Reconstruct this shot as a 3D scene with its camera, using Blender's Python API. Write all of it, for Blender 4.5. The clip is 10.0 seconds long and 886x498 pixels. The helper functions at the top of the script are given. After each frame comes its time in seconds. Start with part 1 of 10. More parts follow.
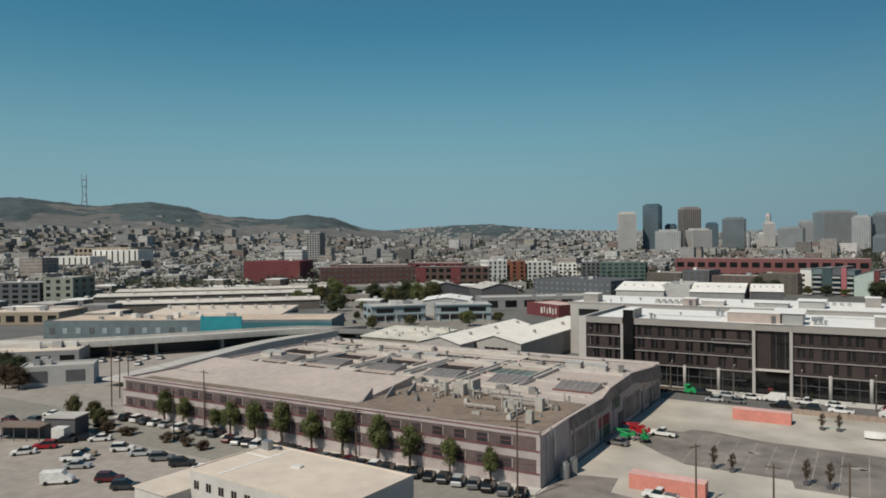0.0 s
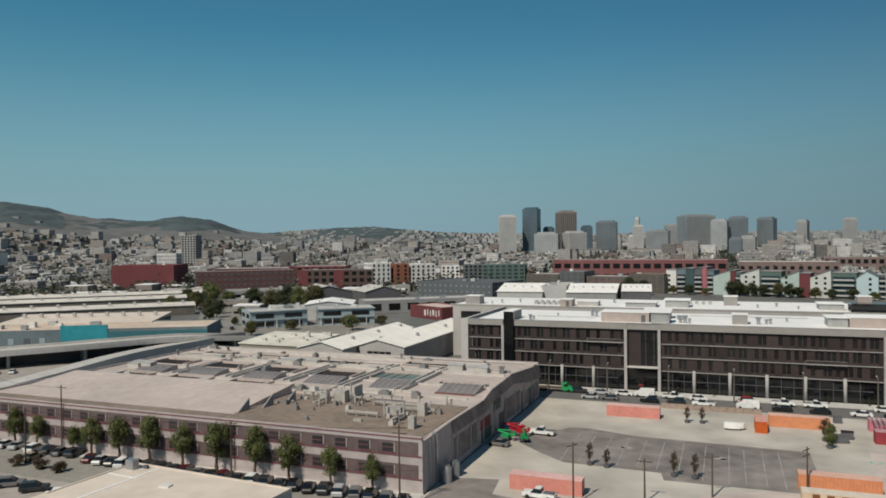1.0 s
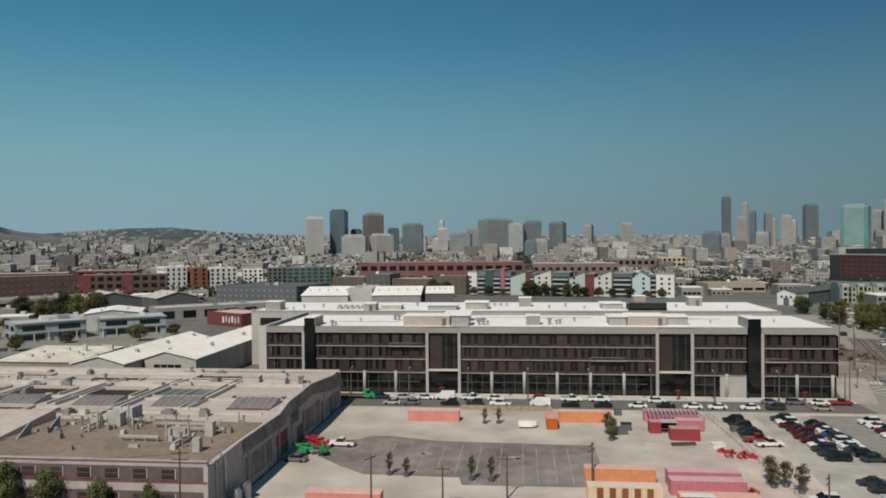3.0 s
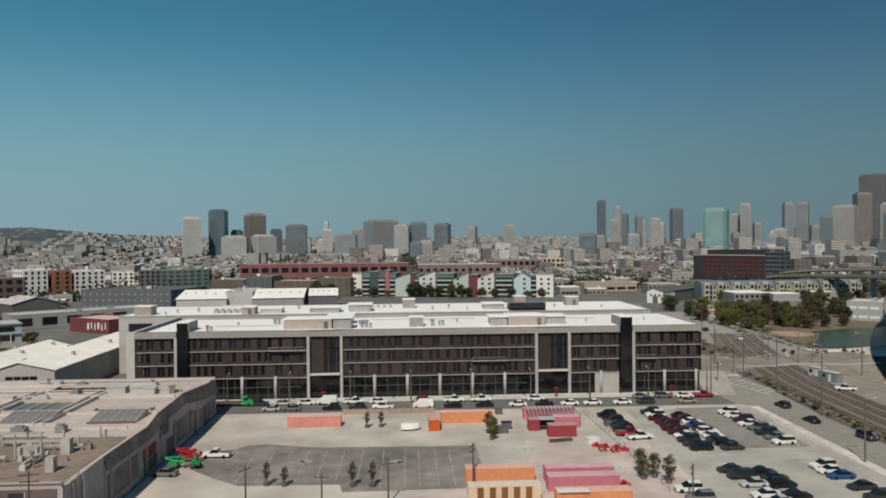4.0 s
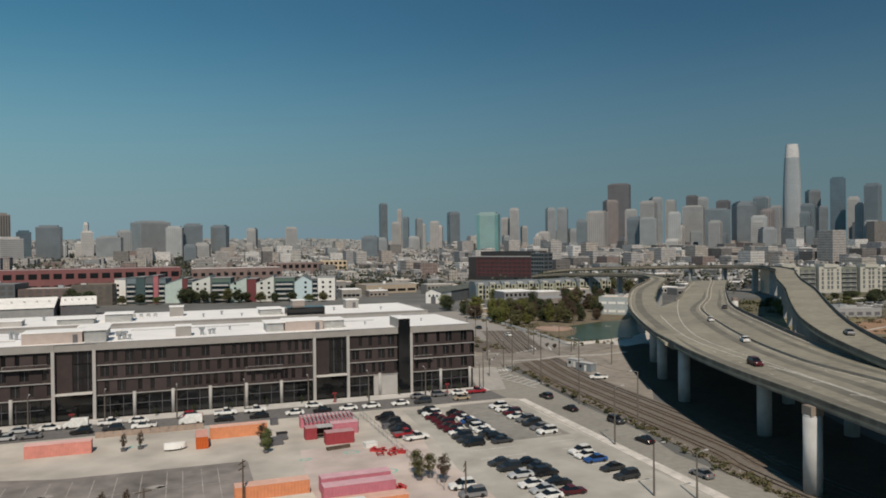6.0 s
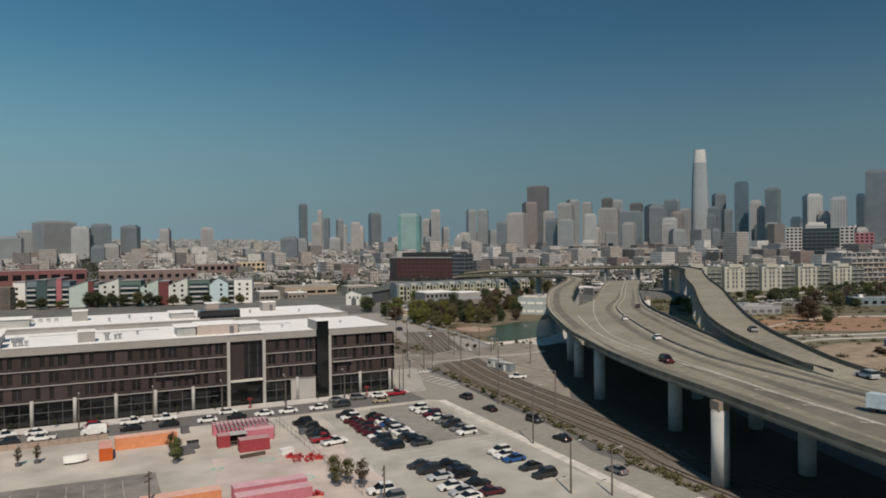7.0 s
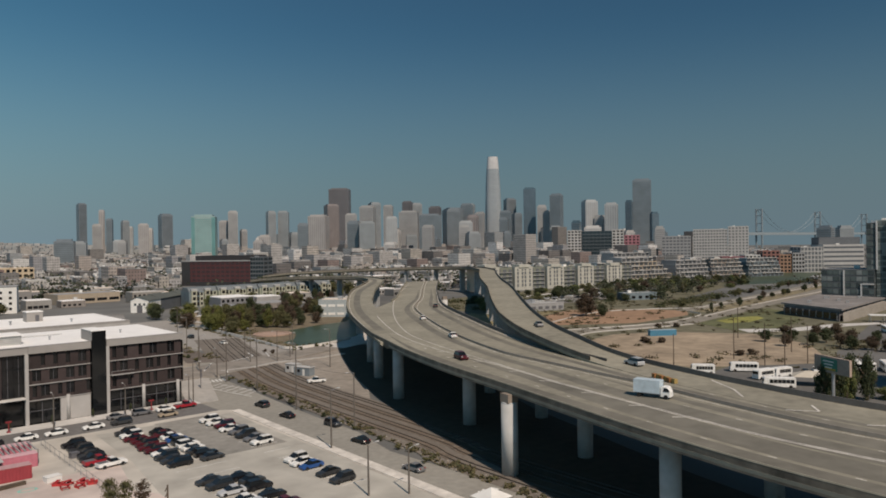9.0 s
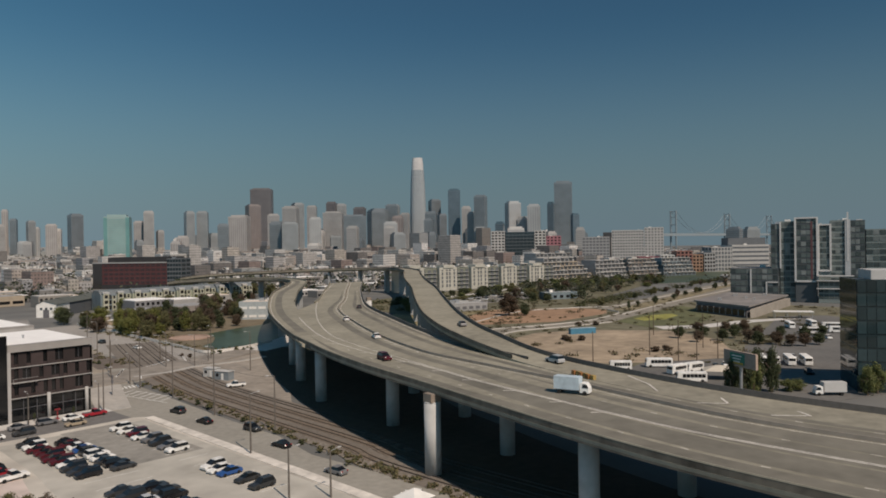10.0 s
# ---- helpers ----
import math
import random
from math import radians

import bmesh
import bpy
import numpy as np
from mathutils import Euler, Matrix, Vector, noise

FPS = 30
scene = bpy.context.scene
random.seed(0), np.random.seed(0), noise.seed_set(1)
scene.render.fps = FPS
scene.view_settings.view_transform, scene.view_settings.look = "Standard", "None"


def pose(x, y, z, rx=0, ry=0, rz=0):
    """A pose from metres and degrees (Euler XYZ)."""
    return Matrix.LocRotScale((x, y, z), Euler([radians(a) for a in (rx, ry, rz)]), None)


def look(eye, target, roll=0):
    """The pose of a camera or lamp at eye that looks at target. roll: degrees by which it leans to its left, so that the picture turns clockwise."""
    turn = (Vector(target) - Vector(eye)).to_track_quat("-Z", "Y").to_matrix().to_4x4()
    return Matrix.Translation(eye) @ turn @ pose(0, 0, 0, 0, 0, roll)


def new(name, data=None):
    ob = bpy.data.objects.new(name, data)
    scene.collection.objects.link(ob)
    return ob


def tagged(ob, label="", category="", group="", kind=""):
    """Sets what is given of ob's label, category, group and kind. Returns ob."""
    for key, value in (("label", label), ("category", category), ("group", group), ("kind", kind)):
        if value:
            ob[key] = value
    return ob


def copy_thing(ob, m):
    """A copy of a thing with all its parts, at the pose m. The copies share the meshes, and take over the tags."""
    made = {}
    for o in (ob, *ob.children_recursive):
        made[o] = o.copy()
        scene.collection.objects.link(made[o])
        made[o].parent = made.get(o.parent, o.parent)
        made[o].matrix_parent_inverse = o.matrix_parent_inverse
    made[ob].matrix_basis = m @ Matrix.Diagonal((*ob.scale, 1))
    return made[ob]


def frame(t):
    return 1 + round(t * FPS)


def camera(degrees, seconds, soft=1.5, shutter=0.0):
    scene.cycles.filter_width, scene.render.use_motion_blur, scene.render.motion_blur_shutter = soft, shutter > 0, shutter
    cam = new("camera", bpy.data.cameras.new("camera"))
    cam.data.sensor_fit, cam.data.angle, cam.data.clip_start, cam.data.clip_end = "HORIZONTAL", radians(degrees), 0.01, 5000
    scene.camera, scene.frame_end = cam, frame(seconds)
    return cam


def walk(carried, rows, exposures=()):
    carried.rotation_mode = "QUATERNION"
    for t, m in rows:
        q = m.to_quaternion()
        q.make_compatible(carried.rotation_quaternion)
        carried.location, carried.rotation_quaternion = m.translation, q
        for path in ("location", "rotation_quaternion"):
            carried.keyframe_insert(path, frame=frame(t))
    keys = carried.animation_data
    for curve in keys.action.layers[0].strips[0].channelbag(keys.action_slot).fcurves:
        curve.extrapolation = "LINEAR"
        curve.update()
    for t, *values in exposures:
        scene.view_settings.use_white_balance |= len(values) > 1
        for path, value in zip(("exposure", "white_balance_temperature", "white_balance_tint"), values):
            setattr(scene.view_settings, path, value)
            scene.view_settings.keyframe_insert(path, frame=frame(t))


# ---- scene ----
cam = camera(63.09, 10.0, soft=1.8)
ROWS = [
    (0.0, -1.33, -9.96, 41.45, 30.57, -0.59, 0.54),
    (0.5, -1.41, -9.38, 41.55, 26.46, -0.52, 0.58),
    (1.0, -1.71, -8.10, 41.66, 21.39, -0.49, 0.64),
    (1.5, -1.90, -6.50, 41.65, 17.05, -0.51, 0.51),
    (2.0, -1.84, -5.06, 41.80, 14.48, -0.51, 0.48),
    (2.5, -1.56, -3.76, 42.04, 10.44, -0.51, 0.53),
    (4.0, -0.49, -1.03, 42.19, -2.80, -0.46, 0.51),
    (4.5, 0.00, 0.00, 42.16, -8.31, -0.43, 0.58),
    (5.0, 0.46, 1.11, 42.12, -13.03, -0.39, 0.58),
    (5.5, 1.13, 1.92, 42.13, -16.87, -0.40, 0.65),
    (7.0, 2.76, 3.88, 42.01, -26.09, -0.40, 0.63),
    (7.5, 3.34, 4.26, 41.94, -30.51, -0.35, 0.76),
    (8.0, 3.82, 4.58, 41.83, -34.74, -0.36, 0.77),
    (8.5, 4.27, 4.83, 41.80, -38.22, -0.37, 0.78),
    (9.0, 4.73, 5.00, 41.64, -41.69, -0.40, 0.83),
    (9.5, 5.13, 5.09, 41.50, -44.69, -0.41, 0.89),
    (10.0, 5.45, 5.09, 41.38, -47.63, -0.41, 0.91),
]
walk(cam, [(t, pose(x, y, z, 90 + pitch, roll, yaw)) for t, x, y, z, yaw, pitch, roll in ROWS], [(0.0, -0.06, 6500, 10), (5.0, -0.055, 6650, 12), (8.0, -0.055, 6800, 16), (10.0, -0.02, 6900, 18)])

# ---- sun, sky ----
SUN_AZ, SUN_EL = math.atan2(-0.27, -0.96), radians(48)
world = bpy.data.worlds.new("world")
scene.world = world
world.use_nodes = True
wn, wl = world.node_tree.nodes, world.node_tree.links
sky = wn.new("ShaderNodeTexSky")
sky.sky_type, sky.sun_disc = "NISHITA", False
sky.sun_elevation, sky.sun_rotation = SUN_EL, SUN_AZ
sky.air_density, sky.dust_density, sky.ozone_density, sky.altitude = 1.2, 0.35, 2.2, 40
# the sky deepens smoothly towards the north-east, as it does far from the sun
coord, axis, deep = wn.new("ShaderNodeTexCoord"), wn.new("ShaderNodeSeparateXYZ"), wn.new("ShaderNodeMapRange")
wl.new(coord.outputs["Generated"], axis.inputs[0])
wl.new(axis.outputs["X"], deep.inputs["Value"])
deep.interpolation_type = "SMOOTHSTEP"
deep.inputs["From Min"].default_value, deep.inputs["From Max"].default_value = -0.7, 0.85
deep.inputs["To Min"].default_value, deep.inputs["To Max"].default_value = 0.98, 0.50
tint, scale = wn.new("ShaderNodeMixRGB"), wn.new("ShaderNodeVectorMath")
tint.blend_type, scale.operation = "MULTIPLY", "SCALE"
hue = wn.new("ShaderNodeMixRGB")
hue.inputs["Color1"].default_value, hue.inputs["Color2"].default_value = (0.53, 0.86, 1.10, 1), (0.39, 0.98, 1.01, 1)
wl.new(deep.outputs["Result"], hue.inputs["Fac"])
wl.new(hue.outputs["Color"], tint.inputs["Color2"])
tint.inputs["Fac"].default_value = 1.0
wl.new(sky.outputs["Color"], tint.inputs["Color1"])
# pale marine haze low over the horizon
low, haze = wn.new("ShaderNodeMapRange"), wn.new("ShaderNodeMixRGB")
low.interpolation_type = "SMOOTHSTEP"
low.inputs["From Min"].default_value, low.inputs["From Max"].default_value = -0.02, 0.30
low.inputs["To Min"].default_value, low.inputs["To Max"].default_value = 1.0, 0.0
wl.new(axis.outputs["Z"], low.inputs["Value"])
wl.new(low.outputs["Result"], haze.inputs["Fac"])
haze.inputs["Color2"].default_value = (3.5, 5.5, 6.5, 1)
wl.new(tint.outputs["Color"], haze.inputs["Color1"])
wl.new(haze.outputs["Color"], scale.inputs[0])
wl.new(deep.outputs["Result"], scale.inputs["Scale"])
wl.new(scale.outputs["Vector"], wn["Background"].inputs["Color"])
wn["Background"].inputs["Strength"].default_value = 0.07
sun_dir = Vector((math.sin(SUN_AZ) * math.cos(SUN_EL), math.cos(SUN_AZ) * math.cos(SUN_EL), math.sin(SUN_EL)))
sun = new("sun", bpy.data.lights.new("sun", "SUN"))
sun.data.energy, sun.data.angle, sun.data.color = 3.75, radians(0.5), (0.985, 0.88, 0.735)
sun.matrix_world = look(sun_dir * 300, (0, 0, 0))


# ---- materials ----
MATS = {}


def mat(name, c, rough=0.85, metal=0.0, var=0.12, s1=1.2, s2=0.12, bump=0.0, rnd=0.0, spec=0.35):
    """Paint, stone, metal or soil with grain at scale s1 (per metre), stains at s2, and a random shift per object."""
    if name in MATS:
        return MATS[name]
    m = bpy.data.materials.new(name)
    m.use_nodes = True
    n, l = m.node_tree.nodes, m.node_tree.links
    b = n["Principled BSDF"]
    b.inputs["Roughness"].default_value, b.inputs["Metallic"].default_value = rough, metal
    b.inputs["Specular IOR Level"].default_value = spec
    geo = n.new("ShaderNodeNewGeometry")
    a1, a2 = n.new("ShaderNodeTexNoise"), n.new("ShaderNodeTexNoise")
    for a, s, d in ((a1, s1, 4), (a2, s2, 5)):
        a.inputs["Scale"].default_value, a.inputs["Detail"].default_value = s, d
        l.new(geo.outputs["Position"], a.inputs["Vector"])
    mul = n.new("ShaderNodeMath")
    mul.operation = "ADD"
    l.new(a1.outputs["Fac"], mul.inputs[0])
    l.new(a2.outputs["Fac"], mul.inputs[1])
    ran = n.new("ShaderNodeMapRange")
    ran.inputs["From Min"].default_value, ran.inputs["From Max"].default_value = 0.6, 1.4
    ran.inputs["To Min"].default_value, ran.inputs["To Max"].default_value = 1 - var * 1.6, 1 + var * 1.6
    l.new(mul.outputs[0], ran.inputs["Value"])
    hsv = n.new("ShaderNodeHueSaturation")
    hsv.inputs["Color"].default_value = (*c, 1)
    last = ran.outputs["Result"]
    if rnd:
        info = n.new("ShaderNodeObjectInfo")
        r2 = n.new("ShaderNodeMapRange")
        r2.inputs["To Min"].default_value, r2.inputs["To Max"].default_value = 1 - rnd, 1 + rnd
        l.new(info.outputs["Random"], r2.inputs["Value"])
        m2 = n.new("ShaderNodeMath")
        m2.operation = "MULTIPLY"
        l.new(last, m2.inputs[0])
        l.new(r2.outputs["Result"], m2.inputs[1])
        last = m2.outputs[0]
    l.new(last, hsv.inputs["Value"])
    l.new(hsv.outputs["Color"], b.inputs["Base Color"])
    if bump:
        bp = n.new("ShaderNodeBump")
        bp.inputs["Strength"].default_value, bp.inputs["Distance"].default_value = bump, 0.05
        l.new(a1.outputs["Fac"], bp.inputs["Height"])
        l.new(bp.outputs["Normal"], b.inputs["Normal"])
    MATS[name] = m
    return m


def glass(name, c=(0.03, 0.04, 0.05), rough=0.08):
    """Dark window glass as seen from outside by day."""
    if name in MATS:
        return MATS[name]
    m = mat(name, c, rough, 0.0, 0.1, 0.4, 0.05, 0.0, 0.35, 0.6)
    return m


def island(name, colours, windows=0.0, rough=0.85, leafy=0.0):
    """Many small buildings or leaves in one mesh: a colour for each piece, with rows of windows on upright faces."""
    m = bpy.data.materials.new(name)
    m.use_nodes = True
    n, l = m.node_tree.nodes, m.node_tree.links
    b = n["Principled BSDF"]
    b.inputs["Roughness"].default_value = rough
    b.inputs["Specular IOR Level"].default_value = 0.2
    geo = n.new("ShaderNodeNewGeometry")
    ramp = n.new("ShaderNodeValToRGB")
    ramp.color_ramp.interpolation = "CONSTANT"
    el = ramp.color_ramp.elements
    while len(el) < len(colours):
        el.new(0.5)
    for i, c in enumerate(colours):
        el[i].position, el[i].color = i / len(colours), (*c, 1)
    l.new(geo.outputs["Random Per Island"], ramp.inputs["Fac"])
    noi = n.new("ShaderNodeTexNoise")
    noi.inputs["Scale"].default_value = 0.25
    l.new(geo.outputs["Position"], noi.inputs["Vector"])
    hsv = n.new("ShaderNodeHueSaturation")
    l.new(ramp.outputs["Color"], hsv.inputs["Color"])
    ran = n.new("ShaderNodeMapRange")
    ran.inputs["From Min"].default_value, ran.inputs["From Max"].default_value = 0.3, 0.7
    ran.inputs["To Min"].default_value, ran.inputs["To Max"].default_value = 0.8, 1.15
    l.new(noi.outputs["Fac"], ran.inputs["Value"])
    l.new(ran.outputs["Result"], hsv.inputs["Value"])
    col = hsv.outputs["Color"]
    if windows:
        sep, nor = n.new("ShaderNodeSeparateXYZ"), n.new("ShaderNodeSeparateXYZ")
        l.new(geo.outputs["Position"], sep.inputs[0])
        l.new(geo.outputs["Normal"], nor.inputs[0])

        def op(kind, a, c=None):
            o = n.new("ShaderNodeMath")
            o.operation = kind
            for k, v in enumerate((a, c)):
                if v is None:
                    continue
                if isinstance(v, (int, float)):
                    o.inputs[k].default_value = v
                else:
                    l.new(v, o.inputs[k])
            return o.outputs[0]

        zz = op("FRACT", op("DIVIDE", sep.outputs["Z"], 3.6))
        xx = op("FRACT", op("DIVIDE", op("ADD", sep.outputs["X"], sep.outputs["Y"]), 3.1))
        inz = op("MULTIPLY", op("GREATER_THAN", zz, 0.3), op("LESS_THAN", zz, 0.78))
        inx = op("MULTIPLY", op("GREATER_THAN", xx, 0.25), op("LESS_THAN", xx, 0.75))
        up = op("LESS_THAN", op("ABSOLUTE", nor.outputs["Z"]), 0.4)
        fac = op("MULTIPLY", op("MULTIPLY", inz, inx), op("MULTIPLY", up, windows))
        mix = n.new("ShaderNodeMixRGB")
        mix.inputs["Color2"].default_value = (0.06, 0.065, 0.075, 1)
        l.new(fac, mix.inputs["Fac"])
        l.new(col, mix.inputs["Color1"])
        col = mix.outputs["Color"]
    l.new(col, b.inputs["Base Color"])
    if leafy:
        thin, mixed = n.new("ShaderNodeBsdfTranslucent"), n.new("ShaderNodeMixShader")
        l.new(col, thin.inputs["Color"])
        mixed.inputs["Fac"].default_value = leafy
        l.new(b.outputs["BSDF"], mixed.inputs[1])
        l.new(thin.outputs["BSDF"], mixed.inputs[2])
        l.new(mixed.outputs["Shader"], n["Material Output"].inputs["Surface"])
    return m


concrete = mat("concrete", (0.40, 0.38, 0.35), 0.9, 0, 0.14, 0.6, 0.06, 0.2)
deck_concrete = mat("deck_concrete", (0.263, 0.246, 0.195), 0.9, 0, 0.2, 0.5, 0.045, 0.2)
pale_concrete = mat("pale_concrete", (0.55, 0.53, 0.50), 0.9, 0, 0.10, 0.5, 0.07, 0.2)
lot_ground = mat("lot_ground", (0.49, 0.455, 0.40), 0.95, 0, 0.22, 0.11, 0.03)
asphalt = mat("asphalt", (0.15, 0.145, 0.14), 0.95, 0, 0.18, 0.8, 0.05, 0.3)
dark_asphalt = mat("dark_asphalt", (0.228, 0.206, 0.19), 0.95, 0, 0.3, 0.25, 0.06)
road_grey = mat("road_grey", (0.275, 0.261, 0.229), 0.95, 0, 0.14, 0.7, 0.04, 0.3)
paint_white = mat("paint_white", (0.70, 0.70, 0.68), 0.8, 0, 0.18, 2.0, 0.3)
white_roof = mat("white_roof", (0.86, 0.85, 0.83), 0.8, 0, 0.06, 0.3, 0.05)
cream_roof = mat("cream_roof", (0.67, 0.58, 0.495), 0.9, 0, 0.10, 0.35, 0.06)
grey_roof = mat("grey_roof", (0.50, 0.48, 0.45), 0.9, 0, 0.12, 0.4, 0.06)
brown_roof = mat("brown_roof", (0.25, 0.195, 0.155), 0.95, 0, 0.2, 0.8, 0.1, 0.3)
light_grey = mat("light_grey", (0.46, 0.46, 0.45), 0.8, 0, 0.08, 0.4, 0.05)
mid_grey = mat("mid_grey", (0.30, 0.30, 0.30), 0.8, 0, 0.1, 0.5, 0.06)
dark_grey = mat("dark_grey", (0.12, 0.12, 0.13), 0.8, 0, 0.1, 0.5, 0.06)
brown_panel = mat("brown_panel", (0.050, 0.037, 0.036), 0.65, 0, 0.12, 0.6, 0.2, 0, 0.25, 0.25)
plum_panel = mat("plum_panel", (0.041, 0.031, 0.030), 0.65, 0, 0.12, 0.6, 0.2, 0, 0.2, 0.25)
dark_glass = glass("dark_glass", (0.012, 0.012, 0.013), 0.15)
blue_glass = glass("blue_glass", (0.03, 0.05, 0.06), 0.05)
black_glass = glass("black_glass", (0.008, 0.009, 0.01), 0.1)
white_wall = mat("white_wall", (0.70, 0.69, 0.66), 0.85, 0, 0.08, 0.5, 0.08)
steel = mat("steel", (0.45, 0.46, 0.47), 0.45, 0.7, 0.1, 1.5, 0.3)
dark_wood = mat("dark_wood", (0.10, 0.075, 0.055), 0.9, 0, 0.2, 2.0, 0.4)
rubber = mat("rubber", (0.02, 0.02, 0.02), 0.9, 0, 0.1)
soil = mat("soil", (0.30, 0.19, 0.12), 0.95, 0, 0.2, 0.25, 0.03, 0.4)
sand = mat("sand", (0.315, 0.25, 0.18), 0.95, 0, 0.28, 0.2, 0.04, 0.2)
dry_grass = mat("dry_grass", (0.24, 0.20, 0.11), 0.95, 0, 0.25, 0.6, 0.06, 0.4)
grass = mat("grass", (0.115, 0.12, 0.06), 0.95, 0, 0.3, 0.6, 0.06, 0.4)
ballast = mat("ballast", (0.178, 0.155, 0.131), 0.95, 0, 0.2, 1.2, 0.1, 0.4)
rail_steel = mat("rail_steel", (0.075, 0.06, 0.052), 0.6, 0.5, 0.2)
bark = mat("bark", (0.12, 0.09, 0.065), 0.95, 0, 0.2, 3.0, 0.5)


# ---- mesh helpers ----
class Geo:
    """Collects boxes, prisms and sheets for one mesh."""

    def __init__(self):
        self.v, self.f = [], []

    def add(self, vs, fs):
        k = len(self.v)
        self.v += [tuple(p) for p in vs]
        self.f += [tuple(i + k for i in q) for q in fs]
        return self

    def box(self, x0, y0, z0, x1, y1, z1, m=None):
        vs = [(x, y, z) for z in (z0, z1) for x, y in ((x0, y0), (x1, y0), (x1, y1), (x0, y1))]
        if m is not None:
            vs = [m @ Vector(p) for p in vs]
        return self.add(vs, [(3, 2, 1, 0), (4, 5, 6, 7), (0, 1, 5, 4), (1, 2, 6, 5), (2, 3, 7, 6), (3, 0, 4, 7)])

    def prism(self, poly, z0, z1):
        n = len(poly)
        vs = [(x, y, z0) for x, y in poly] + [(x, y, z1) for x, y in poly]
        fs = [tuple(range(n - 1, -1, -1)), tuple(range(n, 2 * n))]
        fs += [(i, (i + 1) % n, n + (i + 1) % n, n + i) for i in range(n)]
        return self.add(vs, fs)

    def cyl(self, x, y, z0, z1, r, n=10, r1=None):
        r1 = r if r1 is None else r1
        vs = [(x + q * math.cos(2 * math.pi * i / n), y + q * math.sin(2 * math.pi * i / n), z) for q, z in ((r, z0), (r1, z1)) for i in range(n)]
        fs = [tuple(range(n - 1, -1, -1)), tuple(range(n, 2 * n))] + [(i, (i + 1) % n, n + (i + 1) % n, n + i) for i in range(n)]
        return self.add(vs, fs)

    def tube(self, p, q, r, n=6):
        """A round bar from p to q."""
        p, q = Vector(p), Vector(q)
        rot = (q - p).to_track_quat("Z", "Y").to_matrix()
        ring = [rot @ Vector((r * math.cos(2 * math.pi * i / n), r * math.sin(2 * math.pi * i / n), 0)) for i in range(n)]
        return self.add([p + a for a in ring] + [q + a for a in ring], [tuple(range(n - 1, -1, -1)), tuple(range(n, 2 * n))] + [(i, (i + 1) % n, n + (i + 1) % n, n + i) for i in range(n)])

    def extrude_x(self, prof, x0, x1):
        """A profile in y, z drawn out along x."""
        n = len(prof)
        vs = [(x0, y, z) for y, z in prof] + [(x1, y, z) for y, z in prof]
        fs = [tuple(range(n)), tuple(range(2 * n - 1, n - 1, -1))] + [(i, n + i, n + (i + 1) % n, (i + 1) % n) for i in range(n)]
        return self.add(vs, fs)

    def mesh(self, name, material, smooth=False):
        me = bpy.data.meshes.new(name)
        me.from_pydata(self.v, [], self.f)
        me.materials.append(material)
        if smooth:
            me.polygons.foreach_set("use_smooth", [True] * len(me.polygons))
        me.update()
        return me


def thing(name, label, category, group="", kind="", at=None):
    """An empty at the base of a thing, to hold its parts."""
    ob = new(name)
    ob.empty_display_size = 0.5
    if at is not None:
        ob.matrix_basis = at
    return tagged(ob, label, category, group, kind)


def part(name, geo, material, parent, label="", smooth=False, kind=""):
    """One mesh under a thing or under a part; geo may be a ready mesh."""
    me = geo if isinstance(geo, bpy.types.Mesh) else geo.mesh(name, material, smooth)
    ob = new(name, me)
    ob.parent = parent
    return tagged(ob, label, kind=kind)


def put(name, me, parent, x, y, z, rz=0.0, sx=1.0, sy=1.0, sz=1.0):
    """One more piece on shared mesh data."""
    ob = new(name, me)
    ob.parent = parent
    ob.matrix_basis = pose(x, y, z, 0, 0, rz) @ Matrix.Diagonal((sx, sy, sz, 1))
    return ob


def single(name, geo, material, label, category, group="", kind="", smooth=False, at=None):
    ob = new(name, geo.mesh(name, material, smooth))
    if at is not None:
        ob.matrix_basis = at
    return tagged(ob, label, category, group, kind)


UNIT = {}


def unit(material):
    """A box 1 x 1 x 1 standing on its base centre, shared by all pieces of one material."""
    if material.name not in UNIT:
        UNIT[material.name] = Geo().box(-0.5, -0.5, 0, 0.5, 0.5, 1).mesh("block", material)
    return UNIT[material.name]


# ---- ground: flat by the bay, rising to the hills ----
RIDGE_AZ = [-180, -100, -66, -61, -57, -52.7, -50, -47.3, -44, -41.4, -39, -37, -34, -27, -20, -10, 0, 10, 18, 25, 90, 180]
RIDGE_H = [20, 120, 225, 243, 222, 240, 208, 172, 160, 178, 160, 115, 102, 112, 85, 70, 72, 66, 45, 12, 2, 20]


def height(x, y):
    r = math.hypot(x, y)
    if r < 1000:
        return 0.0
    az = math.degrees(math.atan2(x, y))
    s = min(1.0, (r - 1000) / 2900)
    s = s * s * (3 - 2 * s)
    return float(np.interp(az, RIDGE_AZ, RIDGE_H)) * (0.25 * s + 0.75 * s * s) * (1 + 0.1 * noise.noise((x / 500, y / 500, 0)) * s)


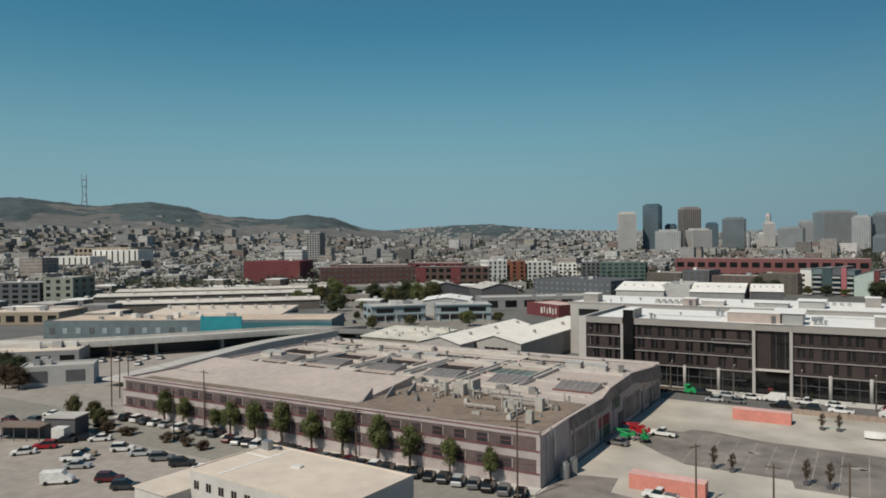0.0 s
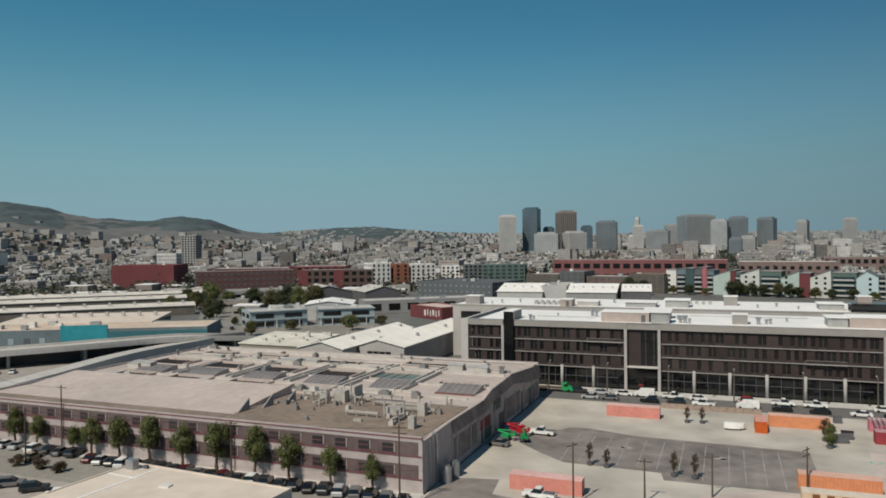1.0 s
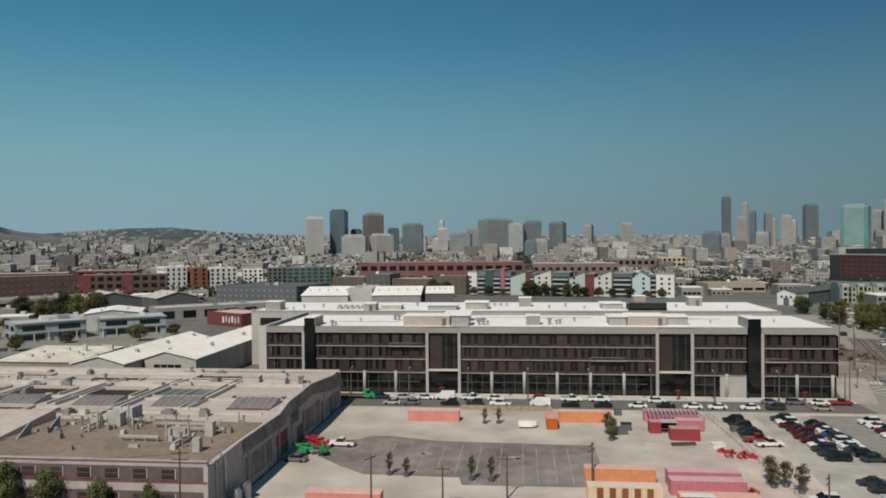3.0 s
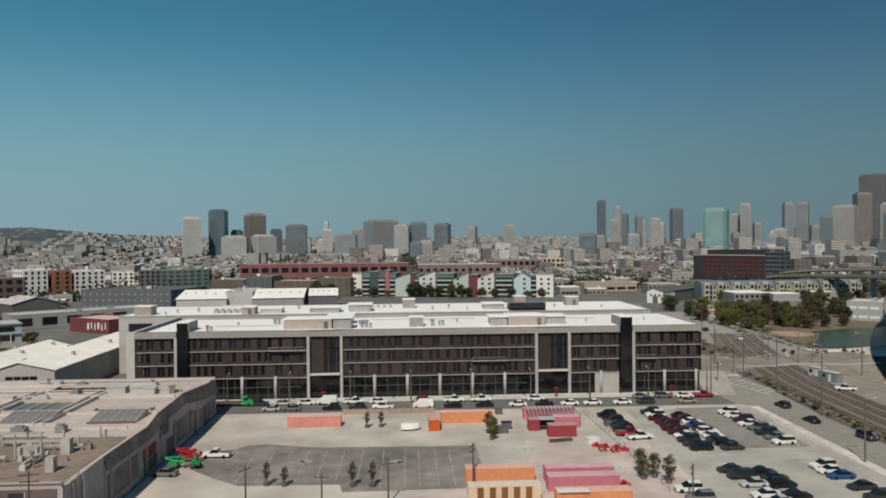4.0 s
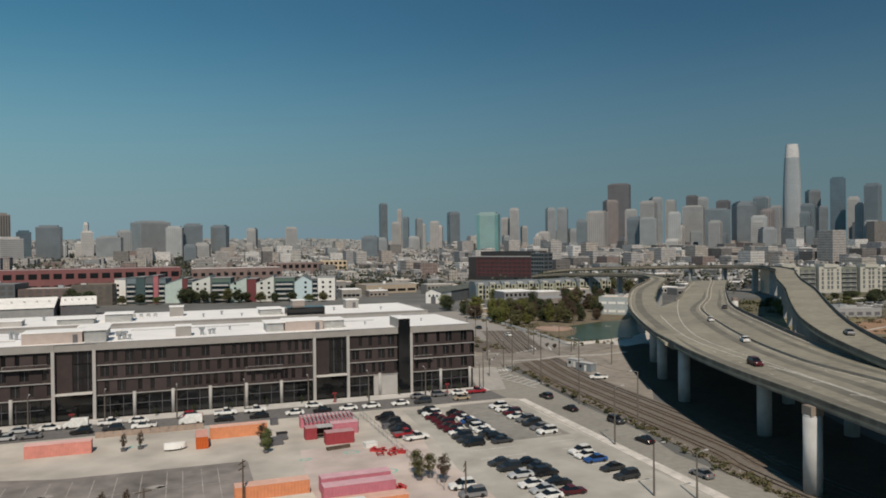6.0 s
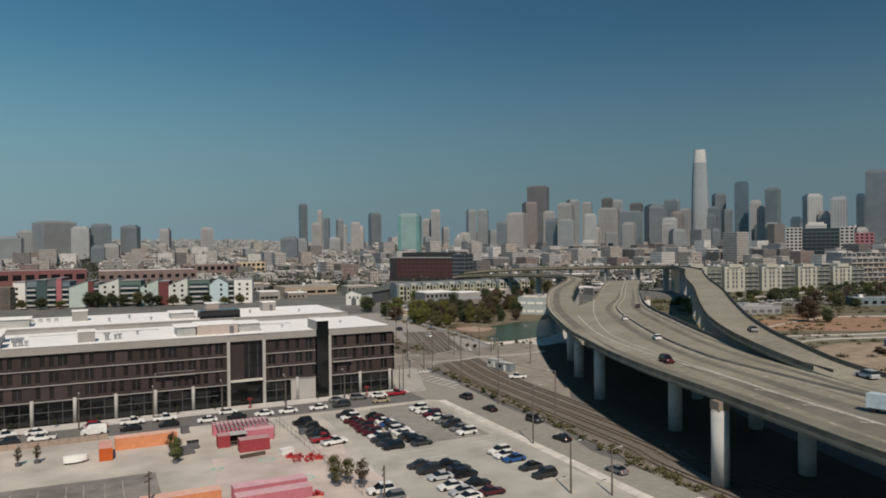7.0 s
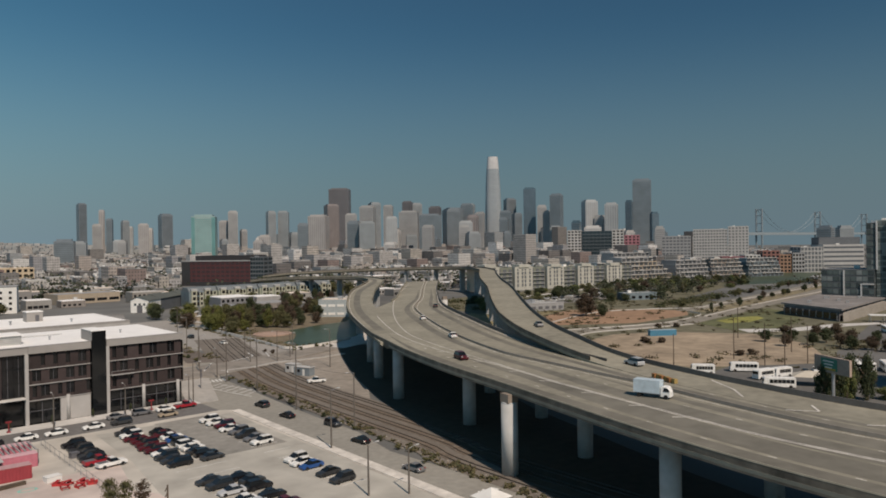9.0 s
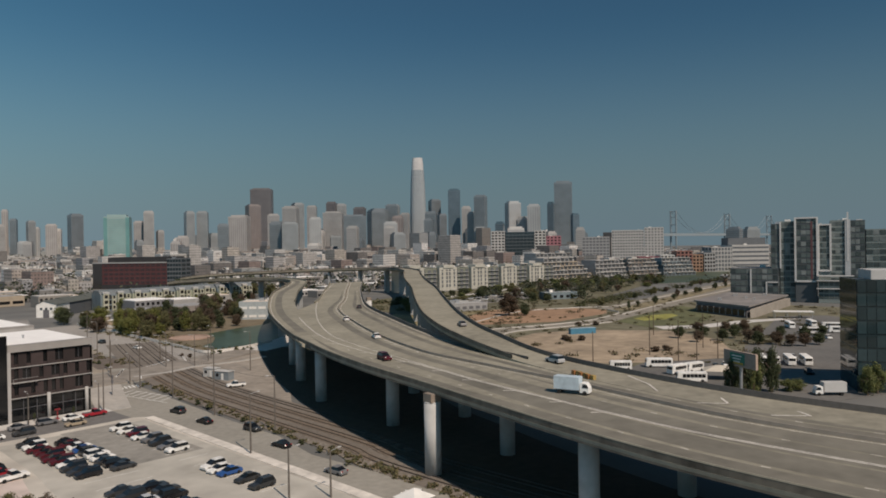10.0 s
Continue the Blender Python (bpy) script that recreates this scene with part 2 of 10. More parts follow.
g = Geo()
rings = [0, 60, 150, 300, 500, 750, 1000] + list(range(1150, 4901, 150))
spokes = 240
for r in rings:
    for k in range(spokes):
        a = 2 * math.pi * k / spokes
        x, y = r * math.sin(a), r * math.cos(a)
        g.v.append((x, y, height(x, y) - 0.12))
for i in range(len(rings) - 1):
    for k in range(spokes):
        p, q = i * spokes + k, i * spokes + (k + 1) % spokes
        g.f.append((p, p + spokes, q + spokes, q) if i else (p, p + spokes, q + spokes))
# ground brown greyed a little for the haze over the far slopes
single("ground", g, mat("city_ground", (0.145, 0.145, 0.138), 0.95, 0, 0.25, 0.03, 0.008), "grey city ground rising to far hills", "ground", kind="structure", smooth=True)


def slab(name, poly, z1, material, label, category="ground", thick=0.14, kind="structure"):
    return single(name, Geo().prism(poly, z1 - thick, z1), material, label, category, kind=kind)


def rect(x0, y0, x1, y1):
    return [(x0, y0), (x1, y0), (x1, y1), (x0, y1)]

# ---- roads, yards ----
slab("street", rect(-420, 180.8, 84, 192.2), 0.0, asphalt, "dark asphalt side street along the office block", "road")
slab("street", [(84, -80), (102, -80), (93, 121), (97, 138), (98, 159), (104, 224), (160, 400), (142, 400), (84, 230)], 0.0, road_grey, "grey worn two-way avenue beside the rails", "road")
slab("street", rect(-420, 86, -50, 98.5), 0.0, road_grey, "grey street in front of the warehouse", "road")
slab("street", [(84, 232), (104, 226), (170, 250), (260, 262), (262, 276), (150, 262), (30, 300), (-60, 322), (-62, 312)], 0.012, road_grey, "grey cross street over the rails", "road")
slab("pavement", rect(-95, 192.2, 84, 197.6), 0.15, pale_concrete, "pale concrete pavement along the office block", "pavement", 0.3)
slab("pavement", [(82.2, 198), (84, 192.2), (89, 192.2), (101, 226), (94, 236)], 0.13, concrete, "pale concrete street corner", "pavement", 0.3)
slab("pavement", [(82.4, 84), (84.9, 84), (88.1, 178), (85.8, 178)], 0.13, mat("dusty_path", (0.62, 0.58, 0.525), 0.95, 0, 0.22, 0.5, 0.1), "pale concrete path along the avenue", "pavement", 0.3)
slab("yard", [(-48.4, 84), (83.6, 84), (86.6, 179), (84, 180.8), (-48.4, 180.8)], 0.01, lot_ground, "pale worn concrete yard with stains", "yard")
slab("asphalt_patch", [(-34.5, 152.2), (-30.5, 152.8), (-20, 149.6), (13.2, 148.3), (13.2, 135), (10.5, 131.5), (9.6, 122.5), (-12, 122), (-12.8, 126), (-30.5, 126.5), (-36, 131), (-44, 139), (-44.6, 147), (-36, 149.5)], 0.03, dark_asphalt, "dark asphalt parking patch in the yard", "yard")
slab("yard", [(50.5, 84.5), (82.0, 84.5), (84.9, 176), (53.5, 177.5), (52.4, 150), (49.6, 128)], 0.02, mat("lot_grey", (0.415, 0.395, 0.35), 0.95, 0, 0.2, 0.16, 0.05, 0.3), "grey worn concrete of the open car park", "yard")
slab("asphalt_patch", [(66.5, 178), (81.5, 178), (81.5, 142), (66.5, 142)], 0.028, mat("worn_lot", (0.262, 0.25, 0.225), 0.95, 0, 0.2, 0.5, 0.06, 0.3), "dark asphalt strip of the car park", "yard")
slab("asphalt_patch", [(-48, 111), (-39, 113), (-38, 105.5), (-30, 104), (-33, 97), (-48, 97)], 0.03, dark_asphalt, "dark asphalt patch by the warehouse wall", "yard")
slab("yard", rect(-230, 30, -96, 86), 0.004, mat("car_park", (0.37, 0.33, 0.295), 0.95, 0, 0.16, 0.4, 0.04, 0.3), "dusty grey-brown car park", "yard")
slab("yard", rect(-330, 98.5, -158, 181), 0.006, mat("yard_grey", (0.345, 0.315, 0.285), 0.95, 0, 0.14, 0.3, 0.03), "grey concrete yard beside the warehouse", "yard")
slab("yard", rect(-158, 98.5, -48.4, 101.4), 0.12, pale_concrete, "pale pavement at the warehouse wall", "pavement", 0.3)
slab("street", [(-350, 412), (-214, 236), (-186, 214), (-176, 246), (-160, 268), (-150, 322), (-205, 346), (-262, 356), (-330, 424)], 0.01, mat("back_street", (0.25, 0.235, 0.21), 0.95, 0, 0.2, 0.4, 0.05), "worn grey street and forecourts behind the halls", "road")
# painted bays
lines = Geo()
for i, x in enumerate((-31.5, -28, -24.5, -21, -17.4, -13.8, -10, -5.8, -1.5, 1.2, 4.5, 7.4)):
    lines.box(x, 128 if x < -13 else 123.6, 0.03, x + 0.15, 147.6 - 0.15 * i, 0.036)
lines.box(-31.5, 136.8, 0.03, 9, 136.92, 0.036)
for x, y, r in ((-20.6, 140.2, 1.2), (-3.2, 138.6, 1.5), (-2.2, 138.1, 0.9), (-21.4, 139.9, 0.8)):
    lines.v += [(x + r * (1 + 0.3 * math.sin(3 * k)) * math.cos(k * math.pi / 5), y + 0.7 * r * math.sin(k * math.pi / 5), 0.034) for k in range(10)]
    lines.f.append(tuple(range(len(lines.v) - 10, len(lines.v))))
single("bay_lines", lines, mat("faint_paint", (0.36, 0.335, 0.31), 0.9, 0, 0.3, 0.8, 0.3), "thin worn white parking lines on dark asphalt", "road marking", kind="structure")
lines = Geo()
for i in range(11):
    for x0, x1 in ((56, 66), (74, 80)):
        lines.box(x0, 110 + 5.6 * i, 0.028, x1, 110.12 + 5.6 * i, 0.036)
single("bay_lines", lines, paint_white, "white parking bay lines in the car park", "road marking", kind="structure")
lines = Geo()
for i in range(13):
    lines.box(0, -1.9, 0.0, 0.55, 1.9, 0.02, pose(89.5 + 1.15 * i, 221.6 - 0.1 * i, 0, 0, 0, -12))
for i in range(7):
    lines.box(0, -0.12, 0.0, 6.2, 0.12, 0.02, pose(94.6 + 0.55 * i, 212 - 3.0 * i, 0, 0, 0, 28))
for a, b in ((94.4, 210), (99.6, 212.6)):
    lines.box(-0.1, 0, 0.0, 0.1, 20, 0.02, pose(a + 3.4, b - 19.6, 0, 0, 0, 10))
for i in range(8):
    lines.box(0, -1.7, 0.0, 0.5, 1.7, 0.02, pose(106.0 + 0.9 * i, 241 + 1.4 * i, 0.27, 0, 0, -30))
for a, b, c, e in ((121, 251.5, 132.2, 257), (132.2, 257, 134.5, 266), (136, 251.7, 141.6, 266), (109, 229.8, 112, 236)):
    q = math.degrees(math.atan2(e - b, c - a))
    lines.box(0, -0.2, 0.27, math.hypot(c - a, e - b), 0.2, 0.285, pose(a, b, 0, 0, 0, q))
single("crosswalk", lines, paint_white, "white striped crosswalk over the avenue", "road marking", kind="structure")

# ---- the dark office block ----
F, ROOF = 197.4, 18.7
band_grey = mat("band_grey", (0.30, 0.285, 0.27), 0.8, 0, 0.08, 0.4, 0.05)
fin_grey = mat("fin_grey", (0.40, 0.385, 0.37), 0.8, 0, 0.08, 0.4, 0.05)
ledge_grey = mat("ledge_grey", (0.33, 0.32, 0.31), 0.8)
louvre_grey = mat("louvre_grey", (0.40, 0.40, 0.39), 0.6, 0.1, 0.12, 0.8, 0.2)
pink_metal = mat("pink_metal", (0.40, 0.335, 0.305), 0.65, 0, 0.08, 0.6, 0.1)
block = thing("office_building", "long dark brown-panelled office block with pale grey bands, white roofs", "building")
part("wall", Geo().box(-72.0, F + 1.2, 0, 81.4, 231, 17.2), black_glass, block, "dark glass wall behind the panels")
part("wall", Geo().box(-72.4, 231, 0, 81.4, 231.4, 18.4).box(-72.4, F + 1.2, 0, -72.0, 231, 18.4).box(81.2, F + 8, 0, 81.6, 231, 18.4), fin_grey, block, "pale grey rear and end walls")
part("roof", Geo().box(-72.0, F + 1.0, 17.2, 81.2, 231, 18.58), white_roof, block, "white membrane roof")
# the west end: an open frame beside the courtyard
part("end_frame", Geo().box(-76.6, F - 0.05, 0, -74.4, F + 1.4, 18.72).box(-76.6, F + 1.4, 16.6, -75.6, 242, 18.5), mat("frame_pale", (0.50, 0.48, 0.455), 0.8, 0, 0.08, 0.4, 0.05), block, "pale grey end frame")
# top band, broken by the stair towers
for x0, x1 in ((-74.4, -63.4), (-60.0, -27.6), (-27.6, -18.6), (-18.6, 34.7), (34.7, 44.5), (44.5, 58.4), (62.0, 81.6)):
    part("parapet", Geo().box(x0 + 0.02, F + (0.12 if x1 in (-18.6, 44.5) else 0.0), 17.0, x1 - 0.02, F + 1.0, ROOF), band_grey, block, "grey roof band")
    part("coping", Geo().box(x0 + 0.02, F - 0.06, ROOF, x1 - 0.02, F + 1.05, ROOF + 0.07), ledge_grey, block)
COL_X = [-0.9 + 9 * k for k in range(-8, 10)]
FULL = (-63.5, -27.9, -18.9, 34.9, 44.1, 62.2)
for x in FULL:
    put("fin", unit(fin_grey), block, x, F + 0.15, 0, 0, 0.75, 0.9, 17.04)
column_mesh = Geo().cyl(0, 0, 0, 6.1, 0.42, 12).mesh("column", mat("column_grey", (0.40, 0.39, 0.375), 0.85), True)
for x in COL_X:
    if min(abs(x - q) for q in FULL) > 2 and not 57 < x < 63 and not -64 < x < -57:
        put("column", column_mesh, block, x, F + 0.35, 0.15)
SPANS = [(-74.3, -63.9), (-60.0, -28.3), (-18.5, 34.5), (44.5, 58.3), (62.6, 81.2)]
FLOORS = (5.85, 9.6, 13.25)
rng = random.Random(11)
for zf in FLOORS:
    for x0, x1 in SPANS:
        part("ledge", Geo().box(x0, F + 0.3, zf - 0.16, x1, F + 1.1, zf + 0.02), ledge_grey, block)
        n = round((x1 - x0) / 0.95)
        w = (x1 - x0) / n
        k = 0
        dark = False
        while k < n:
            run = min(n - k, rng.choice((1, 1, 1, 2, 2) if dark else (1, 1, 2, 2, 3)))
            xc, wd = x0 + (k + run / 2) * w, run * w
            if dark:
                put("window", unit(dark_glass), block, xc, F + 1.0, zf + 0.75, 0, wd - 0.08, 0.1, 2.5)
                put("spandrel", unit(brown_panel), block, xc, F + 0.85, zf + 0.05, 0, wd - 0.04, 0.2, 0.68)
                if run == 2:
                    put("mullion", unit(dark_grey), block, xc, F + 0.96, zf + 0.75, 0, 0.07, 0.12, 2.5)
            else:
                put("panel", unit(brown_panel if rng.random() < 0.7 else plum_panel), block, xc, F + 0.75, zf + 0.05, 0, wd - 0.04, 0.25, 3.4)
            dark = not dark
            k += run
    # balconies with a pale rail in a few bays
for x0, x1, zf in ((-38.5, -29.0, 13.25), (17.0, 26.5, 9.6), (63.0, 68.5, 9.6)):
    part("balcony", Geo().box(x0, F - 0.5, zf - 0.1, x1, F + 0.3, zf + 0.1).box(x0, F - 0.5, zf + 0.1, x0 + 0.1, F - 0.42, zf + 1.0).box(x0, F - 0.5, zf + 0.95, x1, F - 0.45, zf + 1.02), ledge_grey, block, "narrow pale-railed balcony")
for x0, x1 in ((-27.5, -19.3), (35.3, 43.7)):
    part("canopy", Geo().box(x0, F - 0.9, 6.5, x1, F + 1.2, 6.8), pale_concrete, block, "pale entrance canopy")
    part("panel", Geo().box(x0, F + 0.9, 6.8, x0 + 0.45 * (x1 - x0), F + 1.15, 17.0), plum_panel, block, "plain dark brown panel field")
    for i in range(2):
        for j in range(3):
            put("window", unit(dark_glass), block, x0 + (0.6 + 0.27 * i) * (x1 - x0), F + 1.1, 7.0 + 3.4 * j, 0, 0.25 * (x1 - x0), 0.12, 3.1)
            put("mullion", unit(dark_grey), block, x0 + (0.6 + 0.27 * i) * (x1 - x0), F + 1.03, 7.0 + 3.4 * j, 0, 0.08, 0.1, 3.1)
for x0, x1 in ((-63.1, -60.1), (58.5, 61.8)):
    part("stair_tower", Geo().box(x0, F - 0.3, 0, x1, F + 0.8, 21.15), black_glass, block, "black glazed stair tower")
    part("stair_tower_side", Geo().box(x0, F + 0.8, 17.0, x1, F + 9, 21.1), band_grey, block, "grey stair house")
    part("stair_tower_roof", Geo().box(x0 - 0.1, F - 0.35, 21.15, x1 + 0.1, F + 9.1, 21.3), white_roof, block)
for i, (x0, x1) in enumerate(SPANS):
    for k in range(int((x1 - x0) / 3)):
        x = x0 + 3 * k
        if 49 < x < 58 and x0 > 40:
            continue
        put("shopfront", unit(black_glass), block, x + 1.5, F + 1.1, 0.2, 0, 2.8, 0.12, 5.3)
        put("mullion", unit(dark_grey), block, x, F + 1.05, 0.15, 0, 0.1, 0.2, 5.5)
        put("transom", unit(dark_grey), block, x + 1.5, F + 1.03, 3.1, 0, 2.9, 0.1, 0.12)
put("entrance_wall", unit(fin_grey), block, 54.8, F + 0.7, 0.15, 0, 6.8, 0.6, 5.4)
# right end: glazed corner with panels
for zf in FLOORS:
    put("ledge", unit(ledge_grey), block, 81.5, F + 4.2, zf - 0.16, 0, 0.3, 8.2, 0.2)
    for k in range(5):
        put("panel" if k % 2 else "window", unit(brown_panel if k % 2 else dark_glass), block, 81.45, F + 1.0 + 1.6 * k, zf + 0.12, 0, 0.15, 1.5, 3.3)


def louvre_unit(parent, x0, x1, y0, y1, z, h, roof=white_roof):
    """A louvred plant screen: a core, proud slats, corner posts and an oversailing roof."""
    body = part("plant_screen", Geo().box(x0, y0, z, x1, y1, z + h), louvre_grey, parent, "pale louvred plant screen")
    n = max(3, round(h / 0.45))
    for k in range(n):
        put("slat", unit(light_grey), body, (x0 + x1) / 2, y0 - 0.06, z + (k + 0.3) * h / n, 0, x1 - x0, 0.16, 0.45 * h / n)
    part("lid", Geo().box(x0 - 0.5, y0 - 0.5, z + h, x1 + 0.5, y1 + 0.5, z + h + 0.18), roof, body)
    return body


def roof_house(parent, x0, x1, y0, y1, z, h, wall, door=True):
    """A plain roof house with a white roof edge and a door."""
    body = part("roof_house", Geo().box(x0, y0, z, x1, y1, z + h), wall, parent, "plain metal-clad roof house")
    part("lid", Geo().box(x0 - 0.15, y0 - 0.15, z + h, x1 + 0.15, y1 + 0.15, z + h + 0.2), white_roof, body)
    if door:
        put("door", unit(dark_grey), body, x1 - 1.6, y0 - 0.03, z, 0, 1.1, 0.1, min(2.1, 0.8 * h))
    return body


vent_mesh = Geo().cyl(0, 0, 0, 1.0, 0.3, 8).cyl(0, 0, 1.0, 1.3, 0.5, 8).mesh("vent", steel)
fan_mesh = Geo().box(-0.85, -0.85, 0, 0.85, 0.85, 0.9).cyl(0, 0, 0.9, 1.5, 0.65, 12, 0.72).mesh("fan", louvre_grey)
RZ = 18.58
roof_house(block, -35.2, -21.9, 201.5, 209, RZ, 2.7, pink_metal)
louvre_unit(block, -21.3, -16.4, 200.2, 207, RZ, 3.0)
louvre_unit(block, -24.0, -17.0, 213, 219, RZ, 2.6)
roof_house(block, -0.2, 3.7, 203.6, 208, RZ, 2.6, band_grey, False)
louvre_unit(block, 23.0, 27.6, 203.6, 211, RZ, 2.4)
roof_house(block, 27.9, 38.4, 203.2, 212, RZ, 2.6, pink_metal)
louvre_unit(block, 38.8, 44.8, 205.6, 213, RZ, 2.2)
roof_house(block, -15.0, -13.8, 211, 213, RZ, 1.4, steel, False)
for x, y, q in ((-13.6, 203.2, 1.3), (-12.4, 203.6, 1.6), (-11.2, 203.1, 1.0), (6.4, 205, 1.5), (8.4, 206, 1.0), (9.4, 206.4, 1.1), (-55.8, 200.5, 1.2), (-54.9, 201, 0.9), (-38.6, 214, 1.3), (-40.2, 216, 1.5), (-50, 212, 0.8), (14, 214, 0.8), (52, 210, 0.7), (70, 212, 0.7)):
    put("vent", vent_mesh, block, x, y, RZ, 0, q, q, q)
for x0, x1, y in ((-56, -38, 209.5), (-12, 20, 222), (47, 57, 219)):
    part("pipe", Geo().tube((x0, y, RZ + 0.3), (x1, y, RZ + 0.3), 0.14), light_grey, block)

rear = thing("office_building", "rear wing of the office block, pale grey with white roof", "building")
part("wall", Geo().box(-96.0, 242, 0, 82.4, 278, 18.3), fin_grey, rear)
part("roof", Geo().box(-95.5, 242.5, 18.3, 81.9, 277.5, 18.9), white_roof, rear, "white membrane roof")
part("parapet", Geo().box(-96.0, 242, 18.3, 82.4, 242.5, 19.0).box(-96.0, 277.5, 18.3, 82.4, 278, 19.0).box(-96.0, 242.5, 18.3, -95.5, 277.5, 19.0).box(81.9, 242.5, 18.3, 82.4, 277.5, 19.0), band_grey, rear)
for k in range(18):
    for zf in (1.2, 6.6, 10.2, 13.9):
        put("window", unit(dark_glass), rear, -89 + 9.3 * k, 241.95, zf, 0, 7.6, 0.15, 2.6)
QZ = 18.9
roof_house(rear, -91.9, -86.4, 244.5, 250, QZ, 2.9, band_grey, False)
roof_house(rear, -56.2, -52.0, 243.5, 249, QZ, 2.3, pink_metal)
roof_house(rear, -50.8, -43.5, 247, 252, QZ, 1.5, fin_grey, False)
louvre_unit(rear, -34.0, -24.0, 246, 254, QZ, 1.6)
louvre_unit(rear, -21.0, -13.5, 248, 256, QZ, 2.4)
roof_house(rear, -2.5, 1.9, 259, 264, QZ, 3.1, band_grey, False)
louvre_unit(rear, 26.0, 33.0, 250, 258, QZ, 1.9)
part("plant_screen", Geo().box(34.0, 244, QZ, 46.5, 250, QZ + 2.6), black_glass, rear, "black plant screen")
roof_house(rear, 37.0, 41.0, 252, 257, QZ, 4.2, pink_metal, False)
roof_house(rear, 57.6, 62.2, 262, 267, QZ, 3.0, band_grey)
for k in range(5):
    put("fan", fan_mesh, rear, -66.0 + 2.1 * k, 249, QZ)
for k in range(6):
    put("fan", fan_mesh, rear, -18.0 + 2.2 * k, 262, QZ, 0, 0.7, 0.7, 0.7)
for x, y, q in ((-80, 252, 1.0), (-82, 246, 0.8), (-74, 256, 1.0), (8, 252, 0.9), (14, 258, 1.0), (20, 250, 0.8), (52, 256, 0.9), (68, 252, 0.8), (-40, 262, 1.2)):
    put("vent", vent_mesh, rear, x, y, QZ, 0, q, q, q)
part("link", Geo().box(-14, 231.4, 0, 4, 242, 17.4).box(-40, 231.4, 0, -22, 242, 18.2), mid_grey, rear, "grey link between the wings")

# ---- the warehouse ----
WX0, WX1, WY0, WY1 = -158.0, -48.8, 101.4, 181.5
plum = mat("plum_trim", (0.19, 0.085, 0.095), 0.7, 0, 0.1, 1.0, 0.2)
wh_wall = mat("warehouse_wall", (0.43, 0.38, 0.372), 0.85, 0, 0.14, 0.5, 0.07)
wh_side = mat("warehouse_side", (0.46, 0.405, 0.395), 0.85, 0, 0.14, 0.6, 0.08)
wh_roof = mat("warehouse_roof", (0.515, 0.44, 0.40), 0.92, 0, 0.12, 0.5, 0.05)
ware = thing("warehouse", "long low grey warehouse with plum window bands and sawtooth roof lights", "warehouse")
part("wall", Geo().box(WX0, WY0, 0, WX1, WY1, 8.6), wh_wall, ware)
part("roof", Geo().box(WX0 + 0.5, WY0 + 0.5, 8.6, WX1 - 0.5, WY1 - 0.5, 8.9), wh_roof, ware, "pale grey flat roof")
part("parapet", Geo().box(WX0, WY0, 8.6, WX1, WY0 + 0.5, 9.5).box(WX0, WY1 - 0.5, 8.6, WX1, WY1, 9.3).box(WX0, WY0 + 0.5, 8.6, WX0 + 0.5, WY1 - 0.5, 9.3), wh_wall, ware)
EDGE = [(WY0, 8.7), (115, 9.1), (134, 8.95), (139.5, 10.1), (147, 10.35), (155, 10.75), (168, 9.7), (WY1, 8.45)]
part("parapet", Geo().extrude_x([(WY0 + 0.5, 8.6), (WY1 - 0.5, 8.6)] + [(max(WY0 + 0.5, min(WY1 - 0.5, y)), z) for y, z in EDGE[::-1]], WX1 - 0.5, WX1), wh_roof, ware)
part("side_wall", Geo().extrude_x([(WY0, 0), (WY1, 0)] + [(y, z - 0.05) for y, z in EDGE[::-1]], WX1 + 0.004, WX1 + 0.12), wh_side, ware, "grey end wall in shade")
# a leaning eaves strip under the roof edge, and faded painted fields below it
g = Geo()
for y, z in EDGE[1:]:
    g.v += [(WX1 + 0.13, y, z - 0.1), (WX1 + 0.75, y, z - (2.3 if y < 160 else 3.2))]
g.f = [(2 * i, 2 * i + 2, 2 * i + 3, 2 * i + 1) for i in range(len(EDGE) - 2)]
part("eaves_strip", g, mat("eaves_brown", (0.24, 0.20, 0.18), 0.85, 0, 0.3, 0.5, 0.12), ware, "stained brown eaves strip")
for k in range(2, 10):
    put("rib", unit(wh_side), ware, WX1 + 0.2, WY0 + 8 * k, 0, 0, 0.25, 0.35, 6.4)
put("downpipe", unit(steel), ware, WX1 + 0.25, 104.2, 0, 0, 0.25, 0.3, 8.4)
put("downpipe", unit(steel), ware, WX1 + 0.25, 107.4, 0, 0, 0.35, 0.7, 8.6)
for y0, w, h in ((163.6, 1.3, 4.9), (146.5, 3.5, 3.6), (173, 5, 4.2)):
    put("door", unit(dark_grey), ware, WX1 + 0.16, y0, 0.1, 0, 0.1, w, h)
part("pale_frame", Geo().box(WX1 + 0.13, 115.0, 0.6, WX1 + 0.2, 115.3, 6.6).box(WX1 + 0.13, 115.3, 6.3, WX1 + 0.2, 130.6, 6.6).box(WX1 + 0.13, 130.3, 0.6, WX1 + 0.2, 130.6, 6.3), mat("frame_dust", (0.34, 0.32, 0.31), 0.85), ware, "pale painted frame")
for y0, y1, z in ((116, 130, 6.7),):
    part("window_band", Geo().box(WX1 + 0.13, y0, z, WX1 + 0.2, y1, z + 0.8), glass("dusty_glass", (0.08, 0.075, 0.085), 0.4), ware)
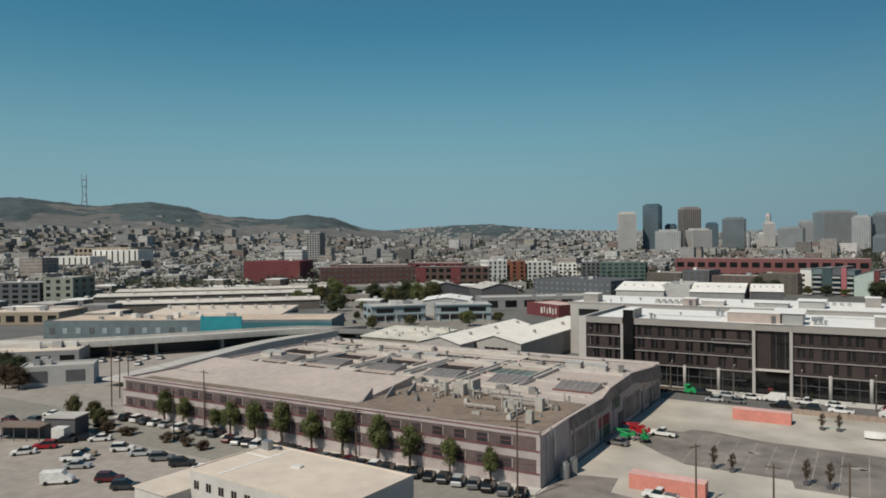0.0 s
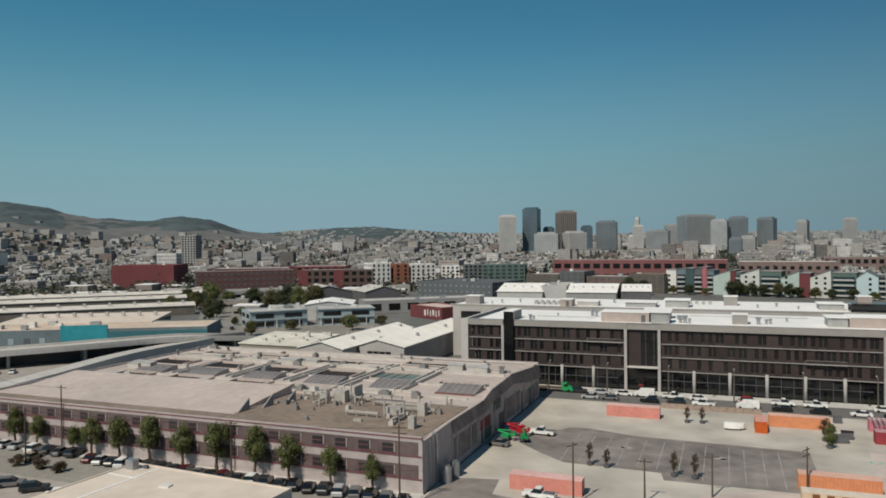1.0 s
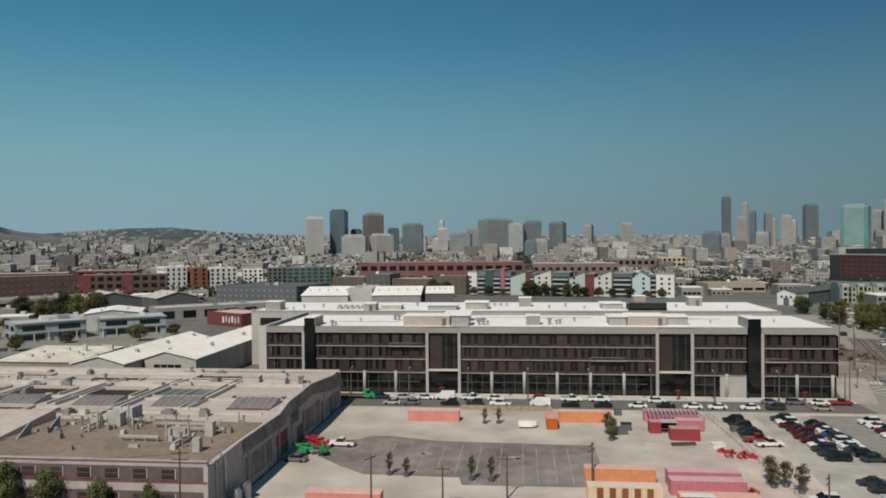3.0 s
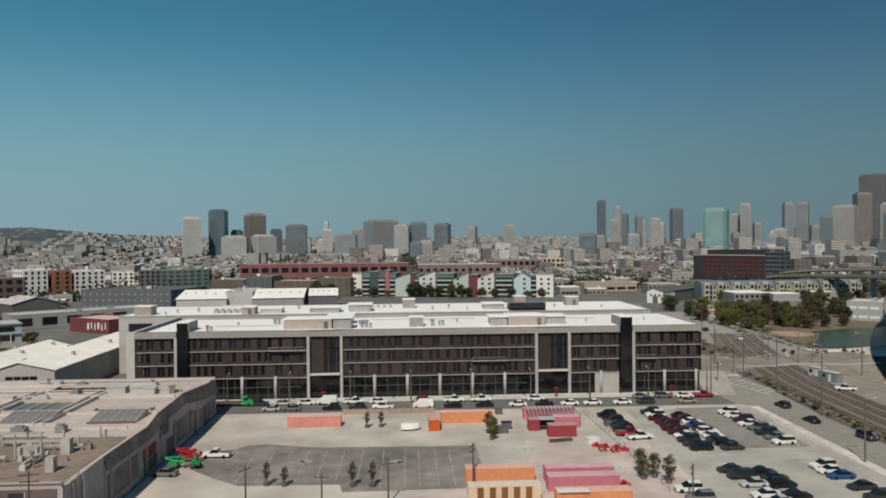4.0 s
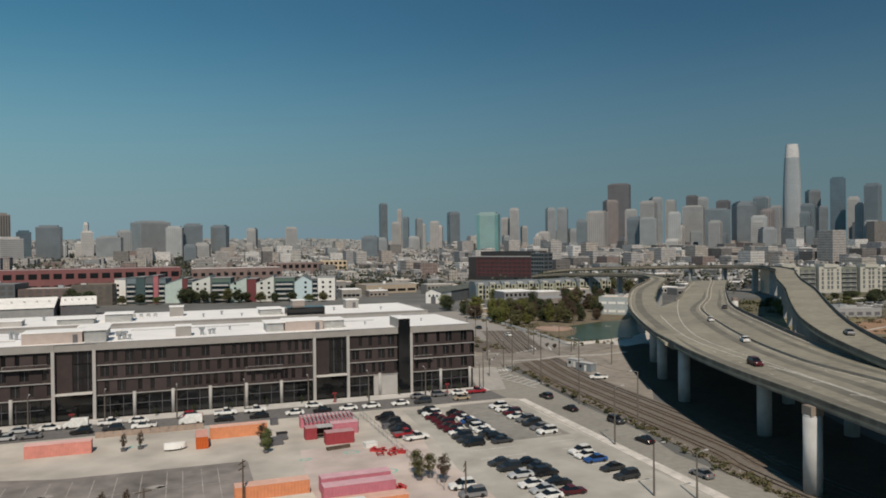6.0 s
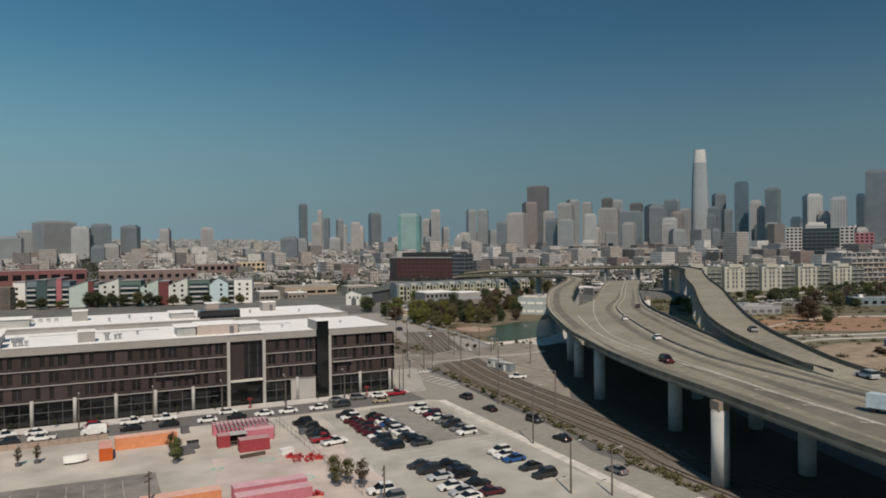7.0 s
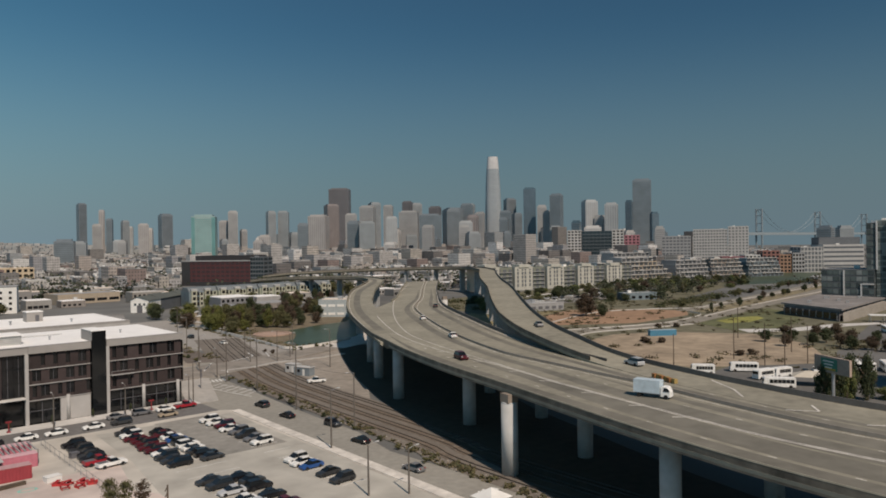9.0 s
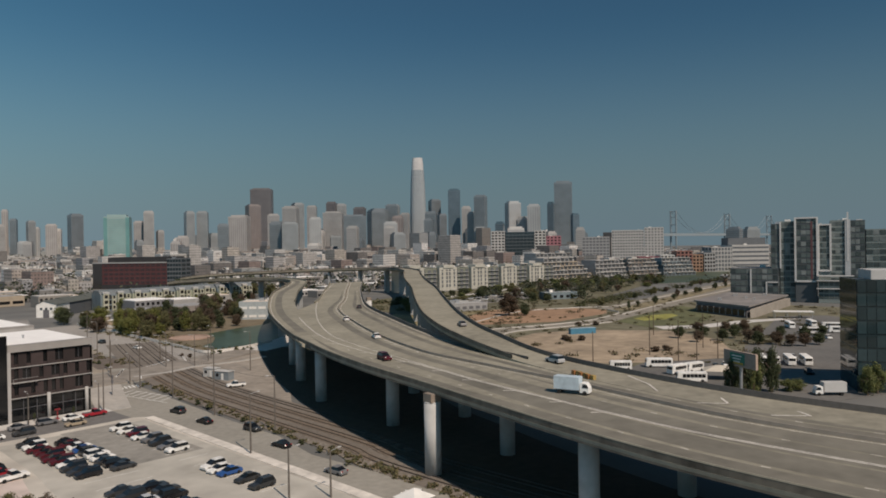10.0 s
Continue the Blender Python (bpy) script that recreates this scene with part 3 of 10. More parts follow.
for y0, y1, z0, z1, n, c in ((131.5, 138.5, 3.0, 5.2, "faded_red", (0.25, 0.06, 0.065)), (132, 139, 0.4, 2.9, "faded_green", (0.10, 0.15, 0.12)), (116, 129.6, 1.2, 5.6, "faded_plum", (0.21, 0.185, 0.18)), (140.5, 146, 5.0, 7.4, "faded_moss", (0.15, 0.18, 0.13)), (148.5, 162, 1.0, 5.8, "faded_brown", (0.20, 0.175, 0.165)), (165, 180, 1.0, 4.6, "faded_grey", (0.235, 0.225, 0.225))):
    part("mural", Geo().box(WX1 + 0.125, y0, z0, WX1 + 0.14, y1, z1), mat(n, c, 0.85, 0, 0.35, 0.5, 0.2), ware, "faded painted patch")
part("trim", Geo().box(WX0, WY0 - 0.06, 9.1, WX1, WY0, 9.32), plum, ware, "thin plum roof trim")
for z in (6.35, 2.55):
    part("window_band", Geo().box(WX0 + 1, WY0 - 0.05, z, WX1 - 0.6, WY0, z + 2.2), mat("band_panel", (0.135, 0.098, 0.097), 0.8, 0, 0.15, 0.8, 0.2), ware, "dusty plum panel band")
    part("trim", Geo().box(WX0, WY0 - 0.1, z - 0.28, WX1, WY0, z - 0.02), plum, ware, "plum sill trim")
    k = 0
    x = WX0 + 3
    while x < WX1 - 3:
        put("window", unit(glass("dusty_pane", (0.045, 0.04, 0.043), 0.4)), ware, x, WY0 - 0.07, z + 0.35, 0, 2.2, 0.12, 1.4)
        put("window_frame", unit(plum), ware, x, WY0 - 0.1, z + 1.0, 0, 2.3, 0.16, 0.1)
        put("window_frame", unit(wh_side), ware, x + 1.15, WY0 - 0.1, z + 0.35, 0, 0.14, 0.16, 1.5)
        put("sill", unit(plum), ware, x, WY0 - 0.12, z + 0.1, 0, 2.5, 0.2, 0.14)
        x += 4.55
# long sloping roof at the front, ending in a stepped gable
slope = Geo().extrude_x([(107, 8.9), (127.5, 8.9), (127.5, 10.6), (126.5, 10.7)], -154, -91)
part("roof_slope", slope, wh_roof, ware, "broad pale sloping roof")
for x0, y0 in ((-90.4, 107.2), (-88.2, 112.2), (-86.0, 117.0)):
    g = Geo().extrude_x([(y0, 8.9), (y0 + 4.0, 8.9), (y0 + 4.0, 11.3)], x0, x0 + 0.25)
    part("gusset", g, mid_grey, ware, "triangular steel gusset")
part("gutter_strip", Geo().box(-154, 102.2, 8.9, -91, 106.8, 8.97), brown_roof, ware, "brown gravel strip along the eaves")
part("gravel", Geo().box(-90.5, 102.2, 8.9, -49.6, 127, 9.02), brown_roof, ware, "brown gravel flat roof")
# roof lights: ribbed glass hoods that rise to the back, dark wells in rows, walkways between them
HOOD = [(0, 0), (7.0, 0), (7.0, 1.05), (6.0, 1.15), (3.6, 0.85), (1.4, 0.4), (0, 0.08)]
hood_mesh = Geo().extrude_x(HOOD, -0.68, 0.68).mesh("glazed_hood", mat("ribbed_glass", (0.225, 0.205, 0.20), 0.5, 0, 0.14, 0.8, 0.2))
rib_mesh = Geo().extrude_x([(a, b + 0.1 if b else b) for a, b in HOOD], -0.07, 0.07).mesh("hood_rib", mat("hood_bar", (0.36, 0.34, 0.33), 0.6))
# flush near-black slabs stand for the shade inside recessed wells
well_shade = mat("well_shade", (0.040, 0.034, 0.031), 0.9, 0, 0.3, 0.4, 0.2)
well_green = mat("dusty_green_glass", (0.15, 0.19, 0.17), 0.4)
old_rust = mat("well_sill", (0.16, 0.08, 0.07), 0.85, 0, 0.2)
for x in (-141.8, -125.2, -108.0, -90.4, -73.0, -56.4):
    for i in range(6):
        put("glazed_hood", hood_mesh, ware, x - 3.6 + i * 1.45, 137.2, 8.9)
    for i in range(7):
        put("hood_rib", rib_mesh, ware, x - 4.33 + i * 1.45, 137.2, 8.9)
    put("light_sill", unit(old_rust), ware, x, 137.0, 8.9, 0, 9.0, 0.3, 0.35)
for x0, x1, y0, y1, m in ((-147, -137.6, 132.2, 136.2, well_shade), (-130, -119.4, 131.8, 136, well_shade), (-112, -102, 131.2, 135.8, well_shade), (-95, -84.5, 130.6, 134.6, well_green), (-151.5, -140.5, 149.6, 156.5, well_shade), (-133.4, -122, 148.8, 155.6, well_shade), (-115.4, -104.6, 147.8, 154.6, well_shade), (-97.2, -87.3, 147.0, 154.2, well_shade), (-82.4, -70.8, 148.4, 156.4, well_green), (-63.6, -52.8, 146.6, 148.4, well_shade), (-131, -121.5, 166.6, 171.5, well_shade), (-113.5, -95, 164.8, 168.4, well_shade), (-82, -69.5, 166.4, 172.2, well_shade), (-148, -139, 167.5, 171.5, well_shade)):
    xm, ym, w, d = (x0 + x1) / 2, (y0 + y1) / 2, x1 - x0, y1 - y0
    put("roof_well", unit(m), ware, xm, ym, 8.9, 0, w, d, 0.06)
    put("well_kerb", unit(wh_roof), ware, xm, y1 + 0.2, 8.9, 0, w + 0.8, 0.4, 0.75)
    put("well_kerb", unit(wh_roof), ware, xm, y0 - 0.15, 8.9, 0, w + 0.8, 0.3, 0.3)
    for q in (-1, 1):
        put("well_kerb", unit(wh_roof), ware, xm + q * (w / 2 + 0.2), ym, 8.9, 0, 0.4, d, 0.55)
    for k in range(1, int(w / 2.4)):
        put("well_bar", unit(old_rust), ware, x0 + 2.4 * k, ym, 8.96, 0, 0.12, d, 0.1)
walk_pale = mat("walkway_pale", (0.52, 0.49, 0.455), 0.85, 0, 0.12, 0.6, 0.2)
for xa in (-133.0, -116.4, -99.6, -83.8, -69.4):
    for e in (-0.9, 0.9):
        put("walkway_rail", unit(walk_pale), ware, xa + e, 151, 8.9, 0, 0.35, 30 if xa > -90 else 26, 0.7)
    put("walkway", unit(grey_roof), ware, xa, 151, 8.9, 0, 1.3, 29, 0.25)
for x0, x1, y, h in ((-150, -66, 137.2 - 0.75, 0.45), (-84, -50.5, 145.2, 0.4), (-150, -84, 146.4, 0.4), (-152, -52, 160.2, 0.65), (-152, -60, 162.4, 0.5), (-152, -60, 174.2, 0.6), (-156, -90, 178.6, 0.5), (-90, -52, 133.2, 0.4)):
    put("ridge", unit(walk_pale), ware, (x0 + x1) / 2, y, 8.9, 0, x1 - x0, 0.45, h)
for x, y, w, d, h in ((-113.4, 161, 5.2, 3.2, 1.3), (-107.5, 163, 3.8, 2.6, 1.0), (-66.5, 166, 4.0, 3.0, 1.4), (-60.8, 166.4, 5.4, 2.6, 1.1), (-58.4, 163.8, 2.0, 1.6, 1.3), (-54.5, 166, 4, 1.2, 0.5), (-150.5, 143, 3.4, 2.4, 1.2), (-145.5, 142.5, 3.0, 2.6, 1.7), (-152.5, 147.4, 4.4, 1.8, 1.0), (-118, 131.5, 2.4, 1.8, 0.9), (-101.2, 129.6, 3.2, 1.8, 0.9), (-128.6, 167, 2.2, 1.4, 1.0), (-86.6, 158.6, 2.2, 1.5, 1.0), (-138, 162, 2.6, 2.0, 1.1)):
    body = put("roof_unit", unit(grey_roof), ware, x, y, 8.9, 4, w, d, h)
    put("roof_unit_lid", unit(light_grey), ware, x, y, 8.9 + h, 4, w + 0.2, d + 0.2, 0.12)
rng = random.Random(5)
unit_a = Geo().box(-0.9, -0.7, 0, 0.9, 0.7, 1.5).box(-0.5, -0.4, 1.5, 0.5, 0.4, 1.9).mesh("roof_unit", mat("dull_steel", (0.27, 0.26, 0.25), 0.6, 0.2, 0.15))
unit_b = Geo().cyl(0, 0, 0, 1.9, 0.35, 8).cyl(0, 0, 1.9, 2.3, 0.6, 8).mesh("roof_vent", mat("dull_steel", (0.27, 0.26, 0.25), 0.6, 0.2, 0.15))
unit_c = Geo().box(-0.9, -0.7, 0, 0.9, 0.7, 1.2).box(-0.75, -0.55, 1.2, 0.75, 0.55, 1.5).mesh("roof_unit", grey_roof)
pale_duct = mat("pale_duct", (0.42, 0.40, 0.37), 0.7, 0, 0.15, 0.8, 0.2)
for i in range(40):
    x, y = rng.uniform(-88, -52), rng.uniform(106, 127)
    if i < 18:
        x, y = rng.uniform(-88, -70), rng.uniform(117, 128)
    q = rng.uniform(0.25, 0.6)
    put("roof_unit" if i % 3 else "roof_vent", (unit_b, unit_a, unit_c)[i % 3], ware, x, y, 9.02, rng.choice((0, 90)), q, q, q * (1.5 if i % 3 == 0 else 1))
pipe_mesh = Geo().cyl(0, 0, 0, 1, 0.5, 8).mesh("flue", pale_duct, True)
for i in range(14):
    put("flue", pipe_mesh, ware, rng.uniform(-88, -54), rng.uniform(112, 128), 9.02, 0, 0.4, 0.4, rng.uniform(1.4, 3.2))
for x, y, n, turn in ((-74, 124.5, 9, 0), (-62, 122, 12, 0), (-79, 120, 6, 90), (-66, 113, 7, 0), (-58, 112, 6, 90), (-71, 127.2, 14, 0), (-57, 119, 7, 0), (-84, 126, 6, 0)):
    rack = Geo().box(-n / 2, -0.25, 0.7, n / 2, 0.25, 1.0)
    for k in range(4):
        for e in (-0.22, 0.22):
            rack.box(-n / 2 + 0.2 + k * (n - 0.5) / 3, e - 0.05, 0, -n / 2 + 0.3 + k * (n - 0.5) / 3, e + 0.05, 0.7)
    ob = part("duct", rack, pale_duct, ware)
    ob.matrix_basis = pose(x, y, 9.02, 0, 0, turn)
for x, y, w, d, h in ((-76, 123, 2.6, 2.0, 2.4), (-61, 117, 3.2, 1.8, 1.4), (-55.5, 117.5, 1.5, 1.4, 2.4), (-53.4, 108, 1.2, 1.2, 2.2), (-73.6, 125.6, 0.4, 3.6, 3.0), (-80.5, 124, 1.8, 1.2, 1.3), (-65, 109.5, 1.6, 0.6, 0.5)):
    put("roof_unit", unit(pale_duct), ware, x, y, 9.02, 0, w, d, h)
for i in range(34):
    x, y = rng.uniform(-155, -52), rng.choice((131, 146, 158.5, 163.8, 173, 177)) + rng.uniform(-0.5, 0.5)
    put("roof_unit", (unit_a, unit_c, unit_b)[i % 3], ware, x, y, 8.9, rng.choice((0, 90)), rng.uniform(0.6, 1.4), rng.uniform(0.6, 1.4), rng.uniform(0.5, 1.0))
for y, x0, x1 in ((167.5, -155, -70), (178.6, -120, -52)):
    part("pipe", Geo().tube((x0, y, 9.25), (x1, y, 9.25), 0.2), grey_roof, ware)
tank_mesh = Geo().cyl(0, 0, 0, 2.6, 0.9, 12).cyl(0, 0, 2.6, 2.9, 0.6, 12).mesh("tank", steel, False)
for x, y in ((-47.2, 108.6), (-47.0, 112.0)):
    ob = new("tank", tank_mesh)
    ob.matrix_basis = pose(x, y, 0.03)
    tagged(ob, "small grey steel tank beside the warehouse wall", "tank", "tanks by the wall")
ladder = Geo()
for s in (-0.3, 0.3):
    ladder.tube((-48.4, 105.5 + s, 0), (-48.4, 105.5 + s, 10.2), 0.05)
for i in range(30):
    ladder.tube((-48.4, 105.2, 0.4 + 0.32 * i), (-48.4, 105.8, 0.4 + 0.32 * i), 0.03, 4)
part("ladder", ladder, steel, ware)

# ---- the cream-roofed building ----
cream_wall = mat("cream_wall", (0.56, 0.53, 0.50), 0.85, 0, 0.08, 0.6, 0.1)
small = thing("low_building", "low pale building with a cream flat roof and small windows", "building", at=pose(-75.5, 72.4, 0, 0, 0, -4))
part("wall", Geo().box(-15.5, -8, 0, 15.5, 8, 6.6), cream_wall, small)
part("roof", Geo().box(-15.2, -7.7, 6.6, 15.2, 7.7, 6.85), cream_roof, small, "cream flat roof with patches")
part("parapet", Geo().box(-15.5, -8, 6.6, 15.5, -7.7, 7.0).box(-15.5, 7.7, 6.6, 15.5, 8, 7.0).box(15.2, -7.7, 6.6, 15.5, 7.7, 7.0).box(-15.5, -7.7, 6.6, -15.2, 7.7, 7.0), cream_roof, small)
part("annexe", Geo().box(-24, -12, 0, -15.5, 2, 3.6), cream_wall, small, "pale lower annexe")
part("annexe_roof", Geo().box(-24.2, -12.2, 3.6, -15.5, 2.2, 3.8), cream_roof, small)
for i in range(9):
    for q in (-0.32, 0.32):
        put("window", unit(dark_glass), small, -14 + 2.9 * i + q, -8.0, 4.0, 0, 0.46, 0.16, 1.25)
        put("window", unit(dark_glass), small, -14 + 2.9 * i + q, -8.0, 1.0, 0, 0.46, 0.16, 1.25)
for i in range(3):
    put("window", unit(dark_glass), small, -15.5, -6 + 3.0 * i, 4.0, 0, 0.16, 1.1, 1.3)
put("hatch", unit(white_wall), small, -2, 1.5, 6.85, 12, 1.6, 1.1, 0.25)
put("seam", unit(white_roof), small, -9.5, 0, 6.86, 0, 0.35, 15, 0.05)
put("seam", unit(white_roof), small, -12, 2.5, 6.86, 0, 6, 0.3, 0.05)
put("roof_unit", unit(steel), small, -13.4, 5.6, 6.85, 0, 1.6, 1.2, 1.5)
put("roof_unit", unit(dark_grey), small, -11.5, 6.6, 6.85, 0, 0.8, 0.5, 0.5)

# ---- the elevated freeway ----
def spline(pts, n=8):
    """A smooth line through the points."""
    P = [Vector(p) for p in pts]
    P = [2 * P[0] - P[1]] + P + [2 * P[-1] - P[-2]]
    out = []
    for i in range(1, len(P) - 2):
        a, b, c, d = P[i - 1:i + 3]
        for k in range(n):
            t = k / n
            out.append(0.5 * (2 * b + (c - a) * t + (2 * a - 5 * b + 4 * c - d) * t * t + (3 * b - a - 3 * c + d) * t ** 3))
    return out + [P[-2]]


def side(line, i):
    """The level direction to the right of a line at its i-th point."""
    d = line[min(i + 1, len(line) - 1)] - line[max(i - 1, 0)]
    return Vector((d.y, -d.x, 0)).normalized()


def loft(left, right, sections):
    """A ribbon between two lines; sections is a loop of (share across, metres beside it, height)."""
    g, n = Geo(), len(sections)
    for i in range(len(left)):
        d = (right[i] - left[i])
        u = Vector((d.x, d.y, 0)).normalized()
        for s, off, dz in sections:
            g.v.append(tuple(left[i] + d * s + u * off + Vector((0, 0, dz))))
    for i in range(len(left) - 1):
        for k in range(n):
            a, b = i * n + k, i * n + (k + 1) % n
            g.f.append((a, a + n, b + n, b))
    g.f += [tuple(range(n)), tuple(range(len(left) * n - 1, (len(left) - 1) * n - 1, -1))]
    return g


def rail(line, off, w, h, base=0.0):
    """A wall of width w and height h along a line, off metres to its right."""
    g = Geo()
    for i in range(len(line)):
        s = side(line, i)
        for a, z in ((off, base), (off + w, base), (off + w * 0.75, h), (off + w * 0.25, h)):
            g.v.append(tuple(line[i] + s * a + Vector((0, 0, z))))
    for i in range(len(line) - 1):
        for k in range(4):
            a, b = 4 * i + k, 4 * i + (k + 1) % 4
            g.f.append((a, b, b + 4, a + 4))
    return g


ZD = 15.2
outer = spline([(92, -140, ZD), (86, -60, ZD), (83.2, -10, ZD), (83.4, 18, ZD), (85.4, 40, ZD), (89.6, 60, ZD), (95.0, 79, ZD), (101.2, 100, ZD), (108.6, 126, ZD), (120.5, 157, ZD), (140, 193, ZD), (170, 236, ZD), (214, 276, ZD), (266, 336, ZD), (323, 402, ZD)])
inner = spline([(134, -150, ZD), (128, -66, ZD), (122, -10, ZD), (119.5, 24, ZD), (119.5, 44, ZD), (124, 64, ZD), (130.5, 85, ZD), (136.5, 101, ZD), (144, 122, ZD), (158, 150, ZD), (178, 184, ZD), (210, 235, ZD), (248, 282, ZD), (296, 338, ZD), (350, 398, ZD)])
deck = thing("freeway", "curving elevated concrete freeway on round columns", "freeway", kind="structure")
part("deck", loft(outer, inner, [(0, 0, 0), (1, 0, 0), (1, 0, -0.6), (1, -3.0, -0.9), (1, -4.0, -2.1), (0, 4.0, -2.1), (0, 3.0, -0.9), (0, 0, -0.6)]), deck_concrete, deck, "pale worn concrete deck")
far = next(i for i, p in enumerate(outer) if p.y > 268)
gore = next(i for i, p in enumerate(inner) if p.y > 98)
part("barrier", rail(outer[far:], 0.0, 0.45, 1.0, -0.5), deck_concrete, deck)
part("barrier", rail(inner[gore:], -0.45, 0.45, 1.0, -0.5), mat("rail_dark", (0.14, 0.13, 0.12), 0.9, 0, 0.12), deck, "dark barrier")
MEDIAN_AT = lambda y: float(np.interp(y, [75, 96, 128], [0.755, 0.68, 0.60]))
median = [a.lerp(b, MEDIAN_AT(a.y)) for a, b in zip(outer, inner)]
part("median_barrier", rail(median, -0.16, 0.32, 0.55), mat("median", (0.27, 0.24, 0.205), 0.9, 0, 0.15, 0.6, 0.1), deck, "dark stained median barrier")


def stripe(line, w, z=0.022, step=0):
    """Paint along a line, whole or in dashes."""
    g = Geo()
    for i in range(len(line) - 1):
        if step and i % step:
            continue
        sd = side(line, i) * w
        p, q = line[i] + Vector((0, 0, z)), line[i + 1] + Vector((0, 0, z))
        if step:
            q = p.lerp(q, 0.45)
        g.add([p - sd, p + sd, q + sd, q - sd], [(0, 1, 2, 3)])
    return g


worn_paint = mat("worn_paint", (0.60, 0.57, 0.52), 0.85, 0, 0.25, 1.2, 0.3)
worn_lane = mat("worn_lane", (0.168, 0.158, 0.131), 0.92, 0, 0.2, 0.3, 0.06)
# lanes darkened by tyres and oil
for lane, (s0, s1, y1) in enumerate(((0.06, 0.15, 175), (0.46, 0.53, 330), (0.80, 0.86, 330), (0.92, 0.97, 330), (0.03, 0.18, 125), (0.21, 0.385, 130), (0.405, 0.56, 125), (0.58, 0.72, 90), (0.77, 0.88, 110), (0.90, 0.985, 96))):
    ln = []
    for a, b in zip(outer, inner):
        if -120 < a.y < y1:
            q = min(1.0, (y1 - a.y) / 60)
            ln.append((a.lerp(b, (s0 + s1) / 2 - q * (s1 - s0) / 2), a.lerp(b, (s0 + s1) / 2 + q * (s1 - s0) / 2)))
    g = Geo()
    for p, q in ln:
        g.v += [(p.x, p.y, p.z + 0.008 + 0.001 * lane), (q.x, q.y, q.z + 0.008 + 0.001 * lane)]
    g.f = [(2 * i, 2 * i + 1, 2 * i + 3, 2 * i + 2) for i in range(len(ln) - 1)]
    part("worn_lane", g, worn_lane, deck, "lane darkened by tyres")
for s, dash, y0, y1 in ((0.035, 0, -140, 160), (0.19, 4, -140, 150), (0.57, 4, -140, 400), (0.885, 4, -140, 400), (0.965, 0, 82, 400)):
    ln = [a.lerp(b, s) for a, b in zip(outer, inner) if y0 < a.y < y1]
    part("lane_line", stripe(ln, 0.1, 0.022, dash), worn_paint, deck)
for off in (-0.9, 0.9):
    part("lane_line", stripe([p + side(median, i) * off for i, p in enumerate(median)], 0.09), worn_paint, deck)
exit_line = spline([(100.5, -60, ZD), (99.6, 0, ZD), (99.5, 23.8, ZD), (100.3, 44.4, ZD), (102.6, 58, ZD), (105.9, 72.5, ZD), (110.6, 92, ZD), (116.4, 110.9, ZD), (122.6, 137, ZD), (133, 166.6, ZD), (151.8, 201, ZD + 0.02), (182, 250, ZD + 0.1)])
part("lane_line", stripe(exit_line, 0.14, 0.03), worn_paint, deck)
part("lane_line", stripe([p + side(exit_line, i) * 0.5 for i, p in enumerate(exit_line[:60])], 0.12, 0.03), worn_paint, deck)
part("lane_line", stripe(spline([(117.4, 112, ZD), (129.3, 149, ZD), (142, 177, ZD), (171.7, 221, ZD), (218, 280, ZD), (262, 330, ZD), (318, 392, ZD)]), 0.12, 0.03), worn_paint, deck)
for p, q in (((127.1, 65.9), (122.5, 62.1)), ((132.5, 73), (127.1, 65.9)), ((123.8, 51.6), (120.4, 49.1)), ((117.8, 53.1), (120.4, 49.1)), ((121.5, 39.1), (119.7, 36.7)), ((116.5, 41.3), (119.7, 36.7))):
    part("gore_mark", stripe([Vector((*p, 15.26)), Vector((*q, 15.26))], 0.18, 0.03), worn_paint, deck)
for k in range(9):
    p = exit_line[34 + 5 * k]
    part("gore_mark", stripe([p, p + Vector((-1.4, 1.6, 0))], 0.16, 0.034), worn_paint, deck)
col_mesh = Geo().cyl(0, 0, 0, 12.9, 1.5, 24).cyl(0, 0, 12.9, 13.1, 1.5, 24, 1.3).mesh("column", mat("column_concrete", (0.45, 0.45, 0.44), 0.85, 0, 0.16, 0.4, 0.12), True)
head_mesh = Geo().box(-1.15, -1.15, 13.05, 1.15, 1.15, 14.6).mesh("column_head", mat("brown_concrete", (0.24, 0.20, 0.165), 0.9, 0, 0.15, 0.5, 0.1))
for x, y, x2, y2 in ((99.6, 94.2, 117.8, 91.3), (119.4, 125.4, 136, 118), (125.2, 159.2, 148, 147), (139.6, 187.6, 163, 176), (156.2, 214.4, 180, 203), (95.2, 59.4, 118, 55), (93.6, 29.6, 117, 27), (88, -16, 116, -14), (193, 251, 208, 240), (238, 290, 252, 282)):
    for a, b in ((x, y), (x2, y2)):
        c = put("column", col_mesh, deck, a, b, 0)
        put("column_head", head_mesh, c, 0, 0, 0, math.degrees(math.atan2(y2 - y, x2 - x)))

# ramp on the right, rising on tall walls of columns, then bending away to the left
rb = spline([(121.6, -60, 15.21), (121.8, -10, 15.21), (122.3, 28, 15.22), (123.4, 48, 15.22), (127.9, 69, 15.24), (135.6, 93, 15.35), (140.3, 106.6, 16.1), (146.9, 120.9, 17.2), (157.2, 138.2, 18.1), (175, 161.3, 19.1), (207.3, 196.4, 20.0), (251, 242, 20.7), (301, 297, 21), (354, 352, 21.2), (402, 402, 21), (432, 454, 21), (420, 512, 20), (380, 560, 18.5), (345, 596, 16.6), (325, 614, 14)])
ramp_b = thing("freeway_ramp", "long concrete freeway ramp on tall piers", "freeway", kind="structure")
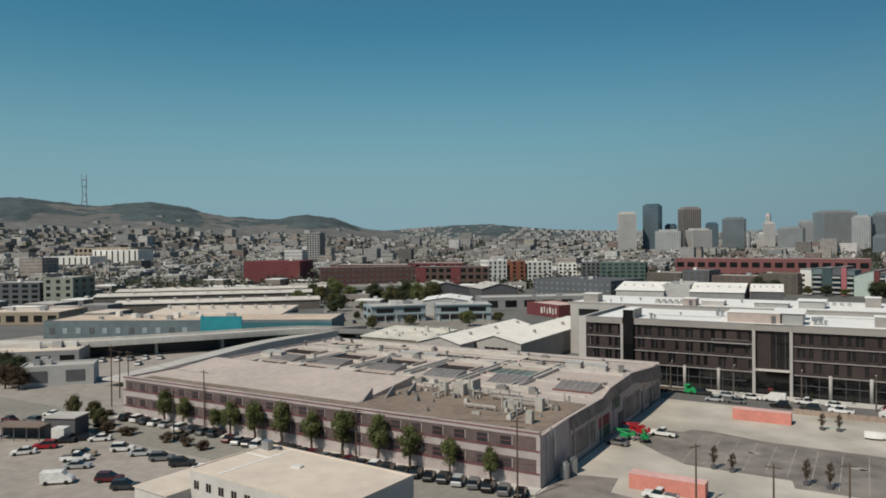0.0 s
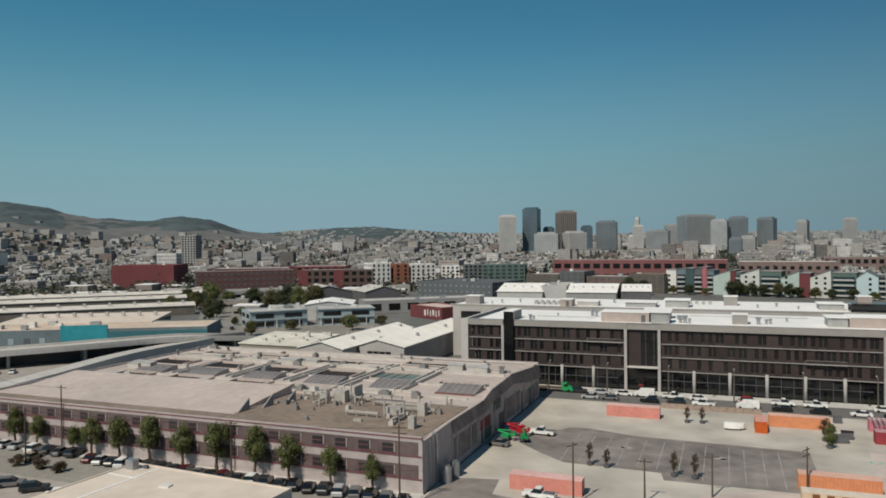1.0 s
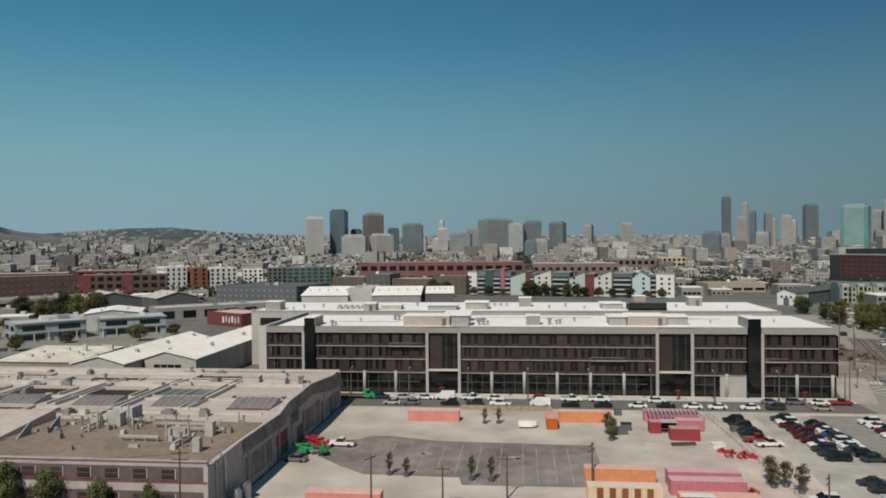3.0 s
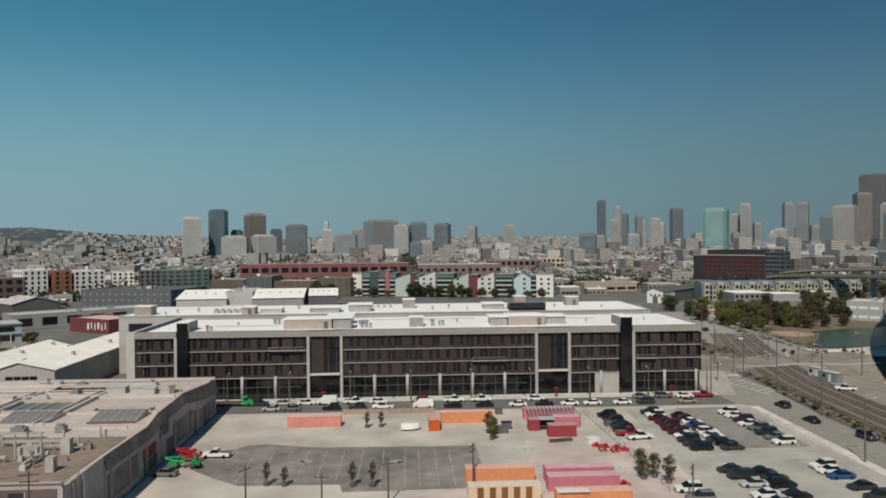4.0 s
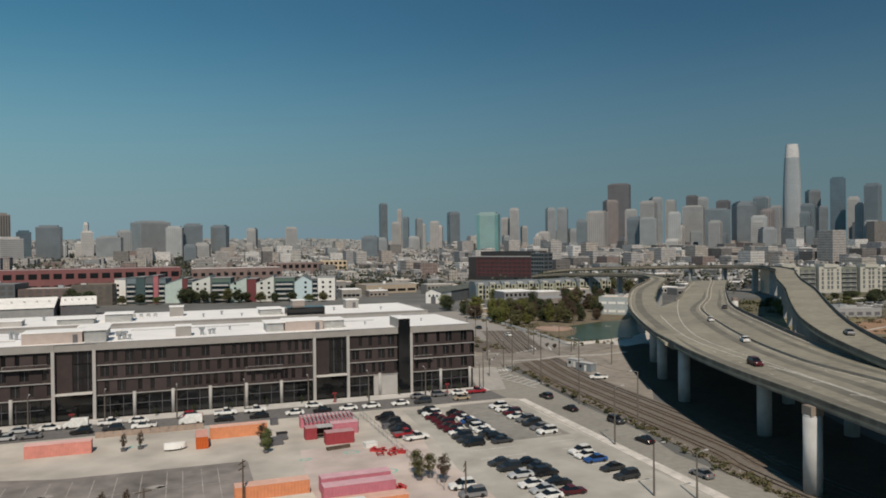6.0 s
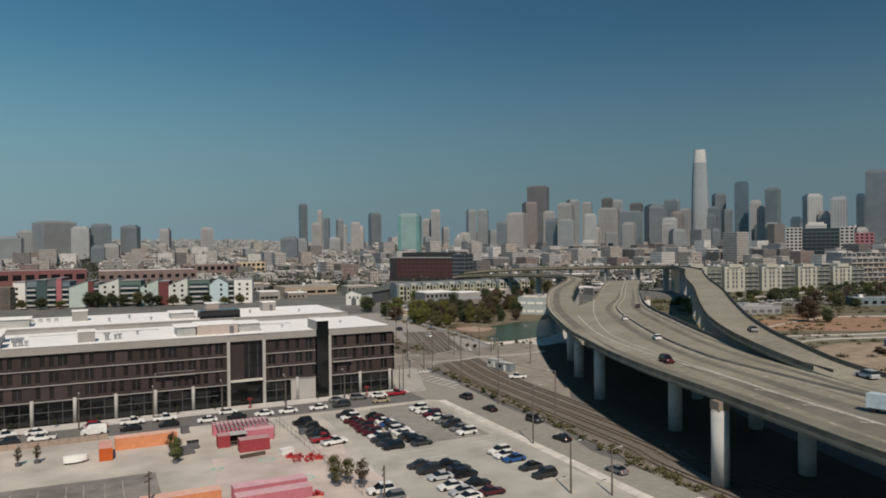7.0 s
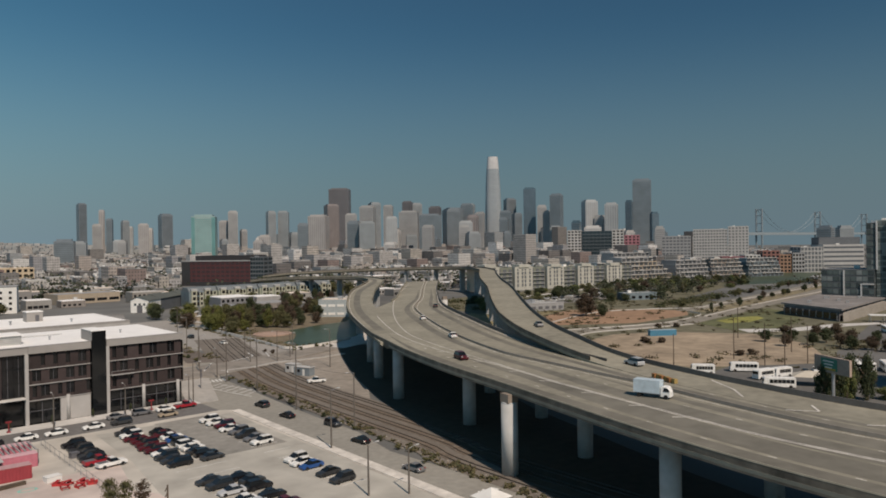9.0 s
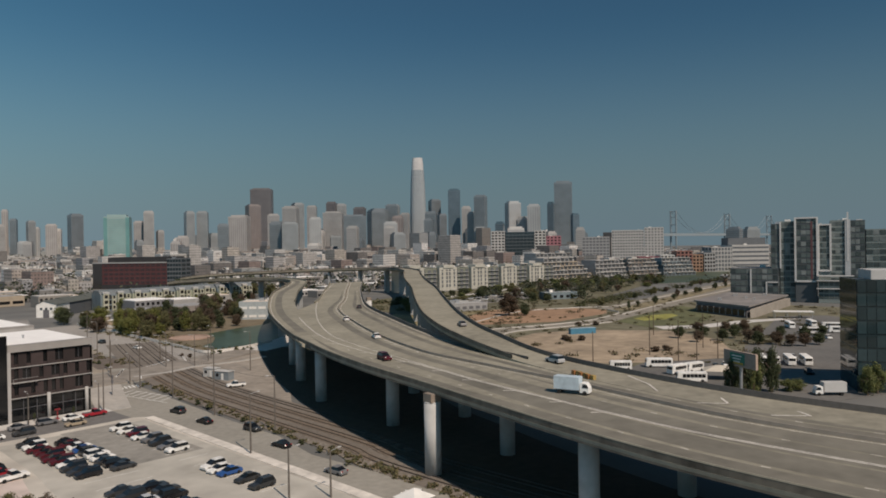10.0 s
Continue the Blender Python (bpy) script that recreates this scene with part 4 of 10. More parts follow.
half_b = [float(np.interp(p.y, [48, 70, 107, 121, 161], [5.2, 5.0, 4.8, 5.4, 6.0])) for p in rb]
lb = [p - side(rb, i) * half_b[i] for i, p in enumerate(rb)]
rr = [p + side(rb, i) * half_b[i] for i, p in enumerate(rb)]
part("deck", loft(lb, rr, [(0, 0, 0), (1, 0, 0), (1, 0, -0.6), (1, -2, -1.9), (0, 2, -1.9), (0, 0, -0.6)]), deck_concrete, ramp_b)
split = next(i for i, p in enumerate(lb) if p.y > 101)
part("barrier", rail(lb[split:], 0.0, 0.4, 1.0, -0.4), mat("stained_edge", (0.155, 0.135, 0.108), 0.92, 0, 0.35, 0.5, 0.12), ramp_b, "dark barrier")
part("barrier", rail(rr, -0.4, 0.4, 1.0, -0.4), mat("rail_dark", (0.14, 0.13, 0.12), 0.9, 0, 0.12), ramp_b, "dark barrier")
pier = Geo().box(-2.6, -0.8, 0, 2.6, 0.8, 1).mesh("pier", mat("pier_concrete", (0.30, 0.31, 0.31), 0.9, 0, 0.12, 0.4, 0.1))
for i in range(next(k for k, p in enumerate(rb) if p.y > 150), len(rb) - 3, 4):
    d = rb[i + 1] - rb[i]
    put("pier", pier, ramp_b, rb[i].x, rb[i].y, 0, math.degrees(math.atan2(d.y, d.x)) + 90, 1, 1, rb[i].z - 1.8)
ra = spline([(127.5, 160.5, 15.1), (144.8, 194.2, 15.16), (170.1, 238.8, 15.3), (199.9, 283.6, 15.7), (232.7, 328.3, 16.2), (256.4, 355, 16.6), (282, 383, 17), (303, 411, 17.4), (312, 443, 17.6), (308, 485, 17), (293, 540, 15), (286, 556, 13.5)])
ramp_a = thing("freeway_ramp", "narrow concrete exit ramp bending away", "freeway", kind="structure")
la = [p - side(ra, i) * 5.9 for i, p in enumerate(ra)]
rra = [p + side(ra, i) * float(np.interp(p.y, [276, 300, 330, 380], [6.0, 7.0, 7.5, 4.8])) for i, p in enumerate(ra)]
a1 = next(i for i, p in enumerate(ra) if p.y > 279)
part("deck", loft(la, rra, [(0, 0, 0.05), (1, 0, 0.05), (1, 0, -0.6), (1, -2, -1.8), (0, 2, -1.8), (0, 0, -0.6)]), deck_concrete, ramp_a)
join = next(i for i, p in enumerate(outer) if p.y > 158)
start = next(i for i, p in enumerate(la) if p.y > 172)
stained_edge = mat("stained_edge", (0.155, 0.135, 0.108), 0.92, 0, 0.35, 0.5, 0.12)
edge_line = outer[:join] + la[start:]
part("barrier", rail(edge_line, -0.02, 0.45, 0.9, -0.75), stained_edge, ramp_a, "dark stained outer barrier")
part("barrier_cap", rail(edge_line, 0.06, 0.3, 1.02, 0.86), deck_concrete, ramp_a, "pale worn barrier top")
part("barrier", rail(rra[a1:], -0.4, 0.4, 1.0, -0.4), deck_concrete, ramp_a)
part("lane_line", stripe([p - side(ra, i) * 4.6 for i, p in enumerate(ra)], 0.1, 0.07), worn_paint, ramp_a)
part("worn_lane", stripe([p - side(ra, i) * 1.2 for i, p in enumerate(ra)], 1.5, 0.062), worn_lane, ramp_a)
for i in range(9, len(ra) - 3, 5):
    d = ra[i + 1] - ra[i]
    if ra[i].y > 270:
        put("pier", pier, ramp_a, ra[i].x, ra[i].y, 0, math.degrees(math.atan2(d.y, d.x)) + 90, 0.7, 1, ra[i].z - 1.7)

# soil slab carries the deck's shadow: dark colour, outline shifted along the sun
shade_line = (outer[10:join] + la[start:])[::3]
slab("ground_under_deck", [(p.x + 4.2, p.y + 13.4) for p in shade_line if p.y < 262] + [(p.x - 2, p.y + 4) for p in inner[84:8:-4]], 0.05, mat("shaded_soil", (0.078, 0.058, 0.040), 0.95, 0, 0.2, 0.5, 0.05), "bare soil darkened with the freeway's shadow", "ground")
slab("painted_ground", [(-2, 104), (52, 100), (54, 121), (47, 133), (50, 150), (24, 152), (22, 131), (8, 124), (-6, 116)], 0.016, mat("pink_ground", (0.55, 0.465, 0.42), 0.95, 0, 0.2, 0.14, 0.05), "concrete with worn pale pink paint", "yard")
# ---- rails beside the avenue ----
ln = [Vector(p) for p in ((97, -60, 0), (97.5, 90, 0), (101, 120, 0), (103.5, 155, 0), (107, 195, 0), (112, 222, 0), (122, 262, 0), (140, 320, 0))]
ln = spline([tuple(p) for p in ln], 6)
bed = thing("railway", "rusty railway tracks on brown ballast", "railway", kind="structure")
for off in (0.0, 4.4, 8.6, 12.6):
    if off > 9:
        ln2 = ln[16:]
    else:
        ln2 = ln
    for w in (-0.75, 0.75):
        part("rail", rail(ln2, off + w, 0.22, 0.24, 0.05), rail_steel, bed)
g = Geo()
for i in range(len(ln)):
    s = side(ln, i)
    g.v += [tuple(ln[i] - s * 4.2 + Vector((0, 0, 0.046))), tuple(ln[i] + s * 15 + Vector((0, 0, 0.046)))]
for i in range(len(ln) - 1):
    g.f.append((2 * i, 2 * i + 1, 2 * i + 3, 2 * i + 2))
part("ballast", g, ballast, bed, "brown ballast bed")
g = Geo()
for off in (0.0, 4.4, 8.6):
    for i in range(8, len(ln) - 8):
        d = ln[i + 1] - ln[i]
        for k in range(8):
            p = ln[i].lerp(ln[i + 1], k / 8) + side(ln, i) * off
            g.box(-1.3, -0.12, 0, 1.3, 0.12, 0.1, pose(p.x, p.y, 0.03, 0, 0, math.degrees(math.atan2(d.y, d.x)) - 90))
part("sleepers", g, mat("old_sleeper", (0.165, 0.135, 0.108), 0.95, 0, 0.25, 1.5, 0.3), bed, "rows of weathered wooden sleepers", kind="stuff")

# ---- vehicles ----
PAINTS = {
    "white": ((0.72, 0.72, 0.71), 0.3), "black": ((0.012, 0.012, 0.014), 0.25), "dark": ((0.035, 0.037, 0.04), 0.3),
    "grey": ((0.16, 0.16, 0.165), 0.35), "silver": ((0.42, 0.43, 0.44), 0.3), "maroon": ((0.085, 0.012, 0.018), 0.3),
    "red": ((0.33, 0.02, 0.03), 0.3), "blue": ((0.02, 0.07, 0.22), 0.3), "tan": ((0.32, 0.26, 0.19), 0.4), "green": ((0.02, 0.30, 0.10), 0.4),
    "yellow": ((0.60, 0.30, 0.02), 0.5),
}
lamp_white = mat("lamp_white", (0.75, 0.75, 0.72), 0.2)
lamp_red = mat("lamp_red", (0.30, 0.01, 0.01), 0.3)
car_glass = glass("car_glass", (0.012, 0.014, 0.016), 0.06)
wheel_mesh = Geo()
for i, r, w in ((0, 0.33, 0.11), (1, 0.30, 0.125)):
    n = 14
    vs = [(s * w, r * math.cos(2 * math.pi * k / n), r * math.sin(2 * math.pi * k / n)) for s in (-1, 1) for k in range(n)]
    wheel_mesh.add(vs, [tuple(range(n)), tuple(range(2 * n - 1, n - 1, -1))] + [(k, n + k, n + (k + 1) % n, (k + 1) % n) for k in range(n)])
wheel_mesh = wheel_mesh.mesh("wheel", rubber)


def hull(prof, half, tuck):
    """A body drawn along x from a side profile, its sides drawn in at the top."""
    top = max(z for _, z in prof)
    low = min(z for _, z in prof)
    g, n = Geo(), len(prof)
    for sgn in (-1, -0.86, 0.86, 1):
        for y, z in prof:
            w = half * sgn * (1 - tuck * (z - low) / (top - low))
            q = 1.0 if abs(sgn) < 0.9 else 0.985
            zz = z if abs(sgn) < 0.9 or z < low + 0.3 else z - 0.06
            g.v.append((w, y * q, zz))
    g.f += [tuple(range(n - 1, -1, -1)), tuple(range(3 * n, 4 * n))]
    for j in range(3):
        for k in range(n):
            g.f.append((j * n + k, j * n + (k + 1) % n, (j + 1) * n + (k + 1) % n, (j + 1) * n + k))
    return g


BODIES = {
    # side profile of the body, of the glazing, roof piece, axle places, half width
    "sedan": ([(-2.3, 0.3), (-2.33, 0.7), (-2.15, 0.95), (-1.5, 0.98), (1.0, 0.95), (2.1, 0.78), (2.32, 0.6), (2.3, 0.3)],
              [(-1.75, 0.94), (-1.0, 1.42), (0.25, 1.44), (1.15, 0.93)], (-0.95, 0.22, 1.40), (-1.4, 1.45), 0.9),
    "suv": ([(-2.3, 0.35), (-2.36, 0.9), (-2.25, 1.08), (1.0, 1.05), (2.1, 0.95), (2.33, 0.75), (2.3, 0.35)],
            [(-2.2, 1.05), (-1.95, 1.68), (0.2, 1.7), (1.1, 1.03)], (-1.9, 0.15, 1.66), (-1.4, 1.42), 0.96),
    "pickup": ([(-2.8, 0.45), (-2.82, 1.1), (-0.55, 1.12), (0.9, 1.12), (2.5, 1.02), (2.72, 0.8), (2.7, 0.45)],
               [(-0.6, 1.1), (-0.45, 1.78), (0.55, 1.8), (1.25, 1.1)], (-0.45, 0.5, 1.76), (-1.75, 1.75), 1.0),
    "van": ([(-2.7, 0.4), (-2.72, 2.1), (-2.6, 2.28), (0.9, 2.26), (1.5, 1.6), (2.3, 1.2), (2.6, 0.95), (2.6, 0.4)],
            [(0.2, 1.35), (0.25, 2.0), (0.98, 2.02), (1.52, 1.33)], (0.2, 0.9, 1.98), (-1.7, 1.65), 1.0),
}
CAR_MESH, CAR_DONE = {}, {}
IN_LOT = "in the open car park"
IN_YARD = "standing in the concrete yard"
WORDS = {"sedan": "saloon car", "suv": "tall estate car", "pickup": "pickup truck", "van": "delivery van"}


def car(kind, colour, x, y, rz, where, z=0.0):
    """A parked or standing vehicle; one prototype of each kind and colour, then copies."""
    key = (kind, colour, where)
    at = pose(x, y, z, 0, 0, rz)
    if key in CAR_DONE:
        return copy_thing(CAR_DONE[key], at)
    prof, win, (r0, r1, rz1), axles, half = BODIES[kind]
    c, rough = PAINTS[colour]
    paint = mat("paint_" + colour, c, rough, 0, 0.05, 1.0, 0.3, 0, 0.15, 0.5)
    if key[:2] not in CAR_MESH:
        roof = Geo().box(-half * 0.76, r0, rz1, half * 0.76, r1, rz1 + 0.09)
        CAR_MESH[key[:2]] = (hull(prof, half, 0.06).mesh("body", paint), hull(win, half * 0.95, 0.2).mesh("glazing", car_glass), roof.mesh("roof", paint))
    ob = thing("car" if kind in ("sedan", "suv") else kind if kind == "van" else "pickup_truck", colour + " " + WORDS[kind] + " " + where, "car" if kind in ("sedan", "suv") else "van" if kind == "van" else "truck", "vehicles " + where, at=at)
    body, win_me, roof_me = CAR_MESH[key[:2]]
    shell = part("body", body, None, ob)
    part("glazing", win_me, None, ob, "dark car windows")
    part("roof", roof_me, None, ob)
    s = 1.0 if kind == "sedan" else 1.12
    for a in axles:
        for w in (-half + 0.06, half - 0.06):
            put("wheel", wheel_mesh, ob, w, a, 0.33 * s, 0, 1, s, s)
    yf, yb = prof[-1][0], prof[0][0]
    zl = 0.66 if kind == "sedan" else 0.85
    for w in (-half * 0.7, half * 0.7) if where in ("on the elevated freeway", "on the avenue", IN_YARD) else ():
        put("headlight", unit(lamp_white), shell, w, yf - 0.02, zl, 0, 0.32, 0.1, 0.14)
        put("tail_light", unit(lamp_red), shell, w, yb + 0.0, zl + 0.12, 0, 0.26, 0.1, 0.2)
    if kind == "pickup":
        put("load_bed", unit(dark_grey), ob, 0, -1.72, 1.09, 0, 1.6, 1.95, 0.05)
    CAR_DONE[key] = ob
    return ob


rng = random.Random(21)
# row by the fence, then the double row, the row by the path, the near rows
y = 170.5
for kind, c in (("suv", "black"), ("sedan", "black"), ("suv", "dark"), ("sedan", "black"), ("sedan", "dark"), ("suv", "black")):
    car(kind, c, 47.3 + rng.uniform(-0.3, 0.3), y, 96 + rng.uniform(-3, 3), IN_LOT)
    y -= 2.75
car("pickup", "red", 47.2, 153.8, -84, IN_LOT)
car("pickup", "white", 48.6, 150.6, -82, IN_LOT)
for i, (kind, c) in enumerate((("suv", "dark"), ("suv", "white"), ("sedan", "maroon"), ("sedan", "maroon"), ("suv", "maroon"), ("sedan", "maroon"), ("suv", "maroon"), ("sedan", "white"), ("suv", "dark"), ("sedan", "dark"), ("suv", "black"))):
    car(kind, c, 58.3 + rng.uniform(-0.3, 0.3), 172.4 - 3.08 * i, 90 + rng.uniform(-4, 4), IN_LOT)
for i, (kind, c) in enumerate((("sedan", "black"), ("sedan", "maroon"), ("sedan", "white"), ("sedan", "blue"), ("suv", "dark"), ("suv", "white"), ("sedan", "white"), ("sedan", "dark"), ("suv", "black"), ("sedan", "dark"))):
    car(kind, c, 64.4 + rng.uniform(-0.3, 0.3), 168.0 - 2.95 * i, -90 + rng.uniform(-4, 4), IN_LOT)
for i, (kind, c) in enumerate((("suv", "white"), ("sedan", "white"), ("suv", "maroon"), ("sedan", "white"), ("suv", "grey"), ("suv", "dark"), ("sedan", "grey"), ("suv", "white"))):
    car(kind, c, 77.0 + rng.uniform(-0.3, 0.3), 170.8 - 3.77 * i, 92 + rng.uniform(-4, 4), IN_LOT)
for kind, c, x, y in (("sedan", "dark", 57.9, 127.6), ("suv", "dark", 58.2, 124.0), ("sedan", "silver", 58.4, 119.7), ("sedan", "white", 57.8, 114.3), ("sedan", "silver", 58.4, 111.1), ("sedan", "white", 58.0, 108.2)):
    car(kind, c, x, y, 90 + rng.uniform(-4, 4), IN_LOT)
for kind, c, x, y in (("sedan", "black", 63.1, 125.8), ("sedan", "dark", 63.6, 122.6), ("suv", "black", 63.0, 119.0), ("sedan", "black", 62.7, 113.7), ("sedan", "maroon", 62.7, 108.8)):
    car(kind, c, x, y, -88 + rng.uniform(-4, 4), IN_LOT)
for kind, c, x, y in (("suv", "white", 75.7, 128.3), ("sedan", "white", 75.4, 125.6), ("sedan", "blue", 75.7, 122.7), ("sedan", "dark", 75.8, 117.0), ("suv", "dark", 75.5, 112.0)):
    car(kind, c, x, y, 92 + rng.uniform(-4, 4), IN_LOT)
car("suv", "white", 46.4, 118.0, 86, IN_LOT)
car("suv", "grey", 46.6, 113.6, 88, IN_LOT)
# kerbside rows on the side street
BY_STREET = "parked along the side street"
for x, k, c in ((-39.7, "suv", "dark"), (-33.5, "sedan", "silver"), (-27.5, "sedan", "white"), (-22.2, "van", "white"), (-14.8, "pickup", "white"), (-8.5, "sedan", "white"), (3.7, "suv", "red"), (11.4, "pickup", "white"), (18.6, "pickup", "white"), (33.3, "sedan", "white"), (62, "sedan", "grey"), (68, "suv", "grey"), (73.8, "sedan", "white"), (79, "pickup", "red")):
    car(k, c, x, 190.2, -90 if k != "van" else 90, BY_STREET)
for x, k, c in ((-35.5, "sedan", "silver"), (-30.4, "sedan", "grey"), (-20.3, "suv", "black"), (-13.7, "suv", "dark"), (-7.2, "pickup", "white"), (3.0, "van", "white"), (10.7, "sedan", "black"), (18.9, "sedan", "black"), (27.5, "sedan", "white"), (34.4, "sedan", "black"), (41.0, "sedan", "white"), (47.0, "sedan", "white"), (54.8, "sedan", "white"), (61, "suv", "dark"), (72, "sedan", "tan")):
    car(k, c, x, 183.8, 90, BY_STREET)
# cars on the avenue and the freeway
for x, y, c, r in ((93.8, 176.6, "dark", 4), (92.6, 161.5, "black", 4), (96.0, 146.6, "dark", 184), (92.4, 130.4, "black", 4), (88.5, 108, "grey", 4)):
    car("suv" if c == "dark" else "sedan", c, x, y, r, "on the avenue")
for x, y, k, c, r in ((142.1, 155.7, "sedan", "white", -30), (117.3, 125.7, "suv", "maroon", 160), (168, 199.5, "sedan", "white", -34), (203, 233, "sedan", "dark", -38)):
    car(k, c, x, y, r, "on the elevated freeway", ZD)
car("suv", "silver", 136.4, 92.4, -18, "on the freeway ramp", 15.38)
car("sedan", "grey", 159, 138.4, -36, "on the freeway ramp", 18.15)
# yard vehicles
car("pickup", "white", -38.9, 144.2, 86, IN_YARD)
car("sedan", "grey", -45.3, 133.2, 84, IN_YARD)
car("pickup", "white", -30.2, 106.2, 86, IN_YARD)
car("sedan", "white", 88.6, 88, 10, IN_YARD)
# by the warehouse and in the dusty car park
BY_HALL = "parked in front of the warehouse"
for i in range(24):
    x = -117 + 2.9 * i
    if rng.random() < 0.1:
        continue
    car(rng.choice(("sedan", "suv", "suv")), rng.choice(("black", "black", "dark", "dark", "grey", "silver", "maroon", "white")), x, 97.0 + rng.uniform(-0.3, 0.3), 18 + rng.uniform(-4, 4), BY_HALL)
for x, y, k, c in ((-152.5, 98.6, "suv", "black"), (-149, 99, "suv", "white"), (-145.5, 98.6, "sedan", "dark"), (-142.5, 98.8, "sedan", "white"), (-139, 99, "sedan", "silver"), (-133.5, 98.5, "suv", "white"), (-130, 99, "sedan", "dark"), (-126.5, 98.6, "sedan", "grey"), (-123, 98.8, "suv", "dark"), (-129, 94, "sedan", "tan")):
    car(k, c, x, y, 12, BY_HALL)
IN_DUST = "in the dusty car park"
for x, y, k, c, r in ((-130.5, 81.6, "suv", "white", -52), (-124.6, 81.4, "sedan", "silver", -50), (-118.2, 81.2, "suv", "grey", -52), (-112, 80.8, "suv", "dark", -50), (-105.6, 80.2, "sedan", "white", -52), (-116, 68.6, "suv", "maroon", -55), (-110, 67.4, "suv", "dark", -55), (-123, 63.5, "van", "white", -50), (-128, 70.4, "sedan", "silver", -50), (-132.5, 73, "pickup", "white", -50), (-146, 70.5, "sedan", "white", 140), (-146.3, 75, "suv", "red", 130), (-147, 79.4, "sedan", "dark", 130), (-145, 82.6, "sedan", "black", 130), (-141.5, 84, "sedan", "white", 130), (-166, 88, "sedan", "white", 100), (-170, 86, "suv", "grey", 100), (-164, 92, "suv", "dark", 100), (-172, 92, "sedan", "white", 100), (-134, 75.5, "suv", "tan", -50), (-166, 79, "sedan", "grey", 80), (-158, 90, "sedan", "dark", 90), (-176, 84, "sedan", "maroon", 90)):
    car(k, c, x, y, r, IN_DUST)


def box_truck(x, y, rz, z, cargo, label):
    ob = thing("box_truck", label, "truck", at=pose(x, y, z, 0, 0, rz))
    part("cargo_box", Geo().box(-1.2, -4.2, 0.95, 1.2, 1.6, 3.5), cargo, ob, "pale blue-white cargo box")
    part("chassis", Geo().box(-0.5, -4.1, 0.55, 0.5, 3.4, 0.95), dark_grey, ob)
    cab = part("cab", hull([(1.8, 0.5), (1.8, 2.35), (2.1, 2.5), (3.2, 2.45), (3.75, 1.5), (3.8, 0.5)], 1.1, 0.08), mat("paint_white", (0.72, 0.72, 0.71), 0.3), ob, "white cab")
    part("windscreen", hull([(2.3, 1.5), (2.5, 2.3), (3.27, 2.3), (3.72, 1.5)], 1.12, 0.08), car_glass, cab)
    for a in (-3.0, 2.9):
        for w in (-1.0, 1.0):
            put("wheel", wheel_mesh, ob, w, a, 0.46, 0, 1.4, 1.4, 1.4)
    return ob


truck = box_truck(112.2, 72.5, 193, ZD, mat("cargo_blue", (0.50, 0.60, 0.66), 0.5), "white box truck with a pale blue body on the freeway")
truck.scale = (0.85, 0.78, 0.85)
ob = thing("flatbed_truck", "green-cabbed flatbed truck parked on the side street", "truck", at=pose(-45.5, 190.2, 0, 0, 0, -90))
part("flatbed", Geo().box(-1.2, -6.5, 0.9, 1.2, 1.2, 1.15), dark_wood, ob)
part("cab", hull([(1.4, 0.5), (1.4, 2.5), (2.6, 2.5), (3.0, 1.7), (4.3, 1.5), (4.4, 0.5)], 1.1, 0.06), mat("paint_green", *PAINTS["green"]), ob, "bright green cab")
part("windscreen", hull([(1.9, 1.65), (2.0, 2.35), (2.7, 2.35), (3.0, 1.65)], 1.12, 0.06), car_glass, ob)
for a in (-5, -3.8, 3.2):
    for w in (-1.0, 1.0):
        put("wheel", wheel_mesh, ob, w, a, 0.46, 0, 1.4, 1.4, 1.4)


def lift(x, y, rz, colour, label):
    """A folded boom lift."""
    c = mat("lift_" + colour, *PAINTS[colour])
    ob = thing("boom_lift", label, "lift", "boom lifts by the wall", at=pose(x, y, 0.02, 0, 0, rz) @ Matrix.Diagonal((0.72, 0.72, 0.72, 1)))
    part("base", Geo().box(-1.1, -1.5, 0.5, 1.1, 1.5, 1.1), dark_grey, ob)
    part("turret", Geo().box(-1.0, -1.6, 1.1, 1.0, 0.9, 1.9), c, ob)
    part("boom", Geo().tube((0, -1.4, 1.9), (0, 3.6, 2.6), 0.28, 6).tube((0, 3.4, 2.6), (0, -2.0, 3.1), 0.24, 6), c, ob)
    part("basket", Geo().box(-0.9, -3.0, 1.6, 0.9, -2.1, 1.68).box(-0.9, -3.0, 1.6, -0.84, -2.1, 2.7).box(0.84, -3.0, 1.6, 0.9, -2.1, 2.7).box(-0.9, -3.0, 2.6, 0.9, -2.94, 2.7), c, ob)
    for a in (-1.0, 1.0):
        for w in (-1.05, 1.05):
            put("wheel", wheel_mesh, ob, w, a, 0.46, 0, 1.6, 1.4, 1.4)
    return ob


lift(-45.0, 143.6, 80, "red", "red boom lift folded beside the warehouse wall")
lift(-43.2, 142.0, 70, "red", "red boom lift folded beside the warehouse wall")
lift(-45.2, 137.6, 75, "green", "green boom lift folded beside the warehouse wall")
lift(-41.2, 138.0, 20, "green", "green boom lift folded beside the warehouse wall")


